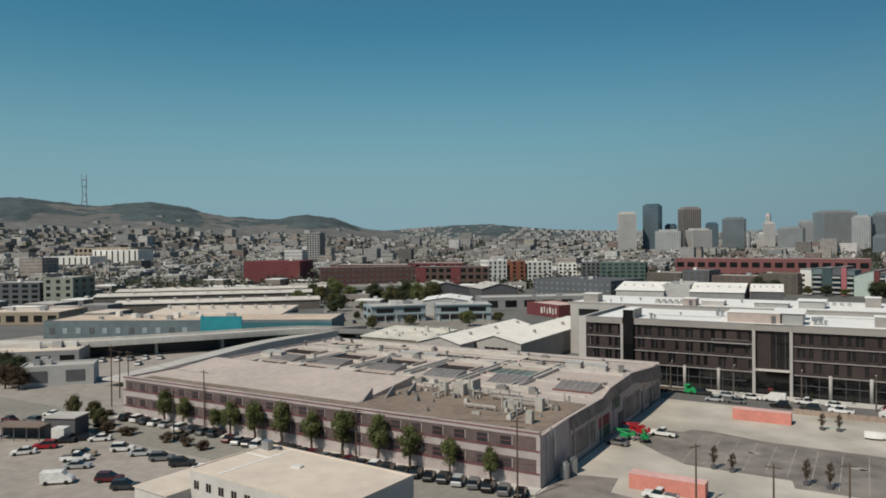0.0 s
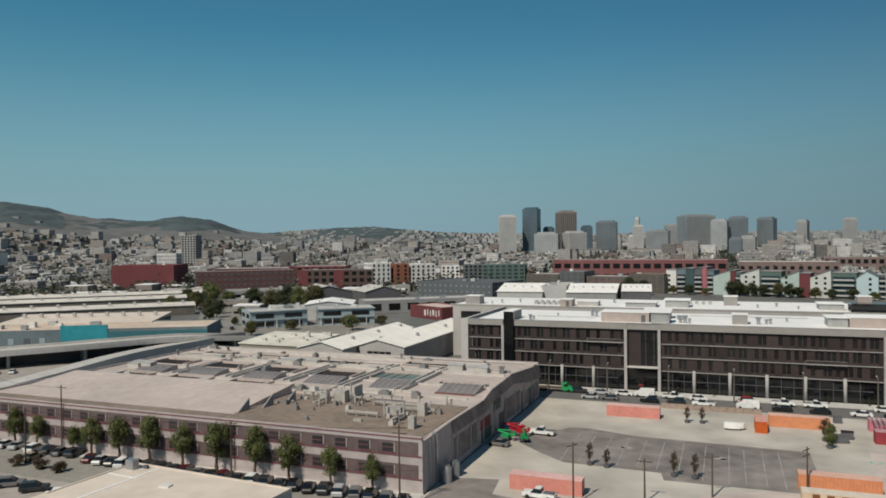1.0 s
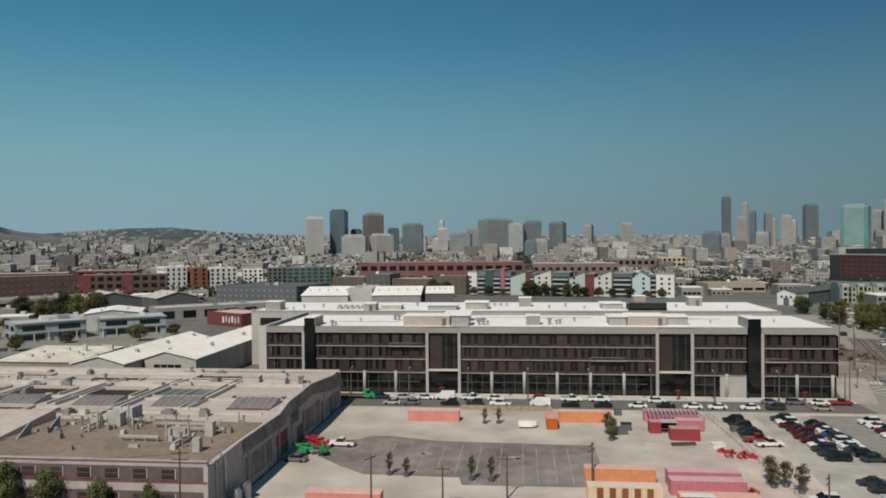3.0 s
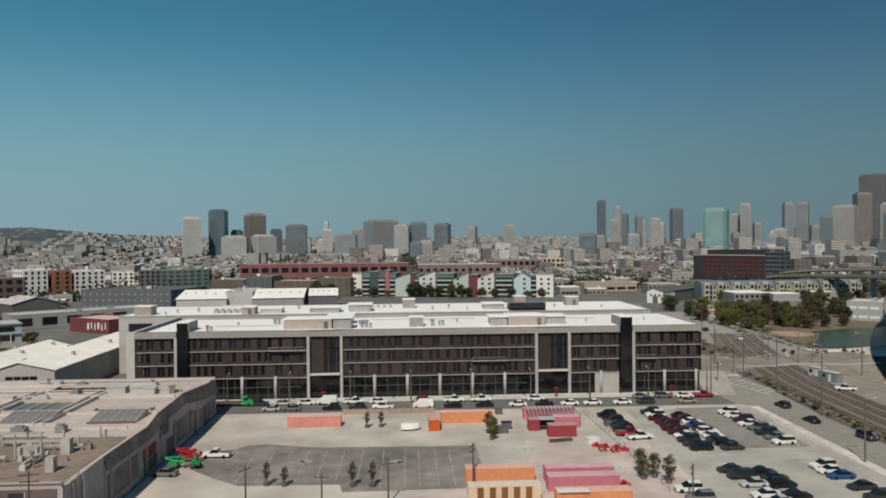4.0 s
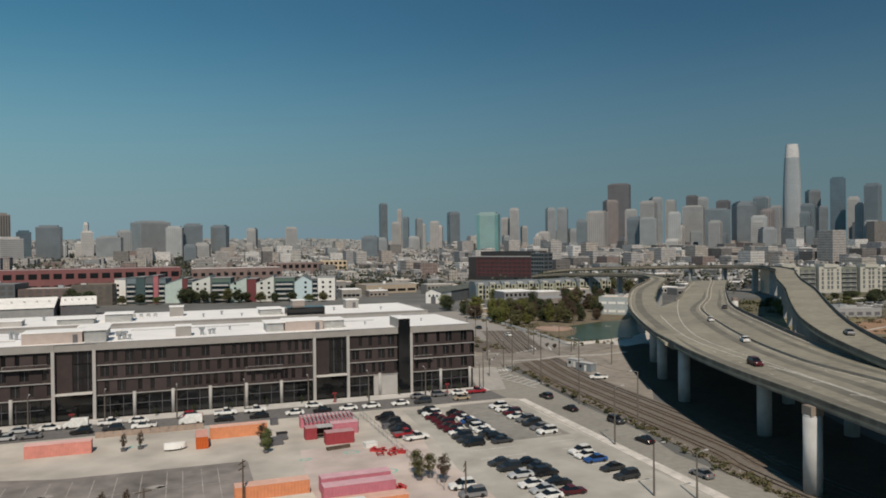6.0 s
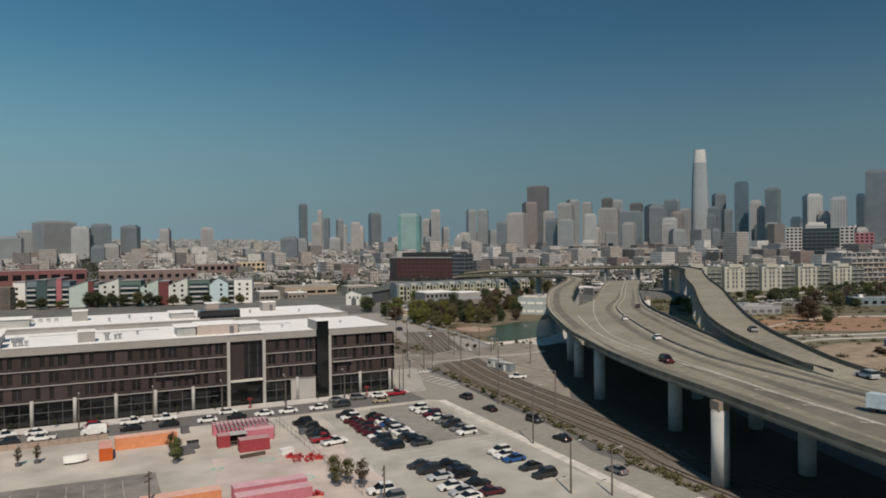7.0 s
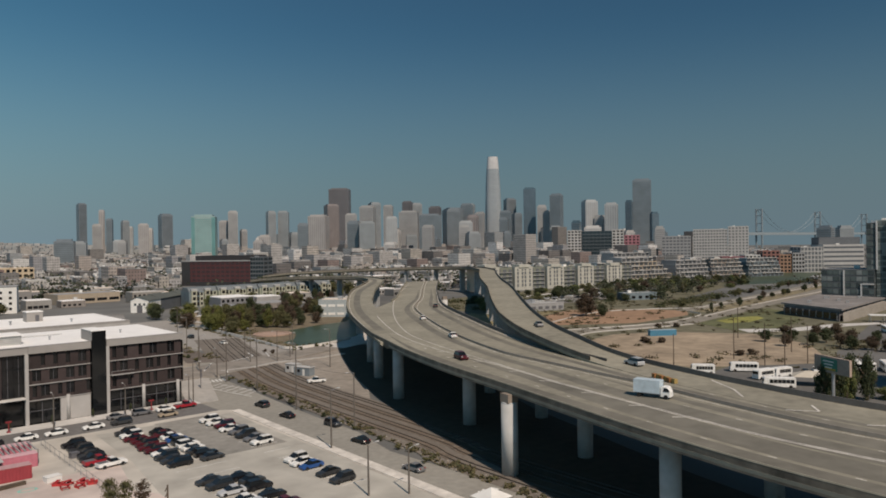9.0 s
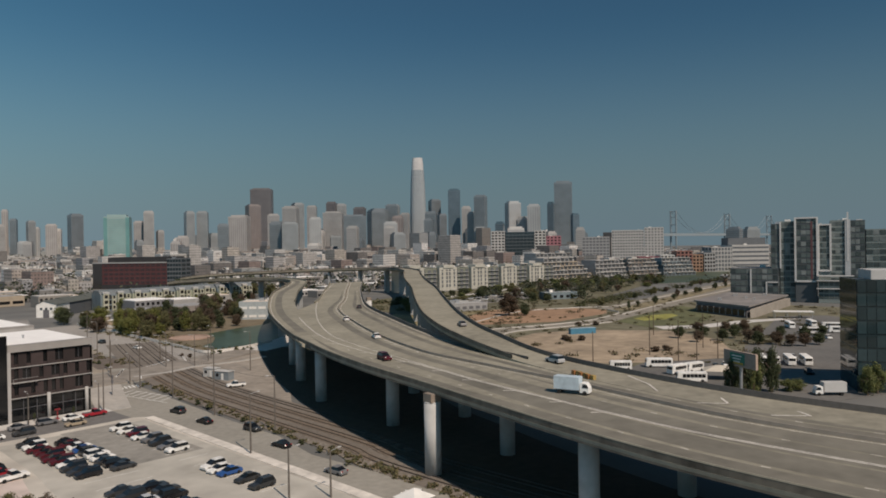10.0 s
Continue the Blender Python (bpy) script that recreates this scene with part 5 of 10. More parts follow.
# ---- containers ----
def container(x0, y0, length, along, colour, label, h=2.59, doors=False, group="painted containers"):
    """A shipping container with ribbed sides; x0, y0 its corner with the least x and y."""
    m = mat("container_" + colour[0], colour[1], 0.6, 0, 0.10, 1.2, 0.25)
    ob = thing("shipping_container", label, "container", group, at=pose(x0, y0, 0.03, 0, 0, 0))
    w, d = (length, 2.44) if along == "x" else (2.44, length)
    part("roof", Geo().box(0, 0, h - 0.12, w, d, h), mat("container_roof_" + colour[0], tuple(min(0.8, c * 0.75 + 0.26) for c in colour[1]), 0.7, 0, 0.1, 1.0, 0.2), ob)
    part("floor_frame", Geo().box(0, 0, 0, w, d, 0.18), m, ob)
    for (ax0, ay0, ax1, ay1) in ((0.12, 0.03, w - 0.12, 0.03), (0.12, d - 0.03, w - 0.12, d - 0.03), (0.03, 0.12, 0.03, d - 0.12), (w - 0.03, 0.12, w - 0.03, d - 0.12)):
        g = Geo()
        n = max(8, round(math.hypot(ax1 - ax0, ay1 - ay0) / 0.28))
        px, py = (0, 1) if ay0 == ay1 else (1, 0)
        pts = []
        for k in range(n + 1):
            t = k / n
            o = 0.03 if k % 2 else -0.02
            sgn = 1 if (ay0 > d / 2 or ax0 > w / 2) else -1
            pts.append((ax0 + (ax1 - ax0) * t - px * o * sgn, ay0 + (ay1 - ay0) * t - py * o * sgn))
        for k in range(n):
            (a, b), (c, e) = pts[k], pts[k + 1]
            g.add([(a, b, 0.18), (c, e, 0.18), (c, e, h - 0.12), (a, b, h - 0.12)], [(0, 1, 2, 3)])
        part("side", g, m, ob)
    for px, py in ((0.06, 0.06), (w - 0.06, 0.06), (0.06, d - 0.06), (w - 0.06, d - 0.06)):
        put("corner_post", unit(m), ob, px, py, 0.18, 0, 0.14, 0.14, h - 0.3)
    if doors:
        for k in range(doors):
            put("door", unit(mat("door_brown", (0.20, 0.08, 0.03), 0.7)), ob, w * (k + 1) / (doors + 1), -0.03, 0.2, 0, 1.0, 0.1, 2.1)
    return ob


SALMON, ORANGE, ROSE, CRIMSON, YELLOW = ("salmon", (0.62, 0.25, 0.205)), ("orange", (0.62, 0.25, 0.125)), ("rose", (0.50, 0.17, 0.215)), ("crimson", (0.30, 0.045, 0.055)), ("yellow", (0.60, 0.47, 0.33))
container(-28.5, 166.1, 12.19, "x", SALMON, "salmon-painted shipping container on the concrete yard")
container(-36.0, 109.0, 12.19, "x", SALMON, "salmon-painted shipping container near the warehouse")
container(3.9, 160.5, 6.06, "y", ("vermilion", (0.50, 0.10, 0.02)), "vermilion short shipping container end-on")
container(6.9, 167.4, 12.19, "x", ORANGE, "orange shipping container on the concrete yard")
container(9.3, 124.9, 12.19, "x", ORANGE, "orange shipping container beside the asphalt patch")
container(9.0, 115.6, 11.9, "x", YELLOW, "cream-roofed yellow container kiosk with brown doors", doors=5)
container(23.3, 124.2, 12.19, "x", ROSE, "rose-pink shipping container on the concrete yard")
container(22.9, 119.6, 12.19, "x", ROSE, "rose-pink shipping container on the concrete yard")
ob = container(22.8, 112.0, 12.19, "x", ORANGE, "orange shipping container with a white hatch")
part("hatch", Geo().box(0.2, -0.4, 2.6, 5.2, 1.2, 2.72), white_wall, ob, "white roof hatch")

container(29.6, 153.4, 6.06, "x", CRIMSON, "dark red short shipping container")
container(32.2, 160.9, 6.06, "x", ROSE, "rose-red shipping container beside the pergola")
container(26.8, 169.4, 12.19, "x", ROSE, "rose-red shipping container behind the pergola")
ob = container(26.2, 158.9, 2.44, "y", CRIMSON, "dark red container bar with an open front")
part("counter", Geo().box(2.5, 0.1, 0.9, 5.6, 0.7, 1.0).box(2.5, 0.1, 0, 2.6, 0.6, 0.9), dark_wood, ob)
# near-black back wall paints the shade inside the open bar
part("back_wall", Geo().box(2.5, 2.3, 0, 5.9, 2.4, 2.5), mat("bar_shade", (0.05, 0.02, 0.02), 0.8), ob, "bar back in a near-black shade colour")
part("bar_roof", Geo().box(2.45, -0.4, 2.5, 5.95, 2.5, 2.62), light_grey, ob)
perg = thing("pergola", "slatted steel pergola roof between red containers", "pergola", at=pose(26.8, 162.9, 0))
for k in range(13):
    put("slat", unit(mid_grey), perg, 0.5 + 0.93 * k, 3.85, 2.75, 0, 0.28, 7.8, 0.15)
for px in (0.2, 4.2, 8.2, 12.0):
    for py in (0.2, 7.4):
        put("post", unit(dark_grey), perg, px, py, 0.03, 0, 0.14, 0.14, 2.72)
tan_board = mat("tan_board", (0.35, 0.27, 0.22), 0.9, 0, 0.15, 1.0, 0.2)
ob = thing("yard_fence", "low tan board fence along the yard", "fence")
for k in range(12):
    put("fence_board", unit(tan_board), ob, -16 + 1.9 * k, 178.2, 0, 0, 1.8, 0.15, 1.3)
fence = thing("chain_fence", "grey metal fence between yard and car park", "fence")
for k in range(18):
    put("fence_post", unit(steel), fence, 42.2 + 0.06 * k, 176 - 3.4 * k, 0, 0, 0.08, 0.08, 1.8)
    if k < 17:
        put("fence_panel", unit(mat("mesh_grey", (0.22, 0.22, 0.22), 0.6, 0.4)), fence, 42.25 + 0.06 * k, 174.3 - 3.4 * k, 0.5, 0, 0.03, 3.3, 0.06)
        put("fence_panel", unit(mat("mesh_grey", (0.22, 0.22, 0.22), 0.6, 0.4)), fence, 42.25 + 0.06 * k, 174.3 - 3.4 * k, 1.6, 0, 0.03, 3.3, 0.06)
red_chair = mat("red_furniture", (0.45, 0.04, 0.04), 0.5)
for i, (x, y) in enumerate(((38.4, 142.4), (40.6, 141.6), (39.4, 144.6), (41.6, 143.8), (38.0, 145.6), (42.8, 142.2), (35.2, 122.6), (36.6, 121.8))):
    ob = thing("picnic_table", "red metal picnic table with benches", "table", "red picnic tables", at=pose(x, y, 0.02, 0, 0, 15 * i))
    part("tabletop", Geo().box(-0.75, -0.35, 0.72, 0.75, 0.35, 0.78), red_chair, ob)
    for s in (-0.75, 0.75):
        put("bench", unit(red_chair), ob, 0, s, 0.42, 0, 1.5, 0.3, 0.05)
        put("leg", unit(red_chair), ob, s * 0.8, 0, 0, 0, 0.08, 1.5, 0.42)
        put("leg", unit(red_chair), ob, s * 0.8, 0, 0.42, 0, 0.08, 0.3, 0.3)
for x, y, w, d, h, m, nm in ((38.0, 149.0, 2.6, 1.8, 0.9, white_wall, "white storage crate"), (20.0, 158.0, 2.4, 1.6, 1.5, dark_grey, "dark covered bin"), (21.5, 175.5, 1.6, 1.2, 1.5, dark_grey, "dark waste bin"), (45.0, 162.0, 1.6, 1.4, 1.0, dark_grey, "dark waste bin"), (31.5, 150.0, 5.0, 0.8, 0.5, dark_wood, "long dark timber bench")):
    g = Geo().box(-w / 2, -d / 2, 0, w / 2, d / 2, h).box(-w / 2 - 0.05, -d / 2 - 0.05, h, w / 2 + 0.05, d / 2 + 0.05, h + 0.08)
    single("crate", g, m, nm + " on the concrete yard", "crate", at=pose(x, y, 0.02, 0, 0, 10))
for x, y, r, c in ((33.5, 146.5, 1.6, (0.20, 0.50, 0.42)), (36.8, 132, 2.2, (0.20, 0.50, 0.42)), (24, 145, 1.2, (0.25, 0.48, 0.42)), (-8, 168, 1.4, (0.22, 0.45, 0.40))):
    g = Geo()
    n = 28
    for k in range(n):
        a = 2 * math.pi * k / n
        g.v += [(r * math.cos(a), r * 0.7 * math.sin(a), 0), ((r - 0.4) * math.cos(a), (r - 0.4) * 0.7 * math.sin(a), 0)]
    g.f = [(2 * k, 2 * ((k + 1) % n), 2 * ((k + 1) % n) + 1, 2 * k + 1) for k in range(n)]
    single("painted_ring", g, mat("mint_paint", c, 0.85, 0, 0.25, 1.5, 0.4), "faded mint ring painted on the concrete", "road marking", kind="structure", at=pose(x, y, 0.018))

# ---- trees ----
LEAF = {
    "green": island("leaves_green", [(0.165, 0.19, 0.075), (0.20, 0.22, 0.09), (0.14, 0.16, 0.065), (0.215, 0.23, 0.10)], leafy=0.4),
    "olive": island("leaves_olive", [(0.15, 0.15, 0.07), (0.12, 0.12, 0.06), (0.18, 0.165, 0.085)], leafy=0.4),
    "dark": island("leaves_dark", [(0.085, 0.10, 0.055), (0.10, 0.115, 0.06), (0.07, 0.085, 0.048)], leafy=0.4),
    "red": island("leaves_red", [(0.125, 0.09, 0.065), (0.10, 0.08, 0.055), (0.15, 0.11, 0.08)], leafy=0.4),
    "yellow": island("leaves_yellow", [(0.19, 0.20, 0.06), (0.15, 0.17, 0.055), (0.22, 0.21, 0.08)], leafy=0.4),
}


def crown_mesh(seed, kind, n=4600, lumps=34, leaf=0.044):
    """Leaves in uneven clumps within a unit crown, 1 wide and 1 high, its foot at z 0."""
    r = random.Random(seed)
    g = Geo()
    centres = []
    for i in range(lumps):
        a, h = r.uniform(0, 6.28), r.uniform(0.12, 0.86)
        q = r.uniform(0.05, 0.34) * math.sin(math.pi * min(1, h + 0.08)) ** 0.6
        centres.append((q * math.cos(a), q * math.sin(a), h, r.uniform(0.09, 0.2)))
    for i in range(n):
        cx, cy, cz, s = centres[i % lumps]
        v = Vector((r.gauss(0, 1), r.gauss(0, 1), r.gauss(0, 1))).normalized() * s * r.uniform(0.25, 1.3)
        p = Vector((cx, cy, cz)) + v
        u = Vector((r.gauss(0, 1), r.gauss(0, 1), r.gauss(0, 1))).normalized()
        w = u.cross(v.normalized())
        if w.length < 0.1:
            continue
        w = w.normalized() * leaf * r.uniform(0.35, 0.6)
        u = w.cross(v.normalized() + 0.6 * u).normalized() * leaf * r.uniform(0.35, 0.6)
        g.add([p - u - w, p + u - w * 0.6, p + u * 1.1 + w, p - u * 0.7 + w], [(0, 1, 2, 3)])
    return g.mesh("crown", LEAF[kind])


def trunk_mesh(seed):
    r = random.Random(seed)
    g = Geo()
    p, rad = Vector((0, 0, 0)), 0.035
    for k in range(4):
        q = p + Vector((r.uniform(-0.015, 0.015), r.uniform(-0.015, 0.015), 0.14))
        g.tube(p, q, rad, 6)
        p, rad = q, rad * 0.82
    for k in range(6):
        a = k * 1.05 + r.uniform(-0.3, 0.3)
        base = Vector((0, 0, 0.28 + 0.05 * k))
        tip = base + Vector((math.cos(a) * 0.2, math.sin(a) * 0.2, 0.2))
        g.tube(base, tip, 0.013, 5)
    return g.mesh("trunk", bark)


TRUNKS = [trunk_mesh(s) for s in range(3)]
CROWNS = {k: [crown_mesh(s, k, 3000 if k == "green" else 4200) for s in range(3)] for k in LEAF}
THIN = {k: crown_mesh(90 + i, k, 1300, 30, 0.05) for i, k in enumerate(("red", "olive"))}   # sparse crowns
TREE_N = [0]


def tree(x, y, h, w, kind, label, group="", stem=0.16, z=0.0):
    k = TREE_N[0]
    TREE_N[0] += 1
    ob = thing("tree", label, "tree", group, at=pose(x, y, z, 0, 0, (k * 67) % 360))
    put("trunk", TRUNKS[k % 3], ob, 0, 0, 0, 0, h, h, h)
    put("crown", CROWNS[kind][k % 3], ob, 0, 0, h * stem, 0, w * 1.25, w * 1.25, h * (1 - stem))
    return ob


for x, h, w in ((-141, 7.2, 3.6), (-134.5, 6.5, 3.4), (-124.5, 5.0, 3.4), (-119.5, 6.8, 4.2), (-112.5, 7.6, 4.8), (-105, 8.2, 4.6), (-97, 7.2, 4.0), (-89, 8.4, 5.0), (-80.5, 8.4, 4.8), (-73.5, 7.2, 4.4), (-65.2, 6.4, 3.6), (-57.2, 5.8, 3.0)):
    tree(x, 99.7, h * 1.14, w * 0.95, "green", "young green street tree with an oval crown by the warehouse", "street trees by the warehouse", stem=0.28)
shrub_mesh = {k: crown_mesh(50 + i, k, 1500, 9, 0.065) for i, k in enumerate(LEAF)}


def shrub(x, y, w, h, kind, label, group=""):
    ob = new("shrub", shrub_mesh[kind])
    ob.matrix_basis = pose(x, y, -0.1 * h, 0, 0, (x * 37 + y * 11) % 360) @ Matrix.Diagonal((w * 1.2, w * 1.2, h * 1.05, 1))
    return tagged(ob, label, "shrub", group)


for x, y, w, h in ((-150, 89.5, 4.5, 2.6), (-145.5, 89, 4, 3), (-141, 89.6, 5, 2.2), (-127.6, 89.8, 3.2, 2.6), (-122.4, 90.2, 3.4, 2.4), (-116.6, 90, 3.4, 2.2), (-158, 104, 5, 1.8), (-153, 104.5, 4, 1.6), (-161, 99, 4, 1.5)):
    shrub(x, y, w, h, "red", "dry brownish shrub at the car park edge", "dry shrubs")
for x, y, h in ((-163.5, 92, 6), (-156.5, 92.5, 5.6), (-151.5, 91, 4.6)):
    tree(x, y, h, 3.4, "olive", "sparse olive tree beside the car park", "olive trees")
tree(-165.5, 72, 8.5, 2.2, "dark", "slim dark cypress in the car park", stem=0.08)
for x, y, h, w in ((-217, 105, 7.6, 6), (-212, 106, 7, 5.5), (-233, 113, 8.4, 8), (-227, 114, 8, 7), (-222, 109, 7.8, 7)):
    tree(x, y, h, w, "red" if x > -218 else "dark", "dark broad tree beyond the car park", "dark trees")
pot = Geo().cyl(0, 0, 0, 0.6, 0.5, 12, 0.6).mesh("pot", dark_grey)
for x, y, h in ((-25.6, 126.4, 4.2), (-22.4, 125.9, 3.4), (-10.5, 124.6, 4.4), (-7.0, 124.5, 4.4), (-10.2, 165.0, 3.6), (-7.0, 165.4, 3.6), (17.0, 158.2, 4.6), (17.6, 155.4, 4.4), (17.2, 152.6, 3.2), (41.4, 128.0, 4.6), (43.2, 125.6, 4.4), (44.6, 122.4, 4.8), (41.0, 125.0, 3.6)):
    ob = thing("potted_tree", "small thin tree in a dark pot on the yard", "potted tree", "potted trees in the yard", at=pose(x, y, 0.02))
    put("pot", pot, ob, 0, 0, 0)
    put("trunk", TRUNKS[1], ob, 0, 0, 0.6, 0, h * 0.6, h * 0.6, h * 0.8)
    wide = 3.3 if x > 40 else 3.0 if x > 10 else 1.7
    put("crown", CROWNS["green"][1] if 10 < x < 20 and y < 157 else THIN["olive" if x > 40 and y > 124 else "red"], ob, 0, 0, 0.26 * h, 0, wide, wide, h * 0.78)
for k in range(15):
    ob = thing("potted_tree", "small clipped sapling on the pale pavement", "sapling", "pavement saplings", at=pose(-50 + 9 * k, 195.6, 0.15))
    put("trunk", TRUNKS[k % 3], ob, 0, 0, 0, 0, 1.5, 1.5, 1.8)
    put("crown", CROWNS["dark"][k % 3], ob, 0, 0, 0.5, 0, 0.9, 0.9, 1.6)
sculpt = mat("red_paint", (0.25, 0.03, 0.035), 0.6)
for x in (-23.5, 39.5, 71.5):
    g = Geo().box(-0.1, -0.1, 0, 0.1, 0.1, 2.2).box(-0.6, -0.25, 2.2, 0.6, 0.25, 2.5).box(-0.4, -0.4, 0, 0.4, 0.4, 0.2)
    single("street_kiosk", g, sculpt, "red T-shaped street post on the pavement", "post", "red street posts", at=pose(x, 193.6, 0.15))


ob = thing("boat", "small white boat hull upside down on the concrete yard", "boat", at=pose(-0.2, 162.2, 0.03, 0, 0, 4) @ Matrix.Diagonal((0.85, 1.3, 1.45, 1)))
g = Geo()
for i in range(9):
    t = i / 8
    q = 0.95 * math.sin(math.pi * min(1.0, 0.18 + 0.82 * t)) ** 0.6 * (1 if t < 0.9 else 0.5)
    g.v += [(-2.6 + 5.2 * t, -q, 0.25), (-2.6 + 5.2 * t, -q * 0.6, 0.85), (-2.6 + 5.2 * t, 0, 1.1), (-2.6 + 5.2 * t, q * 0.6, 0.85), (-2.6 + 5.2 * t, q, 0.25)]
for i in range(8):
    g.f += [(5 * i + k, 5 * i + 5 + k, 5 * i + 6 + k, 5 * i + 1 + k) for k in range(4)]
g.f += [(0, 1, 2, 3, 4), (44, 43, 42, 41, 40)]
part("hull", g, white_wall, ob, smooth=True)
for px in (-1.4, 1.4):
    put("trestle", unit(dark_wood), ob, px, 0, 0, 0, 0.15, 1.3, 0.4)
ob = thing("waste_bin", "dark wheeled waste container behind the orange container", "bin", at=pose(21.5, 161.5, 0.02))
part("body", Geo().prism([(-1.1, -0.7), (1.1, -0.7), (1.1, 0.7), (-1.1, 0.7)], 0.2, 1.5), dark_grey, ob)
part("lid", Geo().box(-1.2, -0.8, 1.5, 1.2, 0.8, 1.6), rubber, ob)


# ---- poles ----
def utility_pole(x, y, h, rz=0, arms=1):
    ob = thing("utility_pole", "dark wooden utility pole with crossarm", "pole", "utility poles", at=pose(x, y, 0, 0, 0, rz))
    part("pole", Geo().cyl(0, 0, 0, h, 0.17, 8, 0.11), dark_wood, ob)
    for k in range(arms):
        z = h - 0.6 - 0.9 * k
        put("crossarm", unit(dark_wood), ob, 0, 0.15, z, 0, 2.4, 0.12, 0.14)
    return ob


pole_brown = mat("pole_brown", (0.13, 0.115, 0.10), 0.8, 0, 0.15)


def street_lamp(x, y, h, rz=0, label="dark brown street lamp with a short arm"):
    ob = thing("street_lamp", label, "street lamp", "street lamps", at=pose(x, y, 0, 0, 0, rz))
    part("pole", Geo().cyl(0, 0, 0, h, 0.19, 8, 0.12), pole_brown, ob)
    arm = part("arm", Geo().tube((0, 0, h - 0.1), (1.7, 0, h + 0.25), 0.05), mid_grey, ob)
    put("lamp_head", unit(light_grey), arm, 1.9, 0, h + 0.15, 0, 0.7, 0.28, 0.16)
    return ob


for x, y, h, r, a in ((-129.1, 101.0, 13.3, 4, 1), (-49.4, 93.9, 13.4, 4, 2), (-127.8, 91.7, 10.7, 4, 1), (-163.4, 106.7, 14.6, 4, 2), (-168.4, 105.4, 15.9, 4, 2), (-175.7, 112.9, 13, 4, 1), (-24.4, 105, 10, 60, 1), (-86.5, 100.6, 9.5, 4, 1), (45.1, 112.9, 6.3, 60, 2), (10.5, 123.6, 7.5, 60, 2), (-4, 116, 7, 20, 1), (-14, 110, 7, 0, 1)):
    utility_pole(x, y, h, r, a)
for x, y, h, r in ((98.5, 141.5, 12.6, 180), (98.4, 167.1, 17, 180), (102.4, 196, 15.6, 180), (102.4, 216, 16.5, 180), (85.5, 131, 12, 0), (74.6, 102.9, 8.5, 0), (80.0, 98.9, 7.7, 0), (82.1, 192.5, 11, 0), (128.3, 256, 10, 180), (132.3, 238.8, 11, 180), (139.9, 215.9, 13, 180), (103.4, 225, 9, 90), (141, 245, 9, 0), (108, 250, 14, 180), (118, 285, 14, 180), (132, 330, 14, 180), (104, 240, 12, 0), (125, 245, 12, 90), (145, 250, 12, 90)):
    street_lamp(x, y, h, r)
for k in range(9):
    street_lamp(-48 + 16 * k, 190.2, 8, 90)
ob = thing("traffic_light", "dark traffic light post at the crossing", "traffic light", at=pose(92.5, 212, 0.1))
post = part("post", Geo().cyl(0, 0, 0, 5, 0.12, 8), dark_grey, ob)
for z in (3.4, 4.6):
    put("signal", unit(dark_grey), post, 0, -0.2, z, 0, 0.5, 0.35, 1.0)
for a, b in (((-49.4, 93.9, 12.8), (-127.8, 91.7, 10.2)), ((-129.1, 101, 12.8), (-163.4, 106.7, 13.6)), ((98.5, 141.5, 12.4), (98.4, 167.1, 12.6)), ((98.4, 167.1, 12.6), (102.4, 196, 12.6)), ((102.4, 196, 12.6), (102.4, 216, 12.6))):
    wires = Geo()
    a, b = Vector(a), Vector(b)
    across = Vector((b.y - a.y, a.x - b.x, 0)).normalized() * 0.025
    up = Vector((0, 0, 0.025))
    for k in range(11):
        t = k / 10
        p = a.lerp(b, t) - Vector((0, 0, 4 * t * (1 - t) * 0.9))
        wires.v += [tuple(q) for q in (p + across, p + up, p - across, p - up)]
    for k in range(10):
        wires.f += [(4 * k + c, 4 * k + (c + 1) % 4, 4 * k + 4 + (c + 1) % 4, 4 * k + 4 + c) for c in range(4)]
    single("overhead_wire", wires, rubber, "thin black overhead wire between two poles", "wire", "overhead wires")
# scrub and stones between avenue and rails
rng = random.Random(3)
for k in range(13):
    y = 112 + 8.6 * k + rng.uniform(-3.5, 3.5)
    x = float(np.interp(y, [100, 121, 138, 159, 224], [91, 93.5, 97, 98, 104.5]))
    shrub(x + rng.uniform(0.2, 1.6), y + rng.uniform(-1, 1), rng.uniform(1.0, 2.2), rng.uniform(0.6, 1.5), rng.choice(("olive", "dark", "yellow", "olive")), "low scrub beside the rails", "trackside scrub")
stones = Geo()
for k in range(130):
    y = rng.uniform(60, 150)
    x = float(np.interp(y, [60, 100, 121, 150], [91, 93.2, 95.5, 99])) + rng.uniform(0.3, 3.4)
    s = rng.uniform(0.06, 0.2)
    stones.box(-s, -s, 0, s, s * 0.8, s * 1.1, pose(x, y, 0.0, 0, 8, rng.uniform(0, 90)))
single("rubble", stones, mat("dull_stone", (0.33, 0.30, 0.26), 0.95), "dull rubble and litter along the verge", "rubble", kind="stuff")
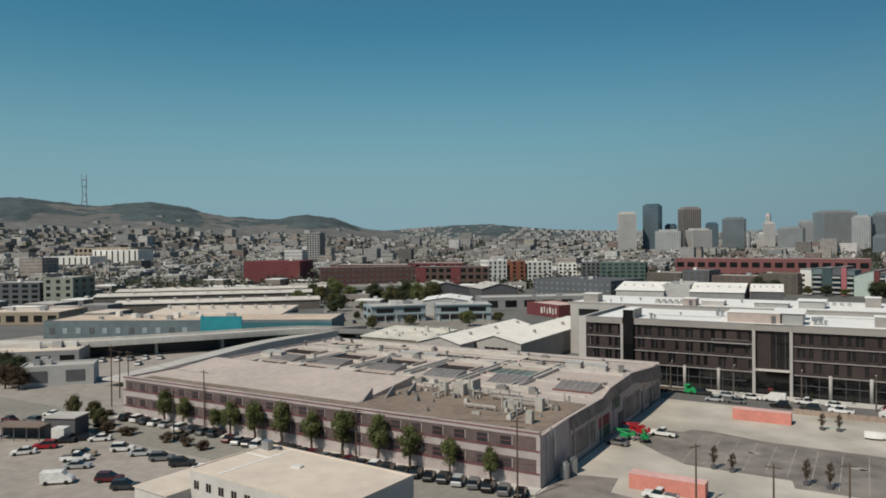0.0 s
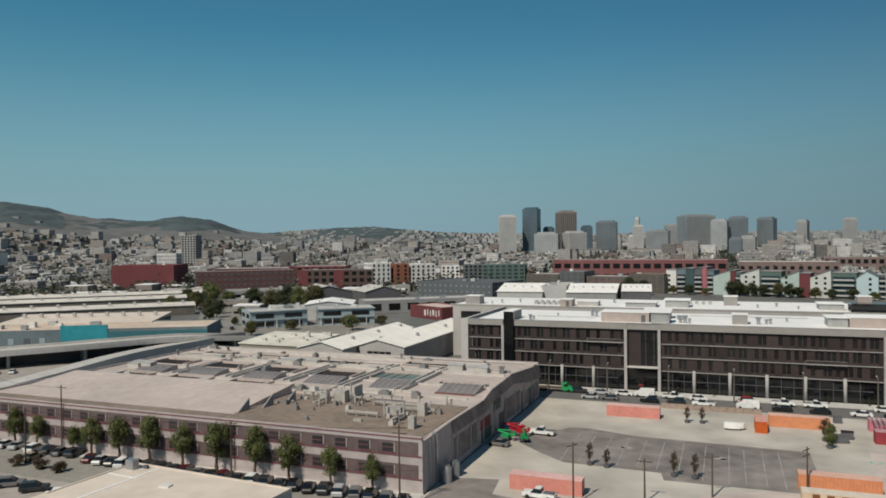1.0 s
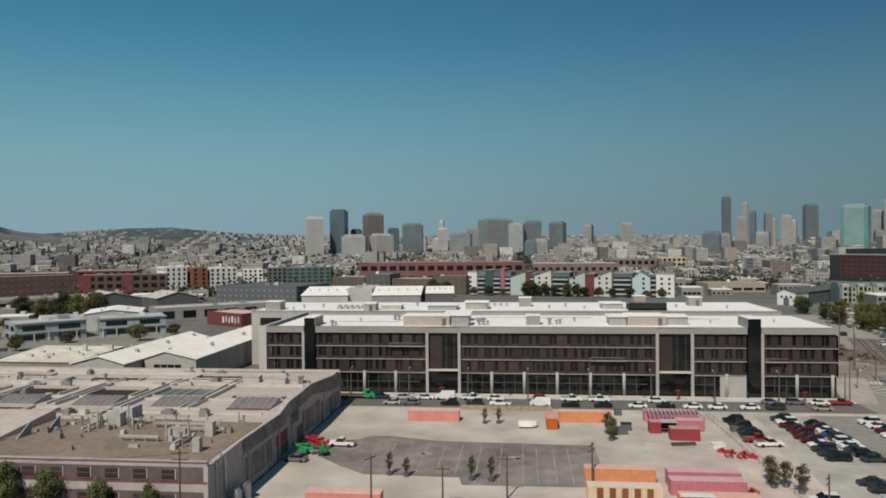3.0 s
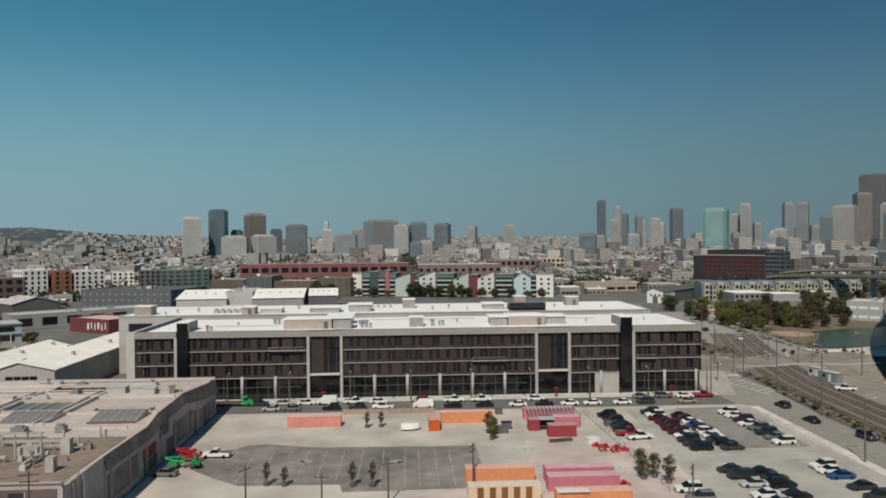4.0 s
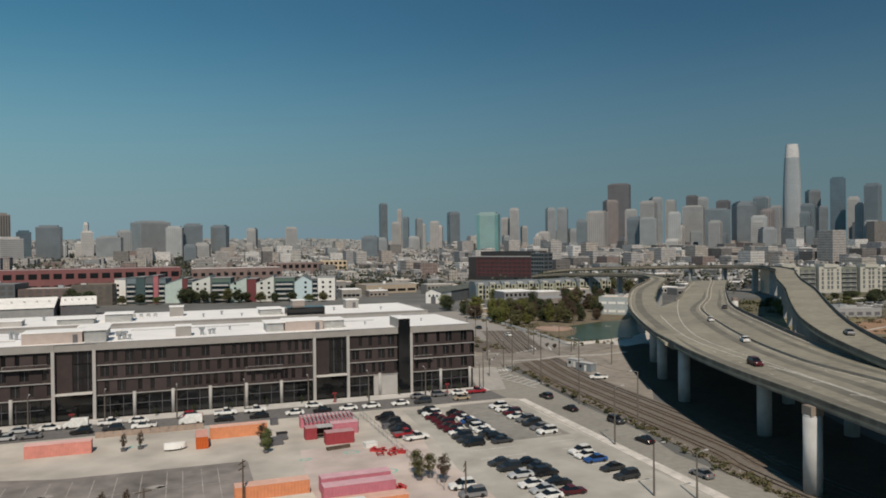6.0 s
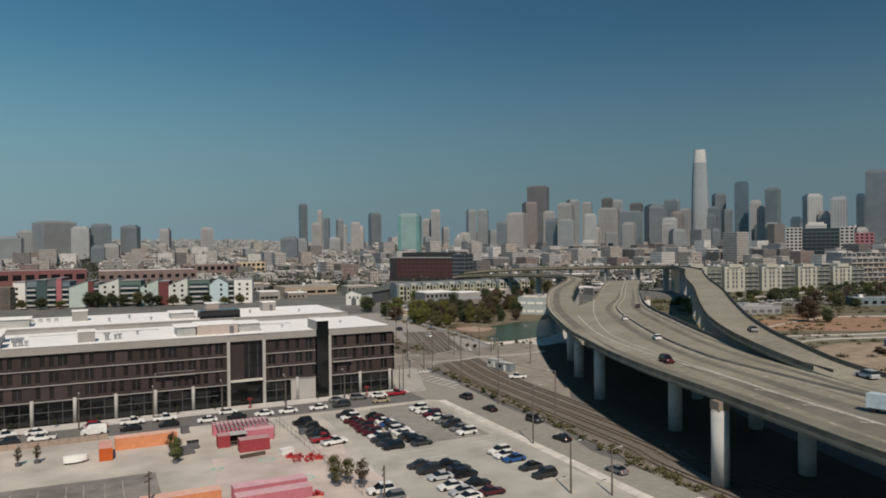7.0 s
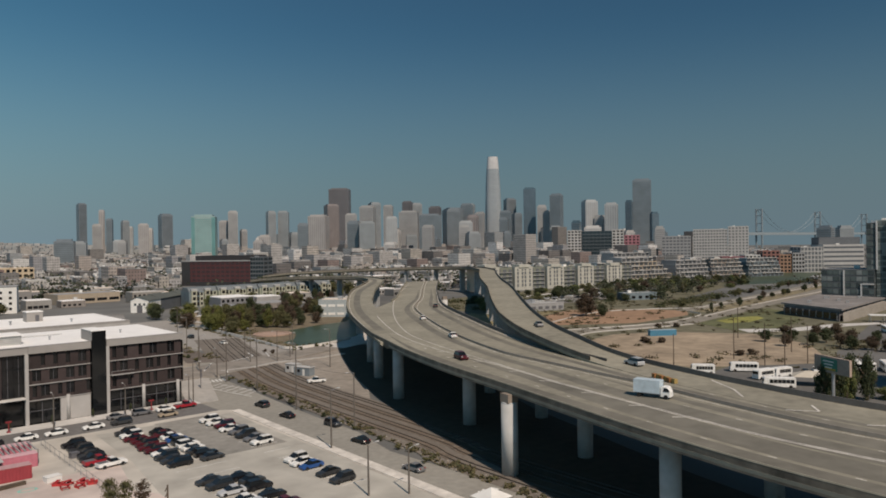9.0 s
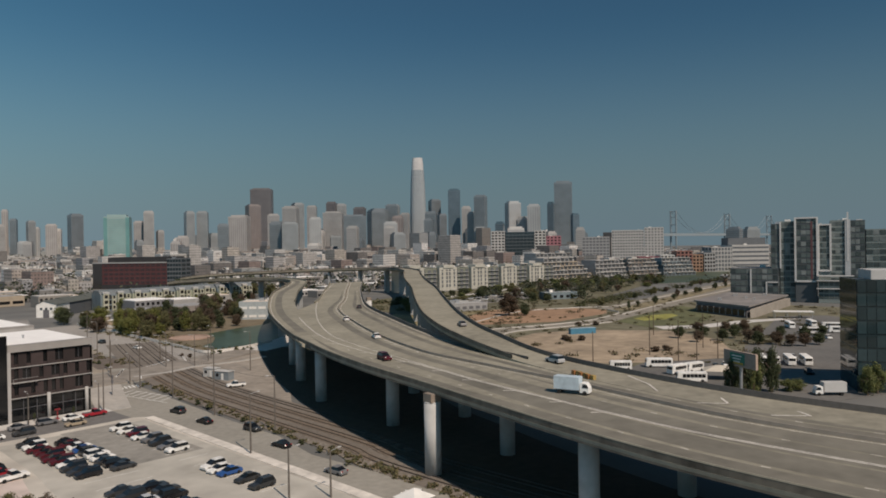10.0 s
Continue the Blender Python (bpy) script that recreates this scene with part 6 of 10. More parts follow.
for px, py, w, m, txt in ((126.0, 216.6, 4.6, light_grey, "pale grey site cabin beside the rails"), (125.4, 208.6, 6.4, mat("shed_blue", (0.20, 0.23, 0.25), 0.7), "blue-grey site cabin beside the rails")):
    ob = thing("site_cabin", txt, "cabin", "site cabins", at=pose(px, py, 0.05, 0, 0, -72))
    part("wall", Geo().box(-w / 2, -1.3, 0, w / 2, 1.3, 2.6), m, ob)
    part("roof", Geo().box(-w / 2 - 0.15, -1.45, 2.6, w / 2 + 0.15, 1.45, 2.78), light_grey, ob)
    put("door", unit(white_wall), ob, 0.8, -1.32, 0.1, 0, 0.9, 0.08, 2.0)
    put("window", unit(dark_glass), ob, -1.2, -1.32, 1.1, 0, 1.0, 0.08, 0.9)
car("pickup", "white", 121.4, 194.8, 70, "on the gravel beside the rails")
slab("yard", [(107, 158), (115, 158), (126, 174), (160, 230), (180, 262), (140, 258), (117, 228)], 0.03, mat("gravel", (0.28, 0.25, 0.215), 0.95, 0, 0.2, 0.4, 0.06), "pale gravel yard under the freeway", "yard")
ob = thing("tent", "white peaked tent roof beside the avenue", "tent", at=pose(84.8, 84.4, 0) @ Matrix.Diagonal((0.8, 0.8, 0.9, 1)))
part("canopy", Geo().add([(-3, -3, 2.4), (3, -3, 2.4), (3, 3, 2.4), (-3, 3, 2.4), (0, 0, 3.9)], [(0, 1, 4), (1, 2, 4), (2, 3, 4), (3, 0, 4), (3, 2, 1, 0)]), white_wall, ob)
for px in (-2.9, 2.9):
    for py in (-2.9, 2.9):
        put("post", unit(steel), ob, px, py, 0, 0, 0.1, 0.1, 2.4)
# dark sheds of the dusty car park
ob = thing("shed", "dark timber shed with a pale flat roof", "shed", at=pose(-152.5, 83.5, 0, 0, 0, 25))
part("wall", Geo().box(-3.5, -2.5, 0, 3.5, 2.5, 4.2), dark_grey, ob)
part("roof", Geo().box(-3.8, -2.8, 4.2, 3.8, 2.8, 4.45), grey_roof, ob)
put("door", unit(dark_wood), ob, 0.5, -2.55, 0, 0, 1.6, 0.1, 2.4)
ob = thing("carport", "long dark carport with a pale roof edge", "carport", at=pose(-158.5, 77, 0, 0, 0, 25))
part("roof", Geo().box(-6, -2.5, 2.9, 6, 2.5, 3.15), mat("carport_roof", (0.22, 0.17, 0.14), 0.9), ob)
part("back_wall", Geo().box(-6, 2.2, 0, 6, 2.4, 2.9), dark_grey, ob)
for k in range(5):
    put("post", unit(dark_grey), ob, -5.7 + 2.85 * k, -2.3, 0, 0, 0.15, 0.15, 2.9)
ob = thing("storage_box", "white box trailer standing by the shed", "trailer", at=pose(-148.6, 79.8, 0, 0, 0, 25))
part("body", Geo().box(-1.4, -1.2, 0.5, 1.4, 1.2, 3.0), white_wall, ob)
for w in (-1.1, 1.1):
    put("wheel", wheel_mesh, ob, w, 0, 0.33)

# ---- buildings of the middle distance ----
brick_red = mat("brick_red", (0.135, 0.07, 0.064), 0.9, 0, 0.15, 0.6, 0.08)
deep_red = mat("deep_red", (0.155, 0.045, 0.05), 0.85, 0, 0.1, 0.4, 0.06)
pale_blue = mat("pale_blue", (0.31, 0.37, 0.395), 0.8, 0, 0.08, 0.4, 0.06)
mint = mat("mint_wall", (0.42, 0.50, 0.47), 0.85, 0, 0.08, 0.4, 0.06)
coral = mat("coral_wall", (0.38, 0.13, 0.15), 0.85, 0, 0.08, 0.4, 0.06)
sage = mat("sage_wall", (0.10, 0.15, 0.13), 0.85, 0, 0.1, 0.4, 0.06)
tan_wall = mat("tan_wall", (0.36, 0.30, 0.23), 0.85, 0, 0.1, 0.4, 0.06)
slate_wall = mat("slate_wall", (0.11, 0.12, 0.13), 0.8, 0, 0.1, 0.4, 0.06)
teal_wall = mat("teal_wall", (0.03, 0.29, 0.35), 0.7, 0, 0.15, 0.3, 0.08)
blue_grey = mat("blue_grey_wall", (0.15, 0.19, 0.21), 0.8, 0, 0.15, 0.3, 0.06)
KEEP = []   # plots already built on: x, y, radius


def building(x, y, w, d, h, rz, wall, roof, label, floors=0, cols=0, sides=0, pane=dark_glass, fill=(0.6, 0.55), category="building", parapet=0.6, units=3, name="building", z0=0.0, group=""):
    """A block whose front starts at x, y and runs w metres at the angle rz; d deep, with windows on front and sides."""
    ob = thing(name, label, category, group, at=pose(x, y, z0, 0, 0, rz))
    shell = part("wall", Geo().box(0, 0, 0, w, d, h), wall, ob)
    g = Geo().box(0, 0, h, w, 0.4, h + parapet).box(0, d - 0.4, h, w, d, h + parapet).box(0, 0.4, h, 0.4, d - 0.4, h + parapet).box(w - 0.4, 0.4, h, w, d - 0.4, h + parapet)
    if parapet:
        part("parapet", g, wall, ob)
    top = part("roof", Geo().box(0.4, 0.4, h, w - 0.4, d - 0.4, h + 0.12), roof, ob)
    fh = h / max(1, floors)
    far_off = math.hypot(x, y) > 400
    g = Geo()
    spots = []
    for f in range(floors):
        spots += [((k + 0.5) * w / cols, 0, (f + 0.25) * fh, fill[0] * w / cols, 0.3) for k in range(cols)]
        spots += [(sx, (k + 0.5) * d / sides, (f + 0.25) * fh, 0.3, fill[0] * d / sides) for k in range(sides) for sx in (0, w)]
    for px, py, pz, sx, sy in spots:
        if far_off:
            g.box(px - sx / 2, py - sy / 2, pz, px + sx / 2, py + sy / 2, pz + fill[1] * fh)
        else:
            put("window", unit(pane), shell, px, py, pz, 0, sx, sy, fill[1] * fh)
    if far_off and spots:
        part("window_field", g, pane, shell, kind="stuff")
    r = random.Random(int(x * 7 + y * 3))
    for k in range(min(units, 1) if math.hypot(x, y) > 560 else units):
        put("roof_unit", unit(r.choice((steel, light_grey, white_wall))), top, r.uniform(0.15, 0.85) * w, r.uniform(0.25, 0.85) * d, h + 0.1, 0, r.uniform(1.5, 4), r.uniform(1.5, 3), r.uniform(1, 2.4))
    a = radians(rz)
    cx, cy = x + math.cos(a) * w / 2 - math.sin(a) * d / 2, y + math.sin(a) * w / 2 + math.cos(a) * d / 2
    KEEP.append((cx, cy, math.hypot(w, d) / 2))
    return ob


def gable(x, y, w, d, eave, ridge, rz, wall, roof, label, z0=0.0, vents=4, group="", peak=None, low=None):
    """A shed with its ridge along its depth, over the middle or at peak; low: the height of its first eave."""
    peak, low = w / 2 if peak is None else peak, eave if low is None else low
    ob = thing("shed", label, "shed", group, at=pose(x, y, z0, 0, 0, rz))
    g = Geo().add([(0, 0, 0), (w, 0, 0), (w, 0, eave), (peak, 0, ridge), (0, 0, low), (0, d, 0), (w, d, 0), (w, d, eave), (peak, d, ridge), (0, d, low)],
                  [(0, 1, 2, 3, 4), (9, 8, 7, 6, 5), (1, 6, 7, 2), (5, 0, 4, 9), (0, 5, 6, 1)])
    part("wall", g, wall, ob)
    for s in (0, 1):
        e, q = (-0.6, peak) if s == 0 else (w + 0.6, peak)
        zz = low - 0.6 * (ridge - low) / peak if s == 0 else eave - 0.6 * (ridge - eave) / (w - peak)
        v = [(e, -0.5, zz), (q, -0.5, ridge), (q, d + 0.5, ridge), (e, d + 0.5, zz)]
        part("roof", Geo().add([(a, b, c + 0.05) for a, b, c in v] + [(a, b, c + 0.3) for a, b, c in v], [(3, 2, 1, 0), (4, 5, 6, 7), (0, 1, 5, 4), (1, 2, 6, 5), (2, 3, 7, 6), (3, 0, 4, 7)]), roof, ob)
    for k in range(vents):
        put("vent", unit(mid_grey), ob, w * (0.75 if k % 2 else 0.3), d * (k + 0.5) / max(1, vents), (eave + ridge) / 2, 0, 0.9, 0.9, 1.2)
    put("door", unit(dark_grey), ob, w / 2, -0.05, 0, 0, w * 0.3, 0.2, eave * 0.6)
    a = radians(rz)
    KEEP.append((x + math.cos(a) * w / 2 - math.sin(a) * d / 2, y + math.sin(a) * w / 2 + math.cos(a) * d / 2, math.hypot(w, d) / 2))
    return ob


# white sheds and low roofs between warehouse and office block
shed_wall, shed_roof = mat("shed_wall", (0.42, 0.40, 0.38), 0.85), mat("shed_roof", (0.88, 0.85, 0.78), 0.85, 0, 0.08, 0.3, 0.06)
gable(-131.8, 194, 16, 58, 8.0, 10.1, 0, shed_wall, shed_roof, "wide beige shed with a white gable roof", vents=6, peak=8.3)
ob = gable(-115.2, 204, 16.5, 68, 8.0, 10.1, 0, shed_wall, shed_roof, "beige shed with a white gable roof and a window strip", vents=5, peak=6.8)
for k in range(4):
    put("window", unit(dark_glass), ob, 4.2 + 2.2 * k, -0.06, 4.6, 0, 1.9, 0.2, 1.7)
ob = thing("building", "low building with a pale flat roof and vents", "building")
part("wall", Geo().prism([(-168.6, 211.4), (-141.4, 210.4), (-144.8, 243.6), (-175.6, 244.6)], 0, 5.5), mat("moss_wall", (0.25, 0.235, 0.19), 0.85, 0, 0.15, 0.4, 0.06), ob)
top = part("roof", Geo().prism([(-169, 211), (-141, 210), (-144.4, 244), (-176, 245)], 5.5, 5.85), mat("pale_roof", (0.68, 0.65, 0.56), 0.9, 0, 0.14, 0.3, 0.06), ob)
for x, y, w, h in ((-163, 219, 1.6, 0.9), (-158, 222, 2.2, 0.7), (-155, 216, 1.4, 0.8), (-151, 225, 2.6, 1.0), (-152, 232, 1.2, 2.2), (-147, 222, 1.4, 0.8), (-160, 234, 2, 0.8), (-150, 241, 1.8, 0.9), (-145, 236, 1.5, 1.6), (-165, 228, 1.4, 0.7)):
    put("roof_unit", unit(grey_roof), top, x, y, 5.85, 12, w, 1.4, h)
KEEP.append((-155, 231, 26))
STUDIO = dict(fill=(0.62, 0.5), units=3, parapet=0.5)
st1 = building(-221, 289, 29, 20, 8.1, 48.5, pale_blue, grey_roof, "pale blue two-storey studio building with wide dark windows", 2, 2, 2, **STUDIO)
st2 = building(-196, 311.6, 29, 20, 8.1, 34, pale_blue, grey_roof, "pale blue two-storey studio building with wide dark windows", 2, 2, 2, **STUDIO)
for ob, w in ((st1, 29), (st2, 29)):
    part("ledge", Geo().box(-0.2, -0.9, 3.9, w + 0.2, 0, 4.2), pale_blue, ob)
    part("roof_edge", Geo().box(-0.4, -0.8, 8.1, w + 0.4, 0.3, 8.5), pale_blue, ob)
    for k in range(5):
        put("post", unit(white_wall), ob, (k + 0.25) * w / 5, -0.8, 0, 0, 0.3, 0.3, 3.9)
gable(-218, 334, 26, 28, 8.2, 10.0, 25, light_grey, white_roof, "grey hall with a white roof")
ob = building(-169, 367, 30, 18, 6.4, -32, deep_red, mat("pink_roof", (0.62, 0.47, 0.42), 0.9), "dark red hall with large white graphic bars", 0, 0, 0, units=1)
for k in range(6):
    put("graphic_bar", unit(white_wall), ob, 14.5 + 2.6 * k, -0.05, 1.6 + 0.5 * (k % 2), 0, 0.7 + 0.7 * (k % 3 == 0), 0.2, 3.2)
building(-200, 372, 70, 20, 7.2, 40, mid_grey, grey_roof, "long grey hall with a metal roof", 1, 6, 0, units=2)
gable(-258, 395, 34, 30, 10, 14, 46, dark_grey, grey_roof, "dark shed with a pale grey roof")
gable(-228, 425, 26, 28, 9, 12.5, 46, dark_grey, grey_roof, "dark shed with a pale grey roof")
building(-330, 415, 70, 34, 8, 44, mid_grey, mat("grey_green_roof", (0.28, 0.27, 0.24), 0.9, 0, 0.12, 0.3, 0.05), "low grey hall with a wide flat roof", 1, 6, 0)
building(-423, 489, 86, 22, 18.6, 44, brick_red, light_grey, "four-storey red brick loft building with rows of windows", 4, 16, 4, pane=glass("loft_glass", (0.10, 0.09, 0.09), 0.3), fill=(0.6, 0.5))
building(-361, 549, 68, 22, 18.0, 22, mat("brick_dusk", (0.105, 0.07, 0.062), 0.9, 0, 0.15, 0.5, 0.06), light_grey, "long dusky brick building with deep red end bays", 3, 10, 2)
for dx in (1, 33):
    building(-361 + dx * 0.93 - 0.3, 548.6 + dx * 0.37, 9, 2, 18.4, 22, deep_red, deep_red, "deep red bay of the dark long building", 0, 0, 0, parapet=0, units=0)
building(-536, 506, 58, 40, 23.4, 22, deep_red, mat("roof_red", (0.20, 0.05, 0.05), 0.9), "large windowless deep red block", 0, 0, 0, parapet=0.3, units=4)
building(-520, 620, 90, 40, 16, 20, brick_red, grey_roof, "low red brick block with wide windows", 2, 10, 2)
building(-430, 640, 60, 36, 18, 20, deep_red, grey_roof, "red plastered block with small windows", 3, 8, 2)
building(-299, 574, 18, 24, 23.4, 45, white_wall, white_roof, "white six-storey apartment block with narrow windows", 6, 4, 4, fill=(0.35, 0.6))
building(-283, 588, 14, 22, 22.4, 42, mat("rust_wall", (0.27, 0.11, 0.07), 0.85), light_grey, "rust-brown apartment block with narrow windows", 6, 2, 3, fill=(0.3, 0.6))
building(-272, 600, 24, 22, 21.6, 40, white_wall, white_roof, "white six-storey apartment block with narrow windows", 6, 5, 4, fill=(0.4, 0.6))
for k in range(4):
    building(-252 + 20 * k, 626 + 8 * k, 17, 22, 19.5 + (k % 2), 22, slate_wall if k % 2 else white_wall, grey_roof, "dark and white apartment block" if k % 2 else "white apartment block with narrow windows", 6, 4, 2, fill=(0.45, 0.6))
building(-214, 634, 40, 24, 20.6, 22, sage, grey_roof, "dark green-grey apartment block", 6, 7, 3, pane=blue_glass)
building(-222, 500, 67, 46, 12.2, -14, slate_wall, dark_grey, "broad dark slate-clad building with small lights", 3, 14, 8, pane=mat("pale_pane", (0.25, 0.27, 0.30), 0.4), fill=(0.25, 0.3))
def long_hall(x, y, w, d, eave, ridge, rz, wall, roof, label, group=""):
    """A hall whose near roof slope faces its front, with small roof vents."""
    ob = thing("hall", label, "hall", group, at=pose(x, y, 0, 0, 0, rz))
    part("wall", Geo().extrude_x([(0, 0), (d, 0), (d, eave), (d / 2, ridge), (0, eave)], 0, w), wall, ob)
    for a, b, za, zb in ((-0.6, d / 2, eave - 0.1, ridge + 0.02), (d / 2, d + 0.6, ridge + 0.02, eave - 0.1)):
        top = part("roof", Geo().extrude_x([(a, za), (b, zb), (b, zb + 0.3), (a, za + 0.3)], -0.5, w + 0.5), roof, ob)
        for k in range(5):
            put("vent", unit(light_grey), top, (k + 0.5) * w / 5, (a + b) / 2, (za + zb) / 2, 0, 1.0, 1.0, 1.3)
    a = radians(rz)
    KEEP.append((x + math.cos(a) * w / 2 - math.sin(a) * d / 2, y + math.sin(a) * w / 2 + math.cos(a) * d / 2, math.hypot(w, d) / 2))
    return ob


bright_roof = mat("bright_roof", (0.86, 0.84, 0.80), 0.85, 0, 0.1, 0.3, 0.05)
long_hall(-143, 450, 30, 52, 9.0, 13.0, 4, light_grey, bright_roof, "grey hall with a broad white roof slope", "white-roofed halls")
building(-114, 455, 16, 40, 12.5, 4, light_grey, grey_roof, "plain grey windowless block between two halls", 0, 0, 0, units=2)
long_hall(-97, 452, 31, 48, 9.0, 13.2, 4, mid_grey, bright_roof, "grey hall with a broad white roof slope", "white-roofed halls")
long_hall(-64, 466, 18, 42, 9.2, 12.4, 6, dark_grey, bright_roof, "dark hall with a broad white roof slope", "white-roofed halls")
brown_grey, dull_pane = mat("brown_grey", (0.125, 0.11, 0.095), 0.9, 0, 0.15, 0.4, 0.06), mat("dull_pane", (0.10, 0.095, 0.09), 0.5)
KEEP += [(-30, 530, 40), (20, 520, 45), (66, 508, 45), (105, 505, 40), (20, 475, 40), (70, 462, 40)]
for px, py, w, h, wl, rf in ((-163, 601, 30, 13.6, brown_grey, grey_roof), (-132, 592, 22, 16.2, slate_wall, mid_grey), (-109, 590, 34, 12.4, mat("brown_brick", (0.15, 0.11, 0.10), 0.9, 0, 0.15, 0.4, 0.06), grey_roof), (-74, 584, 28, 14.8, brown_grey, brown_roof)):
    building(px, py, w, 24, h, -11, wl, rf, "dull brown-grey building with ranks of windows", 4, int(w / 5), 3, pane=dull_pane, fill=(0.55, 0.55), group="dull blocks behind the halls")
building(-172, 746, 172, 34, 21.6, 0.5, mat("brick_rose", (0.20, 0.085, 0.085), 0.85, 0, 0.1, 0.3, 0.05), light_grey, "long rose-red brick building with wide dark openings", 2, 17, 3, fill=(0.68, 0.45))
building(10, 770, 90, 34, 19, 0, mat("salmon_wall", (0.20, 0.145, 0.135), 0.85), white_roof, "long salmon building with a pale roof", 2, 12, 2, fill=(0.5, 0.35))
building(186, 1026, 38, 30, 19, -3, mat("peach_wall", (0.50, 0.40, 0.28), 0.85), cream_roof, "peach-coloured block with a cream roof", 3, 6, 2)
building(110, 985, 74, 30, 18, 0, mat("salmon_wall", (0.20, 0.145, 0.135), 0.85), grey_roof, "salmon-coloured long block with grey roof", 2, 9, 2)
# the row of coloured apartment houses with slanted roofs
# each piece: where it starts and ends along the row, its wall, its heights at both ends, how far it stands proud
pale_gable, sky_wall, teal_slab = mat("pale_gable", (0.56, 0.57, 0.54), 0.85, 0, 0.06), mat("sky_wall", (0.46, 0.57, 0.60), 0.85, 0, 0.06), mat("teal_slab", (0.05, 0.085, 0.09), 0.8, 0, 0.08)
slate_roof = mat("slate_roof", (0.15, 0.17, 0.18), 0.7, 0, 0.1, 0.4, 0.05)
ROW = [(0.2, 8.0, white_wall, 18.3, 18.3, 1.6, 1), (8.0, 15.2, blue_grey, 19.0, 19.4, 0, 2), (15.2, 21.6, teal_slab, 19.6, 19.6, 1.0, 0), (21.6, 28.0, slate_wall, 19.8, 20.1, 0, 2), (28.0, 31.4, coral, 20.6, 20.6, 1.4, 0), (31.4, 36.4, blue_grey, 18.6, 18.0, 0, 2), (36.4, 48.8, mint, 14.0, 18.6, 1.8, 0), (48.8, 52.2, deep_red, 18.4, 18.4, 1.2, 0), (52.2, 56.1, slate_wall, 17.0, 17.0, 0, 2), (56.1, 69.4, pale_gable, 15.4, 20.0, 1.8, 1), (69.4, 83.9, sage, 18.0, 18.0, 0, 2), (83.9, 96.0, mint, 13.4, 18.6, 1.8, 1), (96.0, 103.2, deep_red, 17.0, 17.0, 1.0, 0), (103.2, 116.2, pale_gable, 14.2, 19.6, 1.8, 1), (116.2, 131.7, sage, 17.6, 17.6, 0, 2), (131.7, 137.8, sky_wall, 14.0, 19.2, 1.8, 0), (137.8, 144.7, sky_wall, 19.2, 15.0, 1.8, 1), (144.7, 149.0, slate_wall, 16.4, 16.4, 0, 2), (149.0, 162.0, white_wall, 17.6, 17.6, 1.6, 1)]
RX, RY, RA = -45.5, 590.0, math.degrees(math.atan2(-41, 156.5))
for a, b, m, h0, h1, proud, openings in ROW:
    w = b - a
    px, py = RX + a * math.cos(radians(RA)), RY + a * math.sin(radians(RA))
    ob = thing("apartment_house", "four-storey apartment house with " + ("flat roof" if h0 == h1 else "slanted slate roof") + ", painted " + {0: "wall", 1: "wall with small windows", 2: "glazed balconies"}[openings], "house", "painted apartment houses", at=pose(px, py, 0, 0, 0, RA))
    g = Geo().add([(0, -proud, 0), (w, -proud, 0), (w, -proud, h1), (0, -proud, h0), (0, 16, 0), (w, 16, 0), (w, 16, h1), (0, 16, h0)], [(0, 1, 2, 3), (7, 6, 5, 4), (1, 5, 6, 2), (4, 0, 3, 7), (0, 4, 5, 1), (3, 2, 6, 7)])
    part("wall", g, m, ob)
    o = proud + 0.4
    part("roof", Geo().add([(-0.3, -o, h0 + 0.02), (w + 0.3, -o, h1 + 0.02), (w + 0.3, 16.3, h1 + 0.02), (-0.3, 16.3, h0 + 0.02), (-0.3, -o, h0 + 0.4), (w + 0.3, -o, h1 + 0.4), (w + 0.3, 16.3, h1 + 0.4), (-0.3, 16.3, h0 + 0.4)], [(3, 2, 1, 0), (4, 5, 6, 7), (0, 1, 5, 4), (1, 2, 6, 5), (2, 3, 7, 6), (3, 0, 4, 7)]), slate_roof if h0 != h1 else mid_grey, ob)
    for f in range(4 if openings else 0):
        z = 1.8 + 3.6 * f
        if openings == 1:
            put("window", unit(dark_glass), ob, w * 0.3, -proud, z + 0.4, 0, 1.7, 0.2, 1.7)
            if w > 12.5:
                put("window", unit(dark_glass), ob, w * 0.72, -proud, z + 0.4, 0, 1.7, 0.2, 1.7)
        else:
            put("window", unit(blue_glass), ob, w / 2, -0.05, z, 0, w * 0.86, 0.2, 2.3)
            put("balcony", unit(mid_grey), ob, w / 2, -0.8, z - 0.5, 0, w * 0.94, 1.5, 0.3)
            part("balcony_rail", Geo().box(0.1 * w, -1.55, z - 0.2, 0.9 * w, -1.48, z + 0.7), light_grey, ob)
    KEEP.append((px + w / 2, py + 9, 13))
building(148, 600, 46, 30, 7, 5, tan_wall, mid_grey, "low pale building with a strip of windows", 1, 5, 0, fill=(0.8, 0.3))
KEEP += [(140, 430, 34), (112, 450, 36), (150, 460, 26), (84, 430, 34), (100, 395, 34), (185, 465, 20)]
slab("yard", [(60, 400), (134, 400), (158, 486), (110, 500), (60, 480)], 0.02, mat("grey_lot", (0.22, 0.21, 0.195), 0.95, 0, 0.25, 0.15, 0.04), "grey lot beside the far rails", "yard")
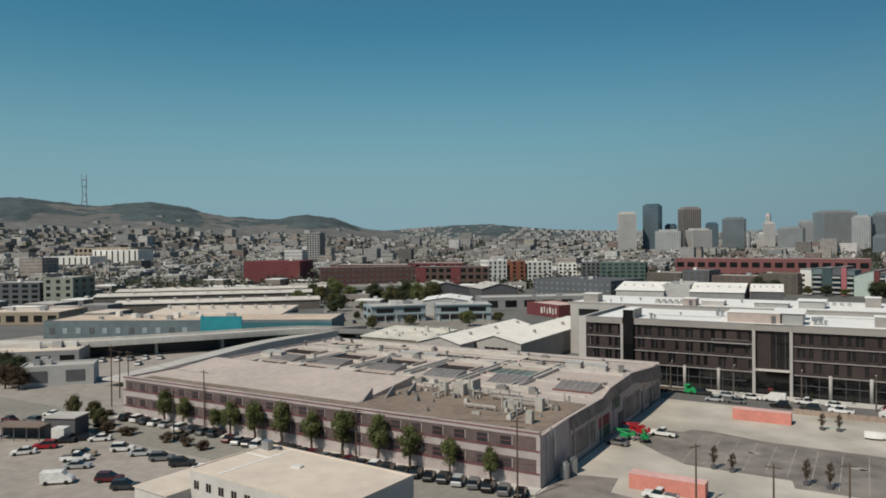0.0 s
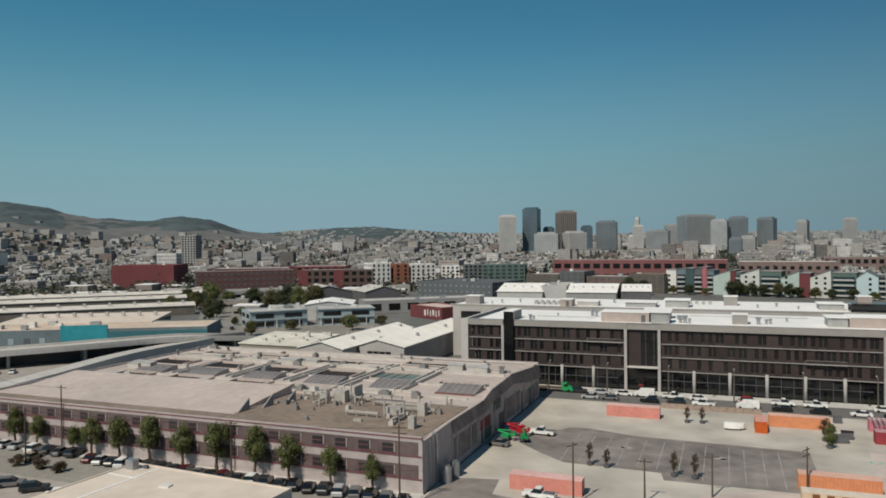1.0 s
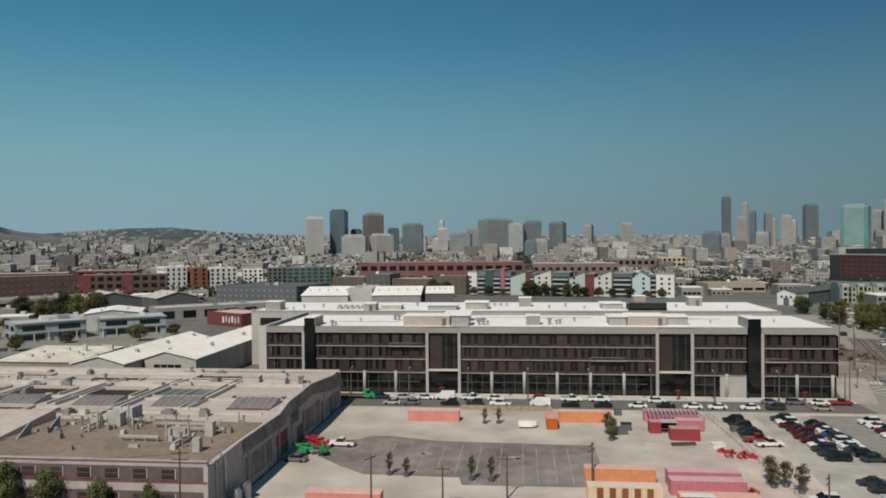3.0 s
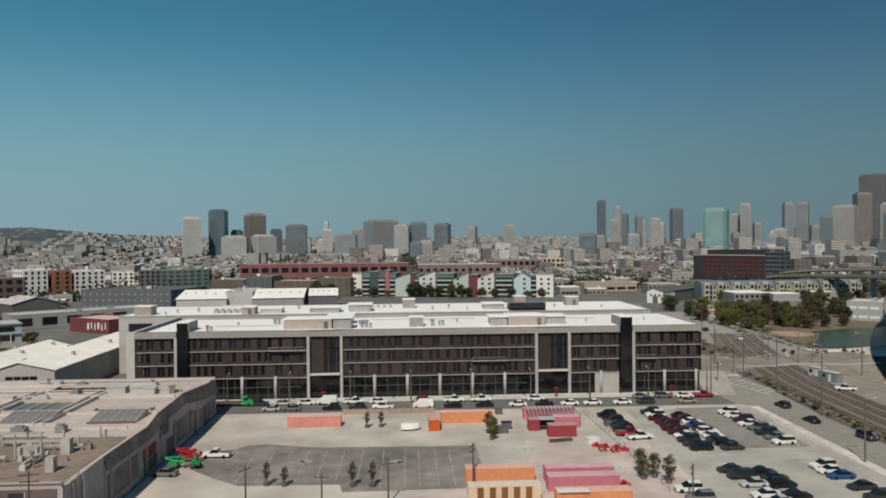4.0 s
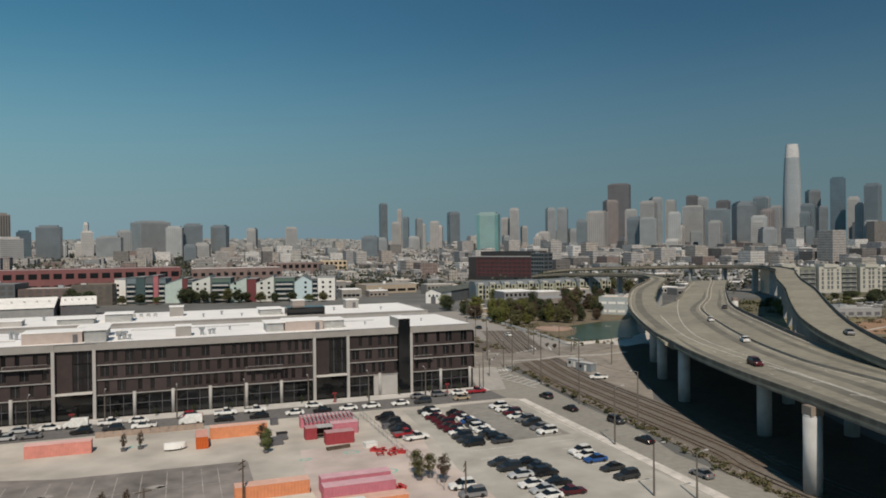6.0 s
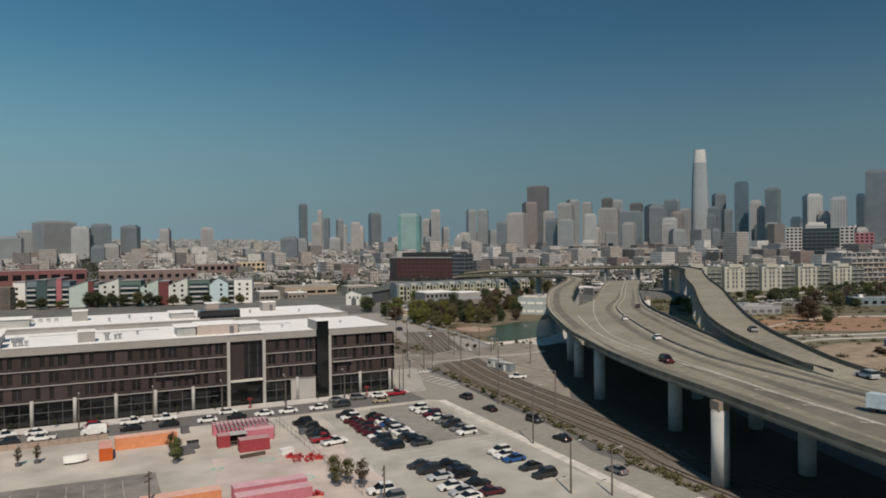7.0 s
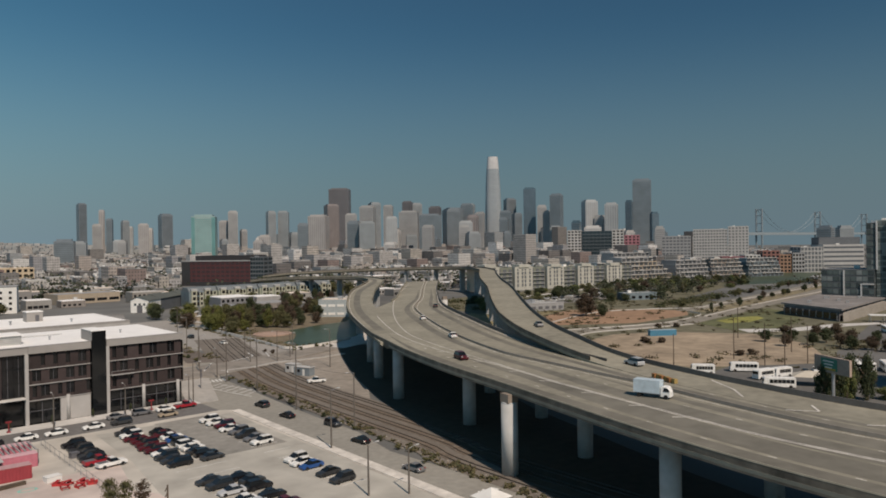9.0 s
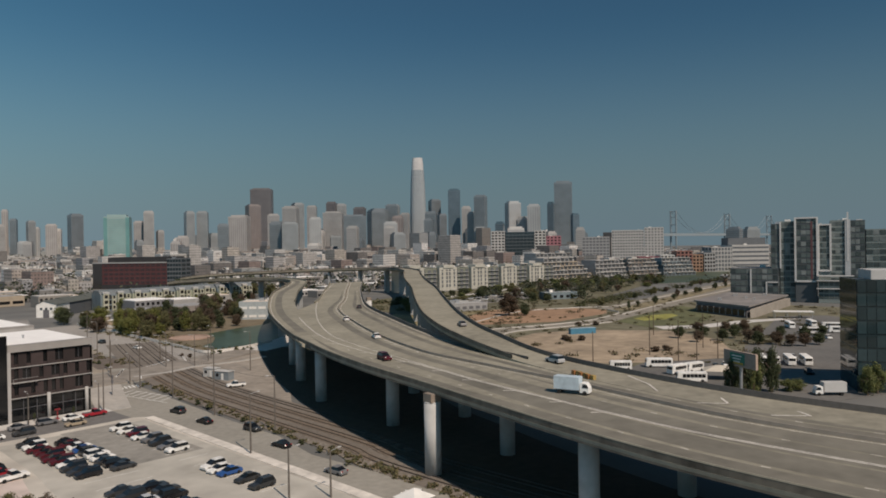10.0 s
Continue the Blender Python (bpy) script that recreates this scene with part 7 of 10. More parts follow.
# townhouse rows by the creek
town_green, town_cream = mat("town_green", (0.31, 0.325, 0.25), 0.85, 0, 0.1), mat("town_cream", (0.41, 0.405, 0.32), 0.85, 0, 0.08)
for k in range(11):
    px, py = 206 + 10.9 * k, 497 + 0.3 * k + (2.5 if k % 3 == 1 else 0)
    ob = thing("townhouse", "pale green three-storey townhouse with a cream bay and slate roof", "house", "townhouses by the creek", at=pose(px, py, 0, 0, 0, 1))
    part("wall", Geo().box(0, 0, 0, 10.8, 14, 10.6), town_green if k % 4 else blue_grey, ob)
    part("bay", Geo().box(1.2, -1.5, 0, 5.0, 0, 11.6), town_cream, ob)
    part("bay_cap", Geo().box(1.0, -1.7, 11.6, 5.2, 4, 12.7), light_grey, ob, "white cap of the bay")
    part("bay", Geo().box(7.4, -0.9, 0, 10.0, 0, 10.0), town_cream, ob)
    part("roof", Geo().extrude_x([(0.2, 10.6), (14, 10.6), (11, 13.6), (3, 13.4)], 0, 10.8), slate_roof, ob, "steep slate roof")
    g = Geo()
    for f in range(3):
        g.box(2.0, -1.6, 1.4 + 3.6 * f, 4.2, -1.4, 3.5 + 3.6 * f)
        g.box(8.0, -1.0, 1.4 + 3.4 * f, 9.4, -0.8, 3.3 + 3.4 * f)
        g.box(5.3, -0.1, 1.0 + 3.5 * f, 7.2, 0.1, 3.6 + 3.5 * f)
    part("window_field", g, dark_glass, ob, kind="stuff")
    KEEP.append((px + 5, py + 9, 12))
for k in range(4):
    ob = gable(163.5 + 12.2 * k, 487.5 + 12.3 * k, 12, 17.4, 8.0, 10.2 + 0.5 * (k % 2), -45, white_wall if k == 0 else slate_wall, mat("dark_slate_roof", (0.10, 0.11, 0.10), 0.85), "row house with a dark green slate roof", vents=0, group="slate-roofed row by the creek", peak=4.5)
    for j in range(3):
        put("window", unit(blue_glass if k == 0 else light_grey), ob, *((3.0 + 3 * j, 0) if k == 0 else (0, 3 + 5 * j)), 4.6, 0, *((1.4, 0.2) if k == 0 else (0.2, 2.0)), 1.5)
building(230, 368, 26, 20, 9.5, -44, mat("creek_blue", (0.34, 0.38, 0.39), 0.8), cream_roof, "pale blue low pavilion with a cream roof", 2, 5, 0, pane=white_wall, fill=(0.8, 0.3))
# red office block with black attic
wine = mat("brick_wine", (0.088, 0.036, 0.038), 0.85, 0, 0.12, 0.4, 0.05)
attic = mat("attic_black", (0.035, 0.035, 0.037), 0.7)
ob = building(314.7, 781, 82, 43, 26.3, -56, wine, dark_grey, "wine-red office block with ribbon windows and a black attic", 6, 14, 5, pane=mat("wine_pane", (0.045, 0.03, 0.033), 0.5), fill=(0.7, 0.5), units=0)
part("attic", Geo().box(13, 6, 26.3, 81, 39, 32.6), attic, ob, "black attic storey")
part("attic_ledge", Geo().box(-0.6, -0.6, 26.3, 82, 0.5, 27.6), mid_grey, ob, "grey ledge")
part("end_panel", Geo().box(-0.3, -0.3, 0, 10, 0, 26.3), attic, ob, "black clad corner")
part("base", Geo().box(10, -0.3, 0, 82, 0, 4.5), attic, ob, "dark ground storey")
KEEP += [(296, 655, 46), (330, 690, 40), (290, 720, 40), (262, 690, 40)]
building(360.8, 712.6, 15.5, 20, 30.4, -56, slate_wall, dark_grey, "dark glazed end of the red office block", 7, 5, 2, pane=blue_glass, fill=(0.8, 0.6))
# apartments across the creek: white blocks with dark slots, then stepped terraces
# apartment and balcony whites greyed to hold distance haze
strip_white = mat("apartment_pale", (0.43, 0.42, 0.37), 0.85)
sage_pale = mat("apartment_sage", (0.18, 0.19, 0.155), 0.85)
for k in range(5):
    px, py = 436.6 + 35.6 * k, 442.4 - 6.8 * k
    ob = building(px, py, 19.5, 22, 20.4 - 0.5 * k, -11, strip_white, grey_roof, "white five-storey apartment tower with upright window strips", 0, 0, 0, units=1)
    for c in (3.2, 8.2, 11.4, 16.4):
        put("window_strip", unit(slate_wall), ob, c, -0.05, 2.5, 0, 1.7, 0.3, 16.0)
    g = Geo()
    for f in range(5):
        for c in (3.2, 8.2, 11.4, 16.4):
            g.box(c - 0.9, -0.25, 2.2 + 3.5 * f, c + 0.9, 0.05, 3.0 + 3.5 * f)
    part("spandrel_field", g, strip_white, ob, kind="stuff")
    part("cap", Geo().box(4, -0.8, 20.4 - 0.5 * k, 15.5, 10, 23.0 - 0.5 * k), strip_white, ob, "raised middle of the tower")
    ob = building(px + 19.3, py - 0.6, 16.4, 18, 19.6 - 0.5 * k, -11, sage_pale, grey_roof, "grey-green recessed apartment block with dark balconies", 0, 0, 0, units=2)
    g = Geo()
    for f in range(5):
        for c in (2.2, 8.2, 14.2):
            g.box(c - 1.6, -0.18, 1.6 + 3.6 * f, c + 1.6, 0.07, 3.9 + 3.6 * f)
    part("window_field", g, slate_wall, ob, kind="stuff")
    for f in range(5):
        put("balcony", unit(mid_grey), ob, 8.2, -0.7, 1.0 + 3.6 * f, 0, 15.4, 1.3, 0.5)
rng = random.Random(14)
for k, (px, py, w, lv, wl, turn, right) in enumerate(((572, 420, 34, 5, blue_grey, -11, 0.2), (607, 416, 78, 6, tan_wall, -11, 6.0), (640, 446, 66, 7, mid_grey, -11, 1.5), (682, 402, 50, 5, mid_grey, -14, 0.4), (735, 392, 50, 5, mat("terrace_brown", (0.22, 0.185, 0.155), 0.85), -16, 0.8), (790, 378, 50, 5, blue_grey, -22, 0.5))):
    ob = thing("terraced_building", "stepped apartment building with pale balcony bands", "building", "stepped apartment buildings", at=pose(px, py, 0, 0, 0, turn))
    g, rails = Geo(), Geo()
    for f in range(lv):
        x0, x1 = 0.3 * f + rng.uniform(0, 2.5), w - right * f - rng.uniform(0, 3)
        part("storey", Geo().box(x0, 1.2 * f, 4.2 * f, x1, 26, 4.2 * f + 4.2), wl if (f + k) % 3 else mid_grey, ob)
        n = max(3, int((x1 - x0) / 5.5))
        for j in range(n):
            a, b = x0 + (j + 0.1) * (x1 - x0) / n, x0 + (j + 0.86) * (x1 - x0) / n
            g.box(a, 1.2 * f - 0.15, 4.2 * f + 0.5, b, 1.2 * f + 0.1, 4.2 * f + 3.3)
            if rng.random() < 0.72:
                rails.box(a - 0.6, 1.2 * f - 1.3, 4.2 * f + 3.7, b + 0.7, 1.2 * f + 0.6, 4.2 * f + rng.choice((4.1, 4.3, 4.9)))
        if f > 1 and rng.random() < 0.6:
            a = rng.uniform(x0, x1 - 9)
            rails.box(a, 1.2 * f + 2, 4.2 * f + 4.2, a + 8, 1.2 * f + 9, 4.2 * f + 6.4)
    part("window_field", g, mat("terrace_pane", (0.07, 0.075, 0.08), 0.4), ob, kind="stuff")
    part("balcony_field", rails, mat("balcony_white", (0.40, 0.39, 0.37), 0.8), ob, kind="stuff")
    KEEP.append((px + w / 2, py + 12, 34))
# hospital white greyed down as haze would dim it
hazed_white = mat("hazed_white", (0.41, 0.40, 0.385), 0.85, 0, 0.08, 0.3, 0.05)
building(1021, 814, 24, 40, 62, -54, hazed_white, white_roof, "tall white hospital block", 12, 4, 6, fill=(0.6, 0.5))
building(1036, 794, 52, 40, 60, -54, slate_wall, white_roof, "tall dark glass hospital front", 10, 8, 0, pane=blue_glass, fill=(0.95, 0.8))
building(1067, 752, 20, 40, 62, -54, hazed_white, white_roof, "tall white hospital block", 12, 3, 6, fill=(0.6, 0.5))
building(1079, 735, 26, 40, 52, -54, mat("raspberry", (0.32, 0.14, 0.16), 0.85), white_roof, "raspberry-red clad block with white roof", 10, 4, 6, fill=(0.5, 0.5))
building(868, 448, 26, 26, 20, -50, mat("berry_wall", (0.20, 0.075, 0.09), 0.85, 0, 0.08), grey_roof, "berry-red apartment block across the creek", 5, 5, 3)
building(886, 427, 18, 26, 22, -50, light_grey, grey_roof, "pale grey apartment block across the creek", 5, 4, 3)
building(899, 411, 20, 26, 27, -50, mat("terracotta", (0.235, 0.115, 0.10), 0.85), grey_roof, "terracotta apartment block across the creek", 6, 4, 3)
building(912, 395.5, 13, 26, 22, -50, mat("amber_wall", (0.29, 0.18, 0.125), 0.85), grey_roof, "amber apartment block across the creek", 5, 3, 3)
building(921, 384, 14, 26, 24, -50, mid_grey, grey_roof, "grey apartment block across the creek", 5, 4, 3)
ob = building(928, 377, 28, 40, 31, -50, hazed_white, light_grey, "white laboratory building with a grid of dark windows", 6, 7, 3, pane=slate_wall, fill=(0.7, 0.7))
ob = building(944.2, 357, 47, 44, 33.5, -50, hazed_white, light_grey, "white laboratory building with long window bands", 6, 1, 0, pane=slate_wall, fill=(0.97, 0.42))
part("roof_block", Geo().box(0, 14, 33.5, 48, 40, 43), slate_wall, ob, "dark rooftop storey")
# glass laboratories on the far right
lab_frame = mat("lab_frame", (0.50, 0.50, 0.495), 0.6)
lab_wall = mat("lab_grey", (0.19, 0.222, 0.215), 0.5)
# pane tints from dark to pale stand in for uneven sky reflections
teal_glass = island("lab_panes", [(0.05, 0.065, 0.068), (0.09, 0.115, 0.115), (0.14, 0.165, 0.165), (0.065, 0.085, 0.085), (0.19, 0.215, 0.215), (0.10, 0.12, 0.12)], rough=0.2)
def lab_block(a, b, base, top, depth, wall, label, floors, cols, proud=0.0, pane=teal_glass, fill=(0.9, 0.72), edge=None):
    """One block of the laboratory row, from a to b metres along its front; edge: a pale frame round it."""
    px, py = 500 + 0.259 * a, 178 - 0.966 * a
    ob = building(px - 0.966 * proud, py - 0.259 * proud, b - a, depth + proud, top, -75, wall, mid_grey, label, 0, 0, 0, units=1, parapet=0.4)
    fh, cw = (top - base) / floors, (b - a) / cols
    g = Geo()
    for f in range(floors):
        for c in range(cols):
            x0, z0 = (c + 0.5 - fill[0] / 2) * cw, base + (f + 0.2) * fh
            g.box(x0, -0.18, z0, x0 + fill[0] * cw, 0.07, z0 + fill[1] * fh)
    part("window_field", g, pane, ob, kind="stuff")
    if edge:
        w = b - a
        for x0, x1, z0, z1 in ((-0.5, 0.6, base, top + 0.8), (w - 0.6, w + 0.5, base, top + 0.8), (0.6, w - 0.6, top - 0.1, top + 0.8), (0.6, w - 0.6, base - 0.3, base + 0.8)):
            part("frame_bar", Geo().box(x0, -1.0, z0, x1, 2.0, z1), edge, ob, "pale projecting frame")
    return ob


lab_dark = mat("lab_dark", (0.075, 0.085, 0.092), 0.4, 0, 0.1)
lab_block(12.2, 17.2, 2, 50.6, 30, lab_dark, "dark narrow glass tower of the laboratory", 13, 2)
put("frame_bar", unit(lab_frame), lab_block(17.6, 26.6, 2, 52.2, 34, lab_wall, "grey-green glass laboratory block with floor lines", 14, 3), 0.3, -0.4, 21.8, 0, 0.9, 1.4, 30.5)
lab2 = lab_block(26.7, 39.4, 13.4, 54.0, 36, lab_dark, "laboratory tower held in a white frame", 11, 4, 3.0, edge=lab_frame)
part("red_strip", Geo().box(8.8, -0.25, 15, 10.0, -0.16, 52), mat("wine_strip", (0.11, 0.05, 0.055), 0.7), lab2)
lab_block(40.0, 46.9, 20.2, 49.4, 34, lab_wall, "glass laboratory bay held in a white frame", 8, 3, 1.5, edge=lab_frame)
lab_block(46.9, 54.9, 2, 52.0, 34, lab_wall, "grey-green glass laboratory with pale floor bands", 14, 3, fill=(0.95, 0.6))
lab_block(54.9, 58.0, 20, 52.5, 34, mat("lab_pale", (0.36, 0.38, 0.39), 0.6), "pale upright slab of the laboratory", 1, 1, 1.0, pane=lab_frame, fill=(0.3, 0.95))
lab_block(58.0, 66.0, 2, 51.8, 34, lab_dark, "dark glass end tower of the laboratory", 13, 3)
lab_block(66.5, 92.0, 2, 46.0, 34, lab_wall, "glass laboratory wing with pale bands", 11, 7)
ob = lab_block(39.8, 66.0, 2, 14, 20, lab_wall, "low glazed base of the laboratory with white canopies", 3, 9, 6.0)
for z in (9.0, 14.0, 17.0):
    part("canopy", Geo().box(-1, -2.4, z, 26.5 - 0.4 * z, 2, z + 0.5), lab_frame, ob, "white canopy slab")
ob = lab_block(-12.4, 16.6, 2, 21.8, 24, lab_dark, "lower dark glass laboratory wing", 5, 9, 6.0)
for x0 in (12.6, 22.0):
    put("frame_bar", unit(lab_frame), ob, x0, -0.5, 0, 0, 0.8, 0.8, 21.6 if x0 < 20 else 13.2)
part("frame_bar", Geo().box(22.4, -0.9, 12.6, 29, -0.1, 13.3), lab_frame, ob)
building(988, 606, 42, 40, 48, -63, mid_grey, light_grey, "grey hospital wing with window bands", 10, 8, 0, pane=slate_wall, fill=(0.7, 0.5))
building(1009, 566, 48, 44, 57.5, -63, hazed_white, light_grey, "long white hospital block with rows of windows", 13, 12, 3, pane=slate_wall, fill=(0.6, 0.5))
building(1031.5, 522.5, 28, 40, 61, -63, hazed_white, light_grey, "white hospital tower with rows of windows", 14, 6, 3, pane=slate_wall, fill=(0.5, 0.5))
building(548, 95, 40, 30, 46, -75, hazed_white, white_roof, "white laboratory block with window bands", 10, 8, 3, fill=(0.75, 0.5))
svc = thing("building", "low wide grey service building with a dark glazed front", "building")
part("wall", Geo().prism([(409, 177), (391, 142.5), (477, 150), (480, 185)], 0, 5.7), mat("lid_wall", (0.13, 0.13, 0.135), 0.85, 0, 0.15, 0.4, 0.06), svc)
top = part("roof", Geo().prism([(411, 179.5), (389.4, 140.6), (479.5, 148.6), (482.5, 187.5)], 5.7, 6.5), mat("lid_roof", (0.215, 0.20, 0.19), 0.9, 0, 0.2, 0.2, 0.05), svc)
part("end_wall", Geo().prism([(392, 141), (396, 139.6), (476, 146.4), (476.4, 149.4)], 0, 4.6), mat("tan_end", (0.30, 0.27, 0.235), 0.9, 0, 0.15), svc, "tan plastered side wall")
part("front_glazing", Geo().prism([(408.4, 177.2), (390.8, 143.2), (391.4, 142.9), (409, 176.9)], 1.0, 4.2), dark_glass, svc, "long dark glazed front")
for k in range(9):
    t = k / 8
    put("mullion", unit(mid_grey), svc, 408.1 - 17.2 * t, 176.6 - 33.2 * t, 0.8, 62.6, 0.3, 0.4, 3.6)
for px, py, q in ((420, 168, 3), (440, 160, 2.2), (455, 172, 4), (430, 152, 2), (466, 158, 3)):
    put("roof_unit", unit(mid_grey), top, px, py, 6.5, 20, q, q * 0.7, 1.3)
KEEP.append((436, 164, 48))
near_lab = building(222, 53.4, 46, 17, 29.5, -63, glass("lab_glass", (0.03, 0.05, 0.055), 0.08), mid_grey, "near glass office block with reflecting panes", 8, 20, 8, pane=glass("lab_pane", (0.026, 0.045, 0.05), 0.06), fill=(0.93, 0.86), units=4)
part("plant_deck", Geo().box(4, 2, 30, 42, 14, 32.5), light_grey, near_lab, "pale roof plant screen")
# teal-painted long hall and roofs behind the viaduct, on the left
hall = building(-317, 175, 129, 30, 7.4, 28, blue_grey, mat("peach_roof", (0.62, 0.50, 0.40), 0.9, 0, 0.12, 0.35, 0.06), "long blue-grey painted hall with a cream roof", 0, 0, 0, units=10)
part("teal_front", Geo().box(71, -0.25, 2.4, 89.4, 0.4, 9.6), teal_wall, hall, "bright teal painted front")
part("teal_strip", Geo().box(89.5, -0.15, 3.2, 129, 0, 6.8), mat("teal_dull", (0.045, 0.16, 0.19), 0.8), hall)
for k in range(11):
    put("window", unit(pale_blue if k % 3 else slate_wall), hall, 4 + 6 * k, -0.05, 2.2, 0, 2.2, 0.2, 2.6)
pale_strip = mat("pale_strip", (0.66, 0.62, 0.56), 0.85, 0, 0.12, 0.4, 0.06)
for px, py, w, h in ((-442, 282, 142, 6.8), (-391, 261, 122, 5.4), (-470, 318, 150, 7.0), (-300, 214, 66, 7.6)):
    wide = 12 if h < 7.5 else 34
    ob = thing("shed", "long dark hall with a pale sloping strip roof", "shed", "strip-roofed halls", at=pose(px, py, 0, 0, 0, 43 if h < 7.5 else 28))
    part("wall", Geo().box(0, 0, 0, w, wide, h), mat("strip_wall", (0.16, 0.145, 0.13), 0.9, 0, 0.15, 0.4, 0.08), ob)
    part("roof", Geo().extrude_x([(-0.6, h), (wide, h), (wide, h + 1.6), (-0.6, h + 0.3)], -0.4, w + 0.4), pale_strip if h < 7.5 else cream_roof, ob)
    for k in range(9):
        put("vent", unit(light_grey), ob, (k + 0.5) * w / 9, wide * 0.6, h + 1.5, 0, 1.4, 1.4, 1.6)
    KEEP.append((px + 40, py + 50, 60))
building(-404, 190, 44, 30, 6, 30, tan_wall, cream_roof, "low hall with a wide cream roof", 1, 6, 0)
building(-497, 281, 22, 26, 18.5, 24, mat("grey_green", (0.26, 0.28, 0.24), 0.85), grey_roof, "grey-green four-storey apartment house", 4, 3, 3, fill=(0.4, 0.5))
building(-540, 262, 44, 26, 15, 24, slate_wall, grey_roof, "dark grey apartment house", 4, 6, 3)
building(-428, 172, 14, 10, 7, 30, mat("cyan_cover", (0.16, 0.50, 0.66), 0.7), mat("cyan_roof", (0.22, 0.56, 0.70), 0.7), "small bright blue covered structure", 0, 0, 0, units=0)
for px, py, w, h in ((-1109, 724, 86, 32.8), (-1149, 665, 87, 22.8)):
    ob = building(px, py, w, 40, h, 17, white_wall, white_roof, "white hospital block with dark vertical slots", 0, 0, 0)
    for k in range(8):
        put("window", unit(dark_glass), ob, (k + 0.5) * w / 8, 0, 1.5, 0, 2.6, 0.4, h - 3)
building(-1170, 730, 110, 50, 36, 17, tan_wall, brown_roof, "tan hospital wing with window rows", 4, 12, 0)
building(-893, 1006, 26, 24, 59, 15, mid_grey, light_grey, "grey tower block on the slope", 14, 5, 4)
# viaduct behind the warehouse, on the left
via = spline([(-420, 60, 5.2), (-330, 100, 5.4), (-262, 140, 5.6), (-228, 180, 5.8), (-206, 218, 5.4), (-190, 246, 3)])
vl = [p - side(via, i) * 6 for i, p in enumerate(via)]
vr = [p + side(via, i) * 6 for i, p in enumerate(via)]
ob = thing("viaduct", "low concrete road viaduct with dark underside", "viaduct", kind="structure")
part("deck", loft(vl, vr, [(0, 0, 0), (1, 0, 0), (1, 0, -1.2), (0, 0, -1.2)]), pale_concrete, ob)
part("barrier", rail(vr, -0.3, 0.3, 0.9), pale_concrete, ob)
part("barrier", rail(vl, 0.0, 0.3, 0.9), pale_concrete, ob)
for i in range(2, len(via), 4):
    d = via[min(i + 1, len(via) - 1)] - via[i - 1]
    put("pier", pier, ob, via[i].x, via[i].y, 0, math.degrees(math.atan2(d.y, d.x)) + 90, 1.6, 0.6, via[i].z - 1.2)
# dark wall added under the deck in place of the shade there
part("abutment", loft([p - side(via, i) * 4 - Vector((0, 0, p.z)) for i, p in enumerate(via)], [p - side(via, i) * 3.4 - Vector((0, 0, p.z)) for i, p in enumerate(via)], [(0, 0, 0), (1, 0, 0), (1, 0, 4.5), (0, 0, 4.5)]), dark_grey, ob)
ob = thing("retaining_wall", "long grey concrete ramp wall beside the warehouse", "wall", kind="structure")
rl = spline([(-186, 122, 2.4), (-190, 150, 2.9), (-196, 190, 3.6), (-192, 226, 4.2)])
part("wall", rail(rl, -0.4, 0.8, 0.6, -6), light_grey, ob)
part("roadway", loft([p - side(rl, i) * 9 for i, p in enumerate(rl)], rl, [(0, 0, 0), (1, 0, 0), (1, 0, -0.6), (0, 0, -0.6)]), grey_roof, ob)
building(-214, 107, 20, 10, 5.4, 48, light_grey, grey_roof, "grey low workshop with a wide dark door", 1, 2, 0, pane=dark_grey, fill=(0.5, 0.6))
building(-256, 118, 30, 16, 5.0, 44, mid_grey, cream_roof, "low shed with a wide cream roof", 1, 4, 0)
for x, y, c in ((-232, 152, "white"), (-229, 155, "silver"), (-226, 159, "white"), (-235, 148, "white"), (-222, 162, "white"), (-240, 145, "dark"), (-218, 150, "white")):
    car("suv" if c == "silver" else "sedan", c, x, y, 40, "beside the viaduct")

# ---- creek, park, waste ground ----
water = mat("creek_water", (0.062, 0.085, 0.05), 0.32, 0, 0.25, 0.15, 0.02, 0.15, 0, 0.1)
slab("water", [(160, 284), (158, 264), (176, 266), (196, 280), (240, 330), (300, 420), (280, 430), (250, 362), (228, 336), (206, 331), (184, 322), (179, 306), (170, 292)], 0.02, water, "still green-brown creek water", "water")
slab("water", [(640, 330), (700, 300), (811, 305), (1060, 380), (1060, 420), (846, 410)], 0.05, water, "still green-grey creek water", "water")
park_soil = mat("park_soil", (0.17, 0.14, 0.095), 0.95, 0, 0.28, 0.5, 0.06, 0.4)
slab("bank", [(154.3, 300), (152, 268), (158, 264), (160, 284), (170, 292), (179, 306), (184, 322), (206, 331), (228, 336), (250, 362), (280, 430), (250, 440), (172, 430), (161, 401), (157.6, 339)], 0.04, park_soil, "weedy brown creek bank", "ground")
slab("bank", [(150, 262), (158, 264), (176, 266), (196, 280), (240, 330), (256, 318), (200, 262), (168, 250)], 0.055, pale_concrete, "pale path along the creek", "ground")
g = Geo()
n = 32
for k in range(n):
    a = 2 * math.pi * k / n
    g.v += [(9 * math.cos(a), 9 * math.sin(a), 0.5), (7.6 * math.cos(a), 7.6 * math.sin(a), 0.5), (9 * math.cos(a), 9 * math.sin(a), 0)]
for k in range(n):
    a, b = 3 * k, 3 * ((k + 1) % n)
    g.f += [(a, b, b + 1, a + 1), (a + 2, b + 2, b, a)]
g.add([(8.2 * math.cos(2 * math.pi * k / n), 8.2 * math.sin(2 * math.pi * k / n), 0.3) for k in range(n)], [tuple(range(n))])
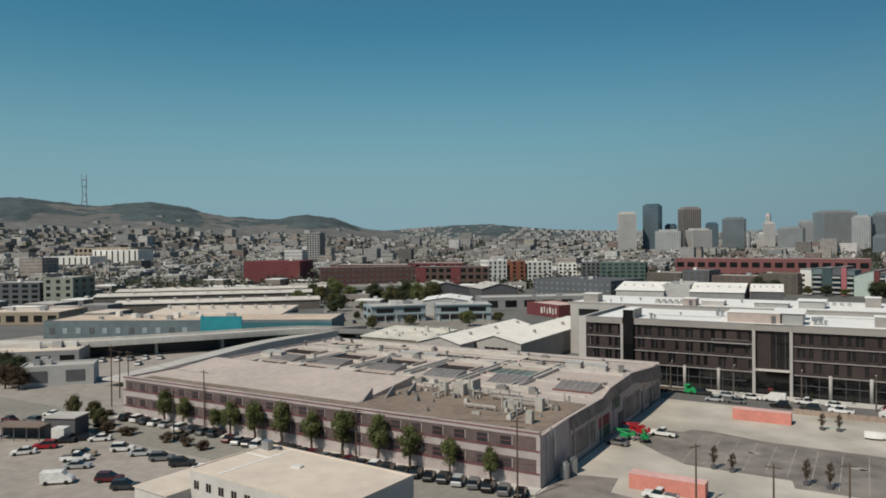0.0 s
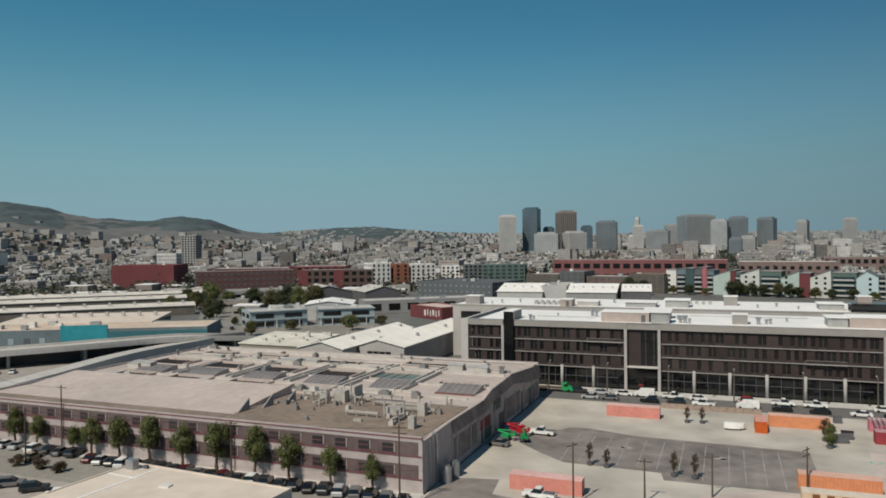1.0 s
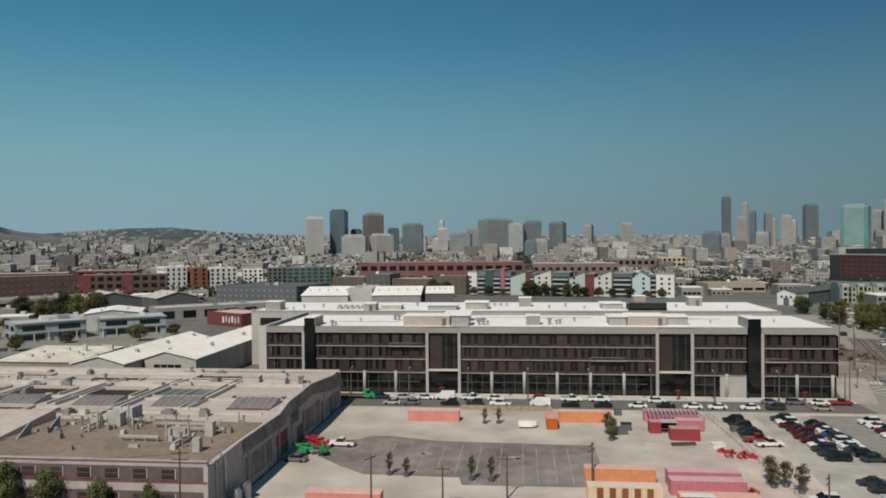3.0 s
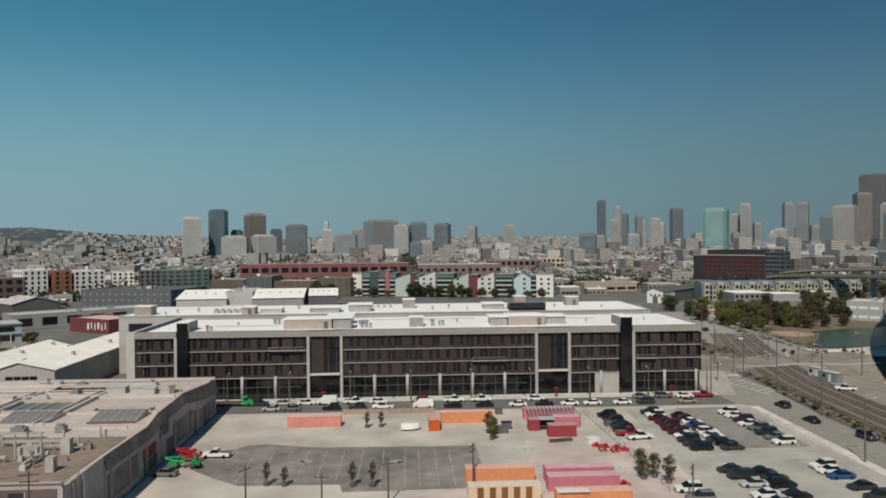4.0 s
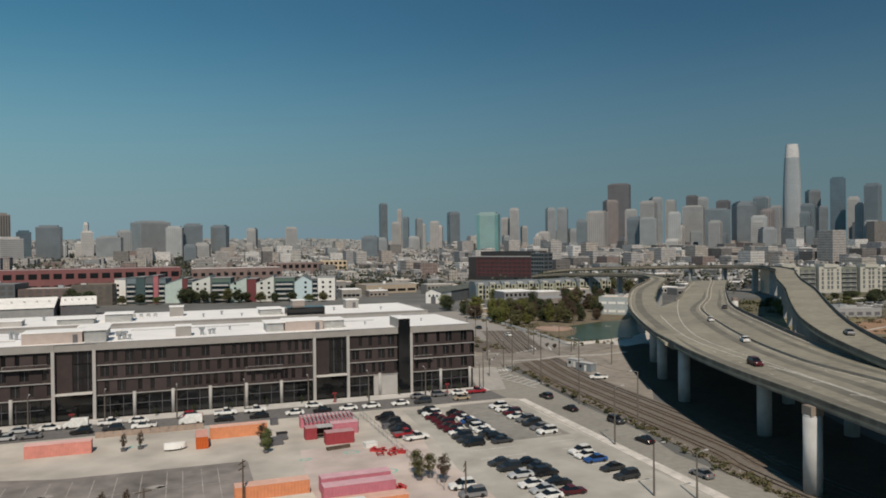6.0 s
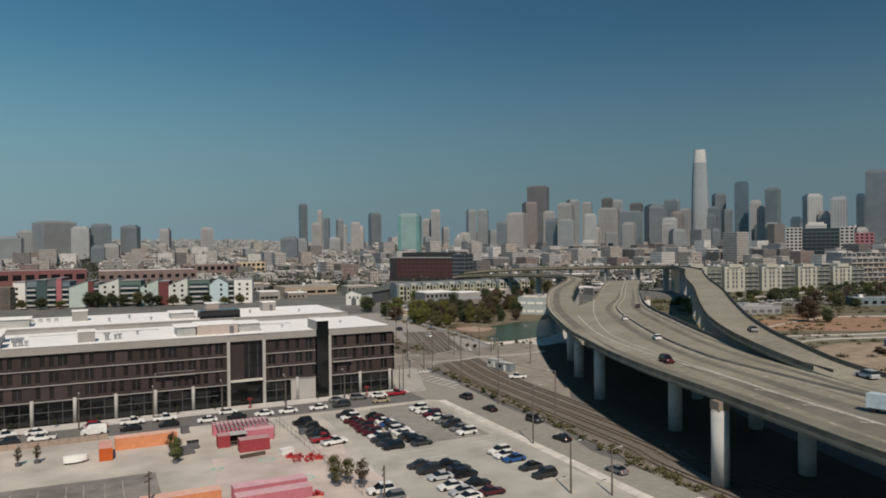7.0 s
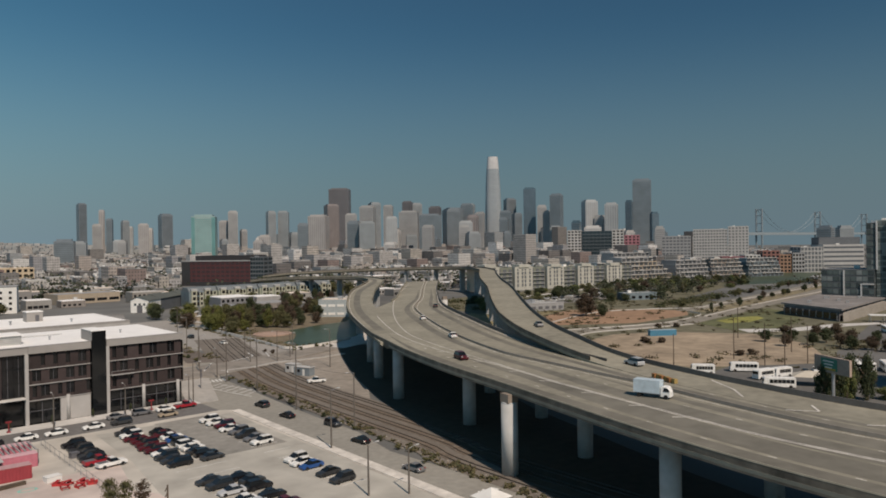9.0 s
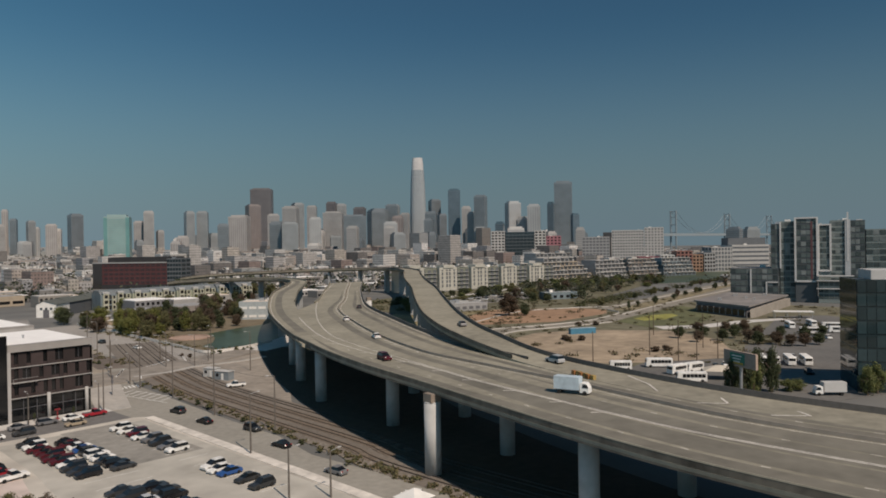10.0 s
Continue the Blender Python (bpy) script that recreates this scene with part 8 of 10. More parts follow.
single("round_terrace", g, mat("terrace_stone", (0.40, 0.28, 0.22), 0.9), "round stone terrace by the creek", "terrace", kind="structure", at=pose(171, 314, 0.05))
slab("wasteland", [(222, 128), (226, 152), (241, 178), (256, 193), (277, 196), (300, 184), (318, 152), (302, 122), (262, 99), (240, 114)], 0.03, sand, "bare sandy waste ground", "ground")
slab("wasteland", [(284, 240), (322, 214), (374, 215), (396, 228), (392, 252), (357, 284), (318, 272)], 0.035, soil, "bare reddish soil patch", "ground")
ob = thing("canopy", "long white flat canopy over parked vehicles", "canopy", at=pose(398, 131, 0, 0, 0, -62))
part("roof", Geo().box(0, 0, 3.2, 19, 5, 3.6), white_wall, ob)
for k in range(4):
    put("post", unit(steel), ob, 0.6 + 5.9 * k, 0.5, 0, 0, 0.2, 0.2, 3.2)
    put("post", unit(steel), ob, 0.6 + 5.9 * k, 4.5, 0, 0, 0.2, 0.2, 3.2)
slab("verge", [(340, 190), (322, 160), (352, 152), (384, 158), (420, 175), (440, 200), (372, 195)], 0.065, grass, "patch of rough green grass", "ground")
slab("flower_bed", [(356, 189), (350, 180), (362, 174), (384, 177), (392, 184), (376, 190)], 0.09, mat("bed_yellow", (0.26, 0.25, 0.07), 0.95, 0, 0.3, 0.8, 0.1), "yellow-green flower bed in the lawn", "flower bed")
slab("verge", [(215, 230), (262, 226), (284, 242), (318, 274), (357, 287), (380, 300), (330, 330), (270, 300)], 0.012, dry_grass, "dry grass between roads", "ground")
slab("street", [(236, 214), (277, 207), (308, 197), (335, 191), (366, 195), (444, 205), (610, 228), (800, 255), (800, 267), (640, 245), (480, 221), (400, 211), (366, 206), (336, 202), (310, 207), (280, 217), (240, 226)], 0.08, mat("dusty_road", (0.235, 0.215, 0.18), 0.95, 0, 0.18, 0.4, 0.04), "dusty grey road past the waste ground", "road")
slab("street", [(396, 224), (494, 237), (667, 259), (800, 276), (800, 286), (660, 269), (490, 247), (392, 233)], 0.095, mat("dusty_road", (0.235, 0.215, 0.18), 0.95), "dusty grey road beside a planted strip", "road")
slab("verge", [(398, 212), (480, 222), (640, 246), (800, 268), (800, 275), (667, 258), (494, 236), (396, 223)], 0.07, mat("planted_strip", (0.22, 0.185, 0.115), 0.95, 0, 0.3, 0.3, 0.08, 0.3), "dry planted strip between two roads", "ground")
for pts in ([(246, 239, 0), (266, 224, 0), (284, 217.5, 0), (310, 208, 0), (336, 203, 0), (366, 207, 0), (382, 211.8, 0), (392, 224, 0)], [(376, 204, 0), (380, 205.6, 0), (475, 218.6, 0), (602, 230, 0), (800, 254, 0)], [(284, 241, 0), (304, 250, 0), (357, 262, 0), (394, 248, 0), (419, 233.5, 0), (485, 240.5, 0), (685, 260.5, 0)], [(252, 193.5, 0), (257, 202, 0), (277, 206, 0), (308, 196.5, 0), (335, 190, 0)]):
    single("kerb", rail(spline(pts), -0.35, 0.7, 0.5), concrete, "pale raised concrete kerb beside the dusty road", "kerb", kind="structure")
slab("pavement", [(330, 165), (345, 150), (380, 140), (398, 128), (402, 120), (376, 132), (340, 142), (322, 156)], 0.075, pale_concrete, "pale path past the service building", "pavement")
slab("wasteland", [(170, 120), (196, 60), (480, 60), (480, 140), (470, 250), (360, 300), (255, 300), (180, 250)], 0.006, mat("scrub_soil", (0.145, 0.135, 0.09), 0.95, 0, 0.3, 0.2, 0.04), "dusty scrub and soil between the roads", "ground")
slab("yard", [(196, 60), (212, 118), (232, 120), (262, 98), (292, 108), (330, 92), (350, 60), (240, 40)], 0.025, mat("bus_yard", (0.135, 0.132, 0.125), 0.95, 0, 0.15, 0.5, 0.05), "dark asphalt bus yard", "yard")


def bus(x, y, rz, n, label="white shuttle bus in the bus yard"):
    ob = thing("bus", label, "bus", "buses in the yard", at=pose(x, y, 0.03, 0, 0, rz))
    shell = part("body", hull([(-n / 2, 0.4), (-n / 2, 2.8), (-n / 2 + 0.15, 2.95), (n / 2 - 0.5, 2.95), (n / 2 - 0.2, 2.7), (n / 2, 1.5), (n / 2, 0.4)], 1.2, 0.03), mat("paint_white", (0.72, 0.72, 0.71), 0.3), ob)
    put("windscreen", unit(car_glass), shell, 0, n / 2 - 0.1, 1.4, 0, 2.0, 0.16, 1.1)
    for s in (-1.2, 1.2):
        for k in range(6):
            put("window", unit(car_glass), shell, s * 0.985, -n / 2 + 1.0 + k * (n - 2.0) / 6, 1.45, 0, 0.1, (n - 2.0) / 6 - 0.12, 1.0)
        for a in (-n / 3, n / 3):
            put("wheel", wheel_mesh, ob, s * 0.9, a, 0.46, 0, 1.4, 1.4, 1.4)
    return ob


for x, y, r, n in ((252.6, 88.6, 118, 9), (214.5, 119.5, 37, 7), (226.6, 112.2, 37, 8.5), (219, 102.5, 75, 7), (225.5, 100, 70, 6.5), (209, 93.6, 35, 8.5), (255, 85.5, 118, 9), (257.2, 81.2, 118, 9), (260, 77, 118, 9), (360, 112, 120, 10), (372, 106, 120, 10)):
    bus(x, y, r, n)
for x, y, k, c in ((233, 96, "suv", "black"), (241, 96, "sedan", "white"), (230, 82, "sedan", "yellow"), (233, 80, "suv", "black"), (242, 71, "suv", "black"), (262, 82, "sedan", "white"), (270, 84, "sedan", "silver"), (340, 100, "sedan", "white"), (346, 98, "sedan", "dark"), (352, 96, "sedan", "white"), (338, 92, "suv", "grey"), (330, 88, "sedan", "white")):
    car(k, c, x, y, 120, "in the bus yard", 0.03)
container(281.5, 180.4, 12.19, "x", ("blue", (0.06, 0.20, 0.30)), "blue shipping container on the sandy waste ground", group="").matrix_basis = pose(281.5, 180.4, 0.03, 0, 0, -33)
board = ob = thing("billboard", "large billboard with a green panel on a steel post", "billboard", at=pose(196, 75, 0, 0, 0, -120))
part("post", Geo().cyl(0, 0.6, 0, 12, 0.5, 10), steel, ob)
face = part("board", Geo().box(-7.5, 0, 9.5, 7.5, 0.8, 14.2), mat("board_tan", (0.42, 0.32, 0.26), 0.8), ob)
part("sign_panel", Geo().box(-4.5, -0.08, 10.2, 2.5, 0, 13.6), mat("sign_green", (0.05, 0.22, 0.16), 0.6), face, "green sign panel with bars of writing")
for k in range(3):
    put("writing_bar", unit(white_wall), face, -1.2, -0.1, 12.6 - 0.9 * k, 0, 4.6 - 0.8 * k, 0.05, 0.35)
put("stripe", unit(mat("sign_yellow", (0.55, 0.36, 0.04), 0.6)), face, -1, -0.1, 10.3, 0, 5.5, 0.05, 0.5)
board.scale = (0.8, 0.8, 0.85)
box_truck(213.4, 58.4, 40, 0.03, light_grey, "grey box trailer truck by the glass office")
ob = thing("road_barriers", "orange and yellow crash barriers at the ramp gore", "barrier", at=pose(126.3, 79, ZD + 0.1, 0, 0, 65))
for k in range(6):
    put("barrel", unit(mat("barrier_orange", (0.33, 0.15, 0.055), 0.7, 0, 0.3) if k % 2 else mat("barrier_tan", (0.40, 0.28, 0.10), 0.7, 0, 0.3)), ob, 1.2 * k - 3, 0.3 * (k % 2), 0, 0, 1.0, 0.7, 0.8)
# park trees, street trees on the right, trees along the creek
rng = random.Random(8)
for k in range(60):
    t = rng.random()
    x, y = 146 + 114 * t + rng.uniform(-12, 12), 356 + 68 * t + rng.uniform(-38, 20)
    if y < np.interp(x, [184, 206, 228, 250, 280], [325, 334, 339, 365, 430]) + 2 or math.hypot(x - 168, y - 312) < 13 or x < 154:
        x, y = 160 + 70 * t, 352 + 60 * t + 0.4 * k
    tree(x, y, rng.uniform(5, 12.5), rng.uniform(5, 9), rng.choice(("dark", "red", "red", "red", "red", "olive", "dark") if x > 186 else ("green", "yellow", "olive", "dark", "red")), "broad park tree near the creek", "park trees", stem=0.08)
for x, y, w, c in ((158, 428, 8, "dark"), (164, 414, 7, "olive"), (157, 396, 6, "dark"), (168, 404, 9, "yellow"), (181, 398, 8, "yellow"), (176, 388, 6, "olive"), (160, 440, 8, "green"), (201, 338, 5, "dark"), (212, 341, 5, "red"), (190, 334, 6, "olive")):
    tree(x, y, w + 1.5, w, c, "broad park tree near the creek", "park trees", stem=0.08)
for x, y, h, w in ((322, 612, 15, 15), (331, 606, 13, 12), (288, 556, 14, 13), (297, 552, 12, 11), (340, 590, 11, 12), (312, 520, 12, 12), (330, 512, 13, 12), (345, 505, 11, 11)):
    tree(x, y, h, w, rng.choice(("dark", "olive")), "dark tree beside the ramp end", "trees at the ramps", stem=0.06)
for x, y, w, d in ((176, 436, 9, 4), (172, 404, 14, 5), (192, 398, 6, 4), (190, 384, 5, 5), (208, 452, 8, 4)):
    ob = thing("kiosk", "small white-roofed hut among the park trees", "hut", "park huts", at=pose(x, y, 0.04, 0, 0, -38))
    part("wall", Geo().box(0, 0, 0, w, d, 2.4), tan_wall, ob)
    part("roof", Geo().box(-0.4, -0.4, 2.4, w + 0.4, d + 0.4, 2.65), white_wall, ob)
for pts in ([(158.6, 384, 0), (163, 366, 0), (166, 353, 0)], [(166, 398, 0), (170, 384, 0), (171, 366, 0)]):
    single("garden_wall", rail(spline(pts), -0.4, 0.8, 1.1), pale_concrete, "low pale wall of the park terraces", "wall", kind="structure")
for k in range(11):
    tree(212 + 11.5 * k + rng.uniform(-3, 3), 482 + 0.5 * k + rng.uniform(-4, 4), rng.uniform(6, 10), rng.uniform(5, 8), rng.choice(("yellow", "green", "olive", "dark")), "garden tree before the townhouses", "park trees")
slab("verge", [(300, 300), (420, 262), (690, 336), (690, 420), (440, 424), (330, 400)], 0.018, mat("scrub_ground", (0.135, 0.125, 0.08), 0.95, 0, 0.3, 0.3, 0.05), "weedy ground with lots among trees", "ground")
slab("yard", [(330, 116), (362, 122), (409, 132), (426, 114), (400, 60), (345, 64), (310, 92)], 0.03, mat("bus_yard", (0.135, 0.132, 0.125), 0.95), "dark asphalt lot with parked vans", "yard")
slab("yard", [(330, 330), (420, 314), (560, 344), (600, 366), (440, 362), (340, 352)], 0.034, mat("far_lot", (0.20, 0.19, 0.175), 0.95, 0, 0.2, 0.3, 0.05), "grey parking lot among trees", "yard")
slab("street", [(380, 372), (462, 382), (520, 393), (617, 397), (690, 394), (690, 399), (617, 402.5), (520, 398.5), (462, 388), (380, 378)], 0.05, pale_concrete, "pale promenade along the creek", "road")
for k in range(72):
    x, y = rng.uniform(310, 700), rng.uniform(290, 372)
    if y < 268 + 0.2 * (x - 420) or (abs(y - 340) < 14 and rng.random() < 0.5):
        y = 369 - rng.random() * 10
    tree(x, y, rng.uniform(4, 9), rng.uniform(5, 10), rng.choice(("dark", "dark", "olive", "green", "red")), "dark tree among lots by the creek", "creek trees", stem=0.05)
building(330, 298, 28, 9, 4.2, -20, mid_grey, light_grey, "low grey shed among the trees", 1, 6, 0, pane=dark_grey, fill=(0.6, 0.4), units=2)
building(334, 312, 24, 9, 4.4, -20, light_grey, mid_grey, "low pale shed among the trees", 1, 5, 0, pane=dark_grey, fill=(0.6, 0.4), units=1)
building(437, 300, 26, 10, 4.6, -28, blue_grey, grey_roof, "low blue-grey shed among the trees", 1, 5, 0, fill=(0.5, 0.4), units=1)
tree(333, 254, 13, 11, "red", "tall brown-leaved tree above the bare soil", "creek trees", stem=0.1)
tree(338, 247, 7, 6, "dark", "dark tree among lots by the creek", "creek trees", stem=0.05)
for k in range(26):
    tree(400 + 11.5 * k + rng.uniform(-4, 4), float(np.interp(400 + 11.5 * k, [380, 462, 520, 617, 690], [384, 392, 403, 407, 404])) + rng.uniform(-2, 3), rng.uniform(4, 7), rng.uniform(5, 8), rng.choice(("dark", "green", "olive", "dark")), "green tree along the creek promenade", "promenade trees", stem=0.05)
far_body = {c: (hull(BODIES["suv"][0], 0.95, 0.06).mesh("body", mat("paint_" + c, *PAINTS[c])), hull(BODIES["suv"][1], 0.9, 0.2).mesh("glazing", car_glass)) for c in ("white", "dark", "silver", "black")}
for k, (x, y) in enumerate(((-205, 250), (-214, 262), (-221, 264), (-229, 285), (-234, 279), (-240, 290), (-246, 287), (-252, 304), (-262, 312), (-273, 318), (-284, 334), (-298, 346), (-318, 368), (-333, 381))):
    c = ("dark", "white", "black", "dark", "silver", "black", "white")[k % 7]
    ob = thing("car", c + " car along the street behind the halls", "car", "cars behind the halls", at=pose(x, y, 0.02, 0, 0, 45))
    part("body", far_body[c][0], None, ob)
    part("glazing", far_body[c][1], None, ob)
for x, y, h, w, c in ((-272, 398, 15, 13, "dark"), (-302, 357, 9, 11, "olive"), (-262, 389, 9, 10, "dark"), (-358, 404, 11, 13, "dark"), (-345, 392, 9, 9, "green"), (-200, 293, 5, 6.5, "olive"), (-180, 312, 5.5, 6, "olive"), (-165, 322, 5.5, 6.5, "olive"), (-240, 302, 4.5, 4, "dark"), (-255, 330, 6, 5, "dark"), (-266, 342, 6, 6, "green")):
    tree(x, y, h, w, c, "street tree by the halls and studios", "street trees among buildings", stem=0.1)
for k in range(44):
    x, y = 345 + 5.2 * (k % 22) * 1.9, 332 + 0.7 * (k % 22) + 14 * (k // 22)
    if rng.random() < 0.2:
        continue
    c = rng.choice(("white", "dark", "silver", "black", "white"))
    ob = thing("car", c + " car in the lot by the creek", "car", "cars in the creek lot", at=pose(x, y, 0.04, 0, 0, 8))
    part("body", far_body[c][0], None, ob)
    part("glazing", far_body[c][1], None, ob)
for k in range(36):
    t = (k // 2) / 17 + rng.uniform(-0.02, 0.02)
    if rng.random() < 0.2:
        continue
    tree(404 + 330 * t, 216 + 47 * t + (k % 2) * 24 + rng.uniform(-3, 3), 3.2 + rng.random() * 3.0, rng.uniform(2.4, 4.6), rng.choice(("olive", "dark", "dark", "red")), "small street tree along the dusty road", "street trees on the right")
for x, y in ((297, 137), (306, 130), (299.5, 119.5), (310, 118.5), (302, 110.5), (296, 104.5), (300, 99), (299, 93), (302, 89), (309, 86), (318, 138), (324, 128), (330, 122), (318, 112), (322, 104), (326, 96), (336, 92), (290, 126)):
    tree(x, y, 4.7 + rng.random() * 1.2, 4.8, rng.choice(("red", "dark", "dark")), "dusky brown-green tree along the bus yard", "yard trees")
for x, y, h in ((198, 77.5, 10), (200.5, 75.4, 11), (204.5, 73.5, 12.5), (208, 71, 12), (202, 73.5, 9), (219, 50.5, 8), (223, 49, 8), (212, 68, 3.5), (206.5, 75, 11), (214.5, 66.5, 3.2)):
    tree(x, y, h, 4.4, "dark" if h > 9 else "green", "tall bushy tree beside the bus yard", "yard trees", stem=0.04)
for x, y in ((262, 170), (268, 166), (266, 173), (256, 128), (262, 126), (312, 196), (320, 190)):
    shrub(x, y, 5, 2.4, "red", "low brown bush on the sandy ground", "waste ground bushes")
for x, y, h, w in ((-236, 372, 18, 15), (-250, 378, 16, 13), (-262, 366, 14, 12), (-170, 300, 8, 8), (-205, 268, 7, 7), (-300, 400, 13, 13), (-312, 388, 12, 12), (-324, 372, 12, 11), (-332, 358, 10, 10), (-290, 352, 9, 8), (-276, 332, 9, 8), (-268, 316, 8, 7), (-350, 420, 12, 12), (-366, 440, 12, 12), (-380, 452, 13, 12), (-230, 440, 12, 12), (-222, 452, 11, 11), (-100, 204, 4, 4), (-96, 206, 4, 5), (-100, 540, 9, 9), (2, 570, 11, 9), (6, 566, 12, 9), (10, 568, 9, 8), (16, 563, 10, 10), (24, 562, 9, 9), (33, 558, 11, 10), (40, 556, 10, 9), (46, 558, 8, 8), (-60, 560, 12, 12), (-72, 572, 13, 12), (-84, 556, 10, 10), (-40, 575, 7, 8), (-28, 571, 8, 9), (-16, 568, 6, 8), (56, 551, 8, 9), (66, 548, 7, 8), (78, 546, 8, 9), (90, 542, 6, 8), (100, 540, 7, 8), (-110, 572, 8, 9), (-122, 575, 9, 9), (-136, 582, 8, 9), (-150, 586, 9, 9)):
    tree(x, y, h, w, rng.choice(("dark", "green", "olive", "dark")), "full-grown street tree among buildings", "street trees among buildings")
for x, y, h in ((228, 100, 13), (241, 112, 14), (255, 104, 13), (276, 118, 13), (248, 126, 14), (300, 150, 13), (212, 128, 12)):
    utility_pole(x, y, h, 30, 1)

# the crossing, the road beyond it with its pale wall, waste strips beside the far rails
slab("level_crossing", [(86, 226), (106, 228), (128, 236), (168, 250), (164, 262), (122, 252), (88, 246)], 0.27, mat("crossing_grey", (0.25, 0.225, 0.195), 0.95, 0, 0.24, 0.3, 0.08), "worn grey level crossing over the rails", "road", 0.3)
slab("street", [(124, 254), (149.5, 262), (153.4, 300), (156.6, 340), (160, 400), (161, 420), (136, 420), (126, 320)], 0.026, mat("pale_road", (0.31, 0.29, 0.265), 0.95, 0, 0.12, 0.5, 0.05), "pale grey road running away from the crossing", "road")
slab("wasteland", [(84, 248), (110, 254), (126, 300), (128, 420), (96, 420), (84, 300)], 0.036, mat("dusty_soil", (0.30, 0.26, 0.21), 0.95, 0, 0.22, 0.5, 0.05), "dusty strip beside the rails", "ground")
slab("pavement", [(109, 234.2), (120.6, 233.2), (131.7, 236.6), (148.8, 234), (160, 236.2), (160, 238), (148.8, 236), (131.7, 238.8), (120.6, 235.2), (109.4, 236)], 0.30, concrete, "pale concrete kerb strip beside the crossing", "pavement", 0.3)
slab("verge", [(110, 270), (108, 260), (118.5, 254.4), (122.2, 265), (123.2, 300), (118, 300)], 0.045, mat("rail_waste", (0.15, 0.125, 0.105), 0.95, 0, 0.2, 0.4, 0.08), "dark gravel triangle between rails and road", "ground")
wl2 = spline([(162, 420, 0), (160.5, 400, 0), (157.2, 340, 0), (153.9, 296, 0), (151, 271, 0), (152.6, 265, 0), (159, 263.4, 0), (171, 265.4, 0), (186, 271.4, 0)])
single("low_wall", rail(wl2, -0.3, 0.6, 1.0), pale_concrete, "low pale concrete wall along the creek road", "wall", kind="structure", at=None)
for x, y, k, c in ((138, 330, "suv", "dark"), (134, 372, "sedan", "black"), (140, 300, "sedan", "white"), (132, 398, "suv", "grey")):
    car(k, c, x, y, 2, "on the road by the creek", 0.02)
for k in range(16):
    shrub(rng.uniform(140, 172), rng.uniform(256, 268), rng.uniform(1.2, 2.6), rng.uniform(0.8, 1.8), ("olive", "dark", "yellow", "red")[k % 4], "tuft of scrub by the creek crossing", "trackside scrub")
for x, y, n in ((342, 98, 9), (352, 90, 7), (366, 96, 8), (380, 84, 9), (372, 78, 6), (392, 80, 8)):
    bus(x, y, 25, n, "white bus parked on the dark lot")
for k in range(12):
    t = k / 11
    shrub(112 + 14 * t, 262 + 120 * t, 2.4, 1.5, ("olive", "dark", "red")[k % 3], "dusty bush beside the far rails", "trackside scrub")

# shade canopy in the bus yard
ob = thing("shade_canopy", "beige fabric shade canopy on four posts", "canopy", at=pose(218.5, 88.5, 0.03, 0, 0, -65))
tent = mat("canopy_fabric", (0.55, 0.50, 0.42), 0.9, 0, 0.08, 0.8, 0.2)
g = Geo()
g.add([(-5, -3.5, 2.7), (5, -3.5, 2.7), (5, 3.5, 2.7), (-5, 3.5, 2.7), (-1.5, 0, 4.1), (1.5, 0, 4.1)], [(0, 1, 5, 4), (1, 2, 5), (2, 3, 4, 5), (3, 0, 4), (3, 2, 1, 0)])
part("fabric_roof", g, tent, ob)
for sx in (-4.8, 4.8):
    for sy in (-3.3, 3.3):
        put("post", unit(light_grey), ob, sx, sy, 0, 0, 0.14, 0.14, 2.75)

# ---- towers of the skyline ----
# stone and glass tones cooled and greyed to hold distance haze
TW = {
    "white": ((0.50, 0.49, 0.475), (0.27, 0.275, 0.28), 0), "navy": ((0.075, 0.12, 0.15), (0.05, 0.08, 0.10), 1), "brown": ((0.27, 0.245, 0.23), (0.10, 0.095, 0.09), 2),
    "slate": ((0.175, 0.20, 0.22), (0.125, 0.15, 0.165), 1), "grey": ((0.275, 0.295, 0.305), (0.19, 0.205, 0.215), 0), "pale": ((0.375, 0.39, 0.395), (0.27, 0.28, 0.285), 2),
    "tan": ((0.335, 0.333, 0.328), (0.23, 0.23, 0.23), 0), "peach": ((0.37, 0.355, 0.345), (0.25, 0.24, 0.235), 2), "mint": ((0.26, 0.36, 0.355), (0.07, 0.17, 0.16), 3),
    "rose": ((0.26, 0.232, 0.228), (0.16, 0.145, 0.142), 2), "umber": ((0.15, 0.145, 0.152), (0.11, 0.108, 0.115), 2),
}
TOWER_WALL = {k: mat("tower_" + k, v[0], 0.25 if k in ("navy", "slate", "mint", "grey") else 0.75, 0, 0.08, 0.05, 0.01, 0, 0, 0.9 if k in ("navy", "slate") else 0.35) for k, v in TW.items()}
# coated glass that mirrors the sky
COATED = {"navy": (0.15, 0.19, 0.22), "slate": (0.21, 0.235, 0.25), "grey": (0.27, 0.285, 0.29), "mint": (0.18, 0.36, 0.345)}
TOWER_PANE = {k: mat("tower_panes_" + k, COATED.get(k, tuple(1.15 * q for q in v[1])), 0.3, 0.45 if k in COATED else 0.3, 0.12, 0.05, 0.01) for k, v in TW.items()}
TOWER_N = [0]


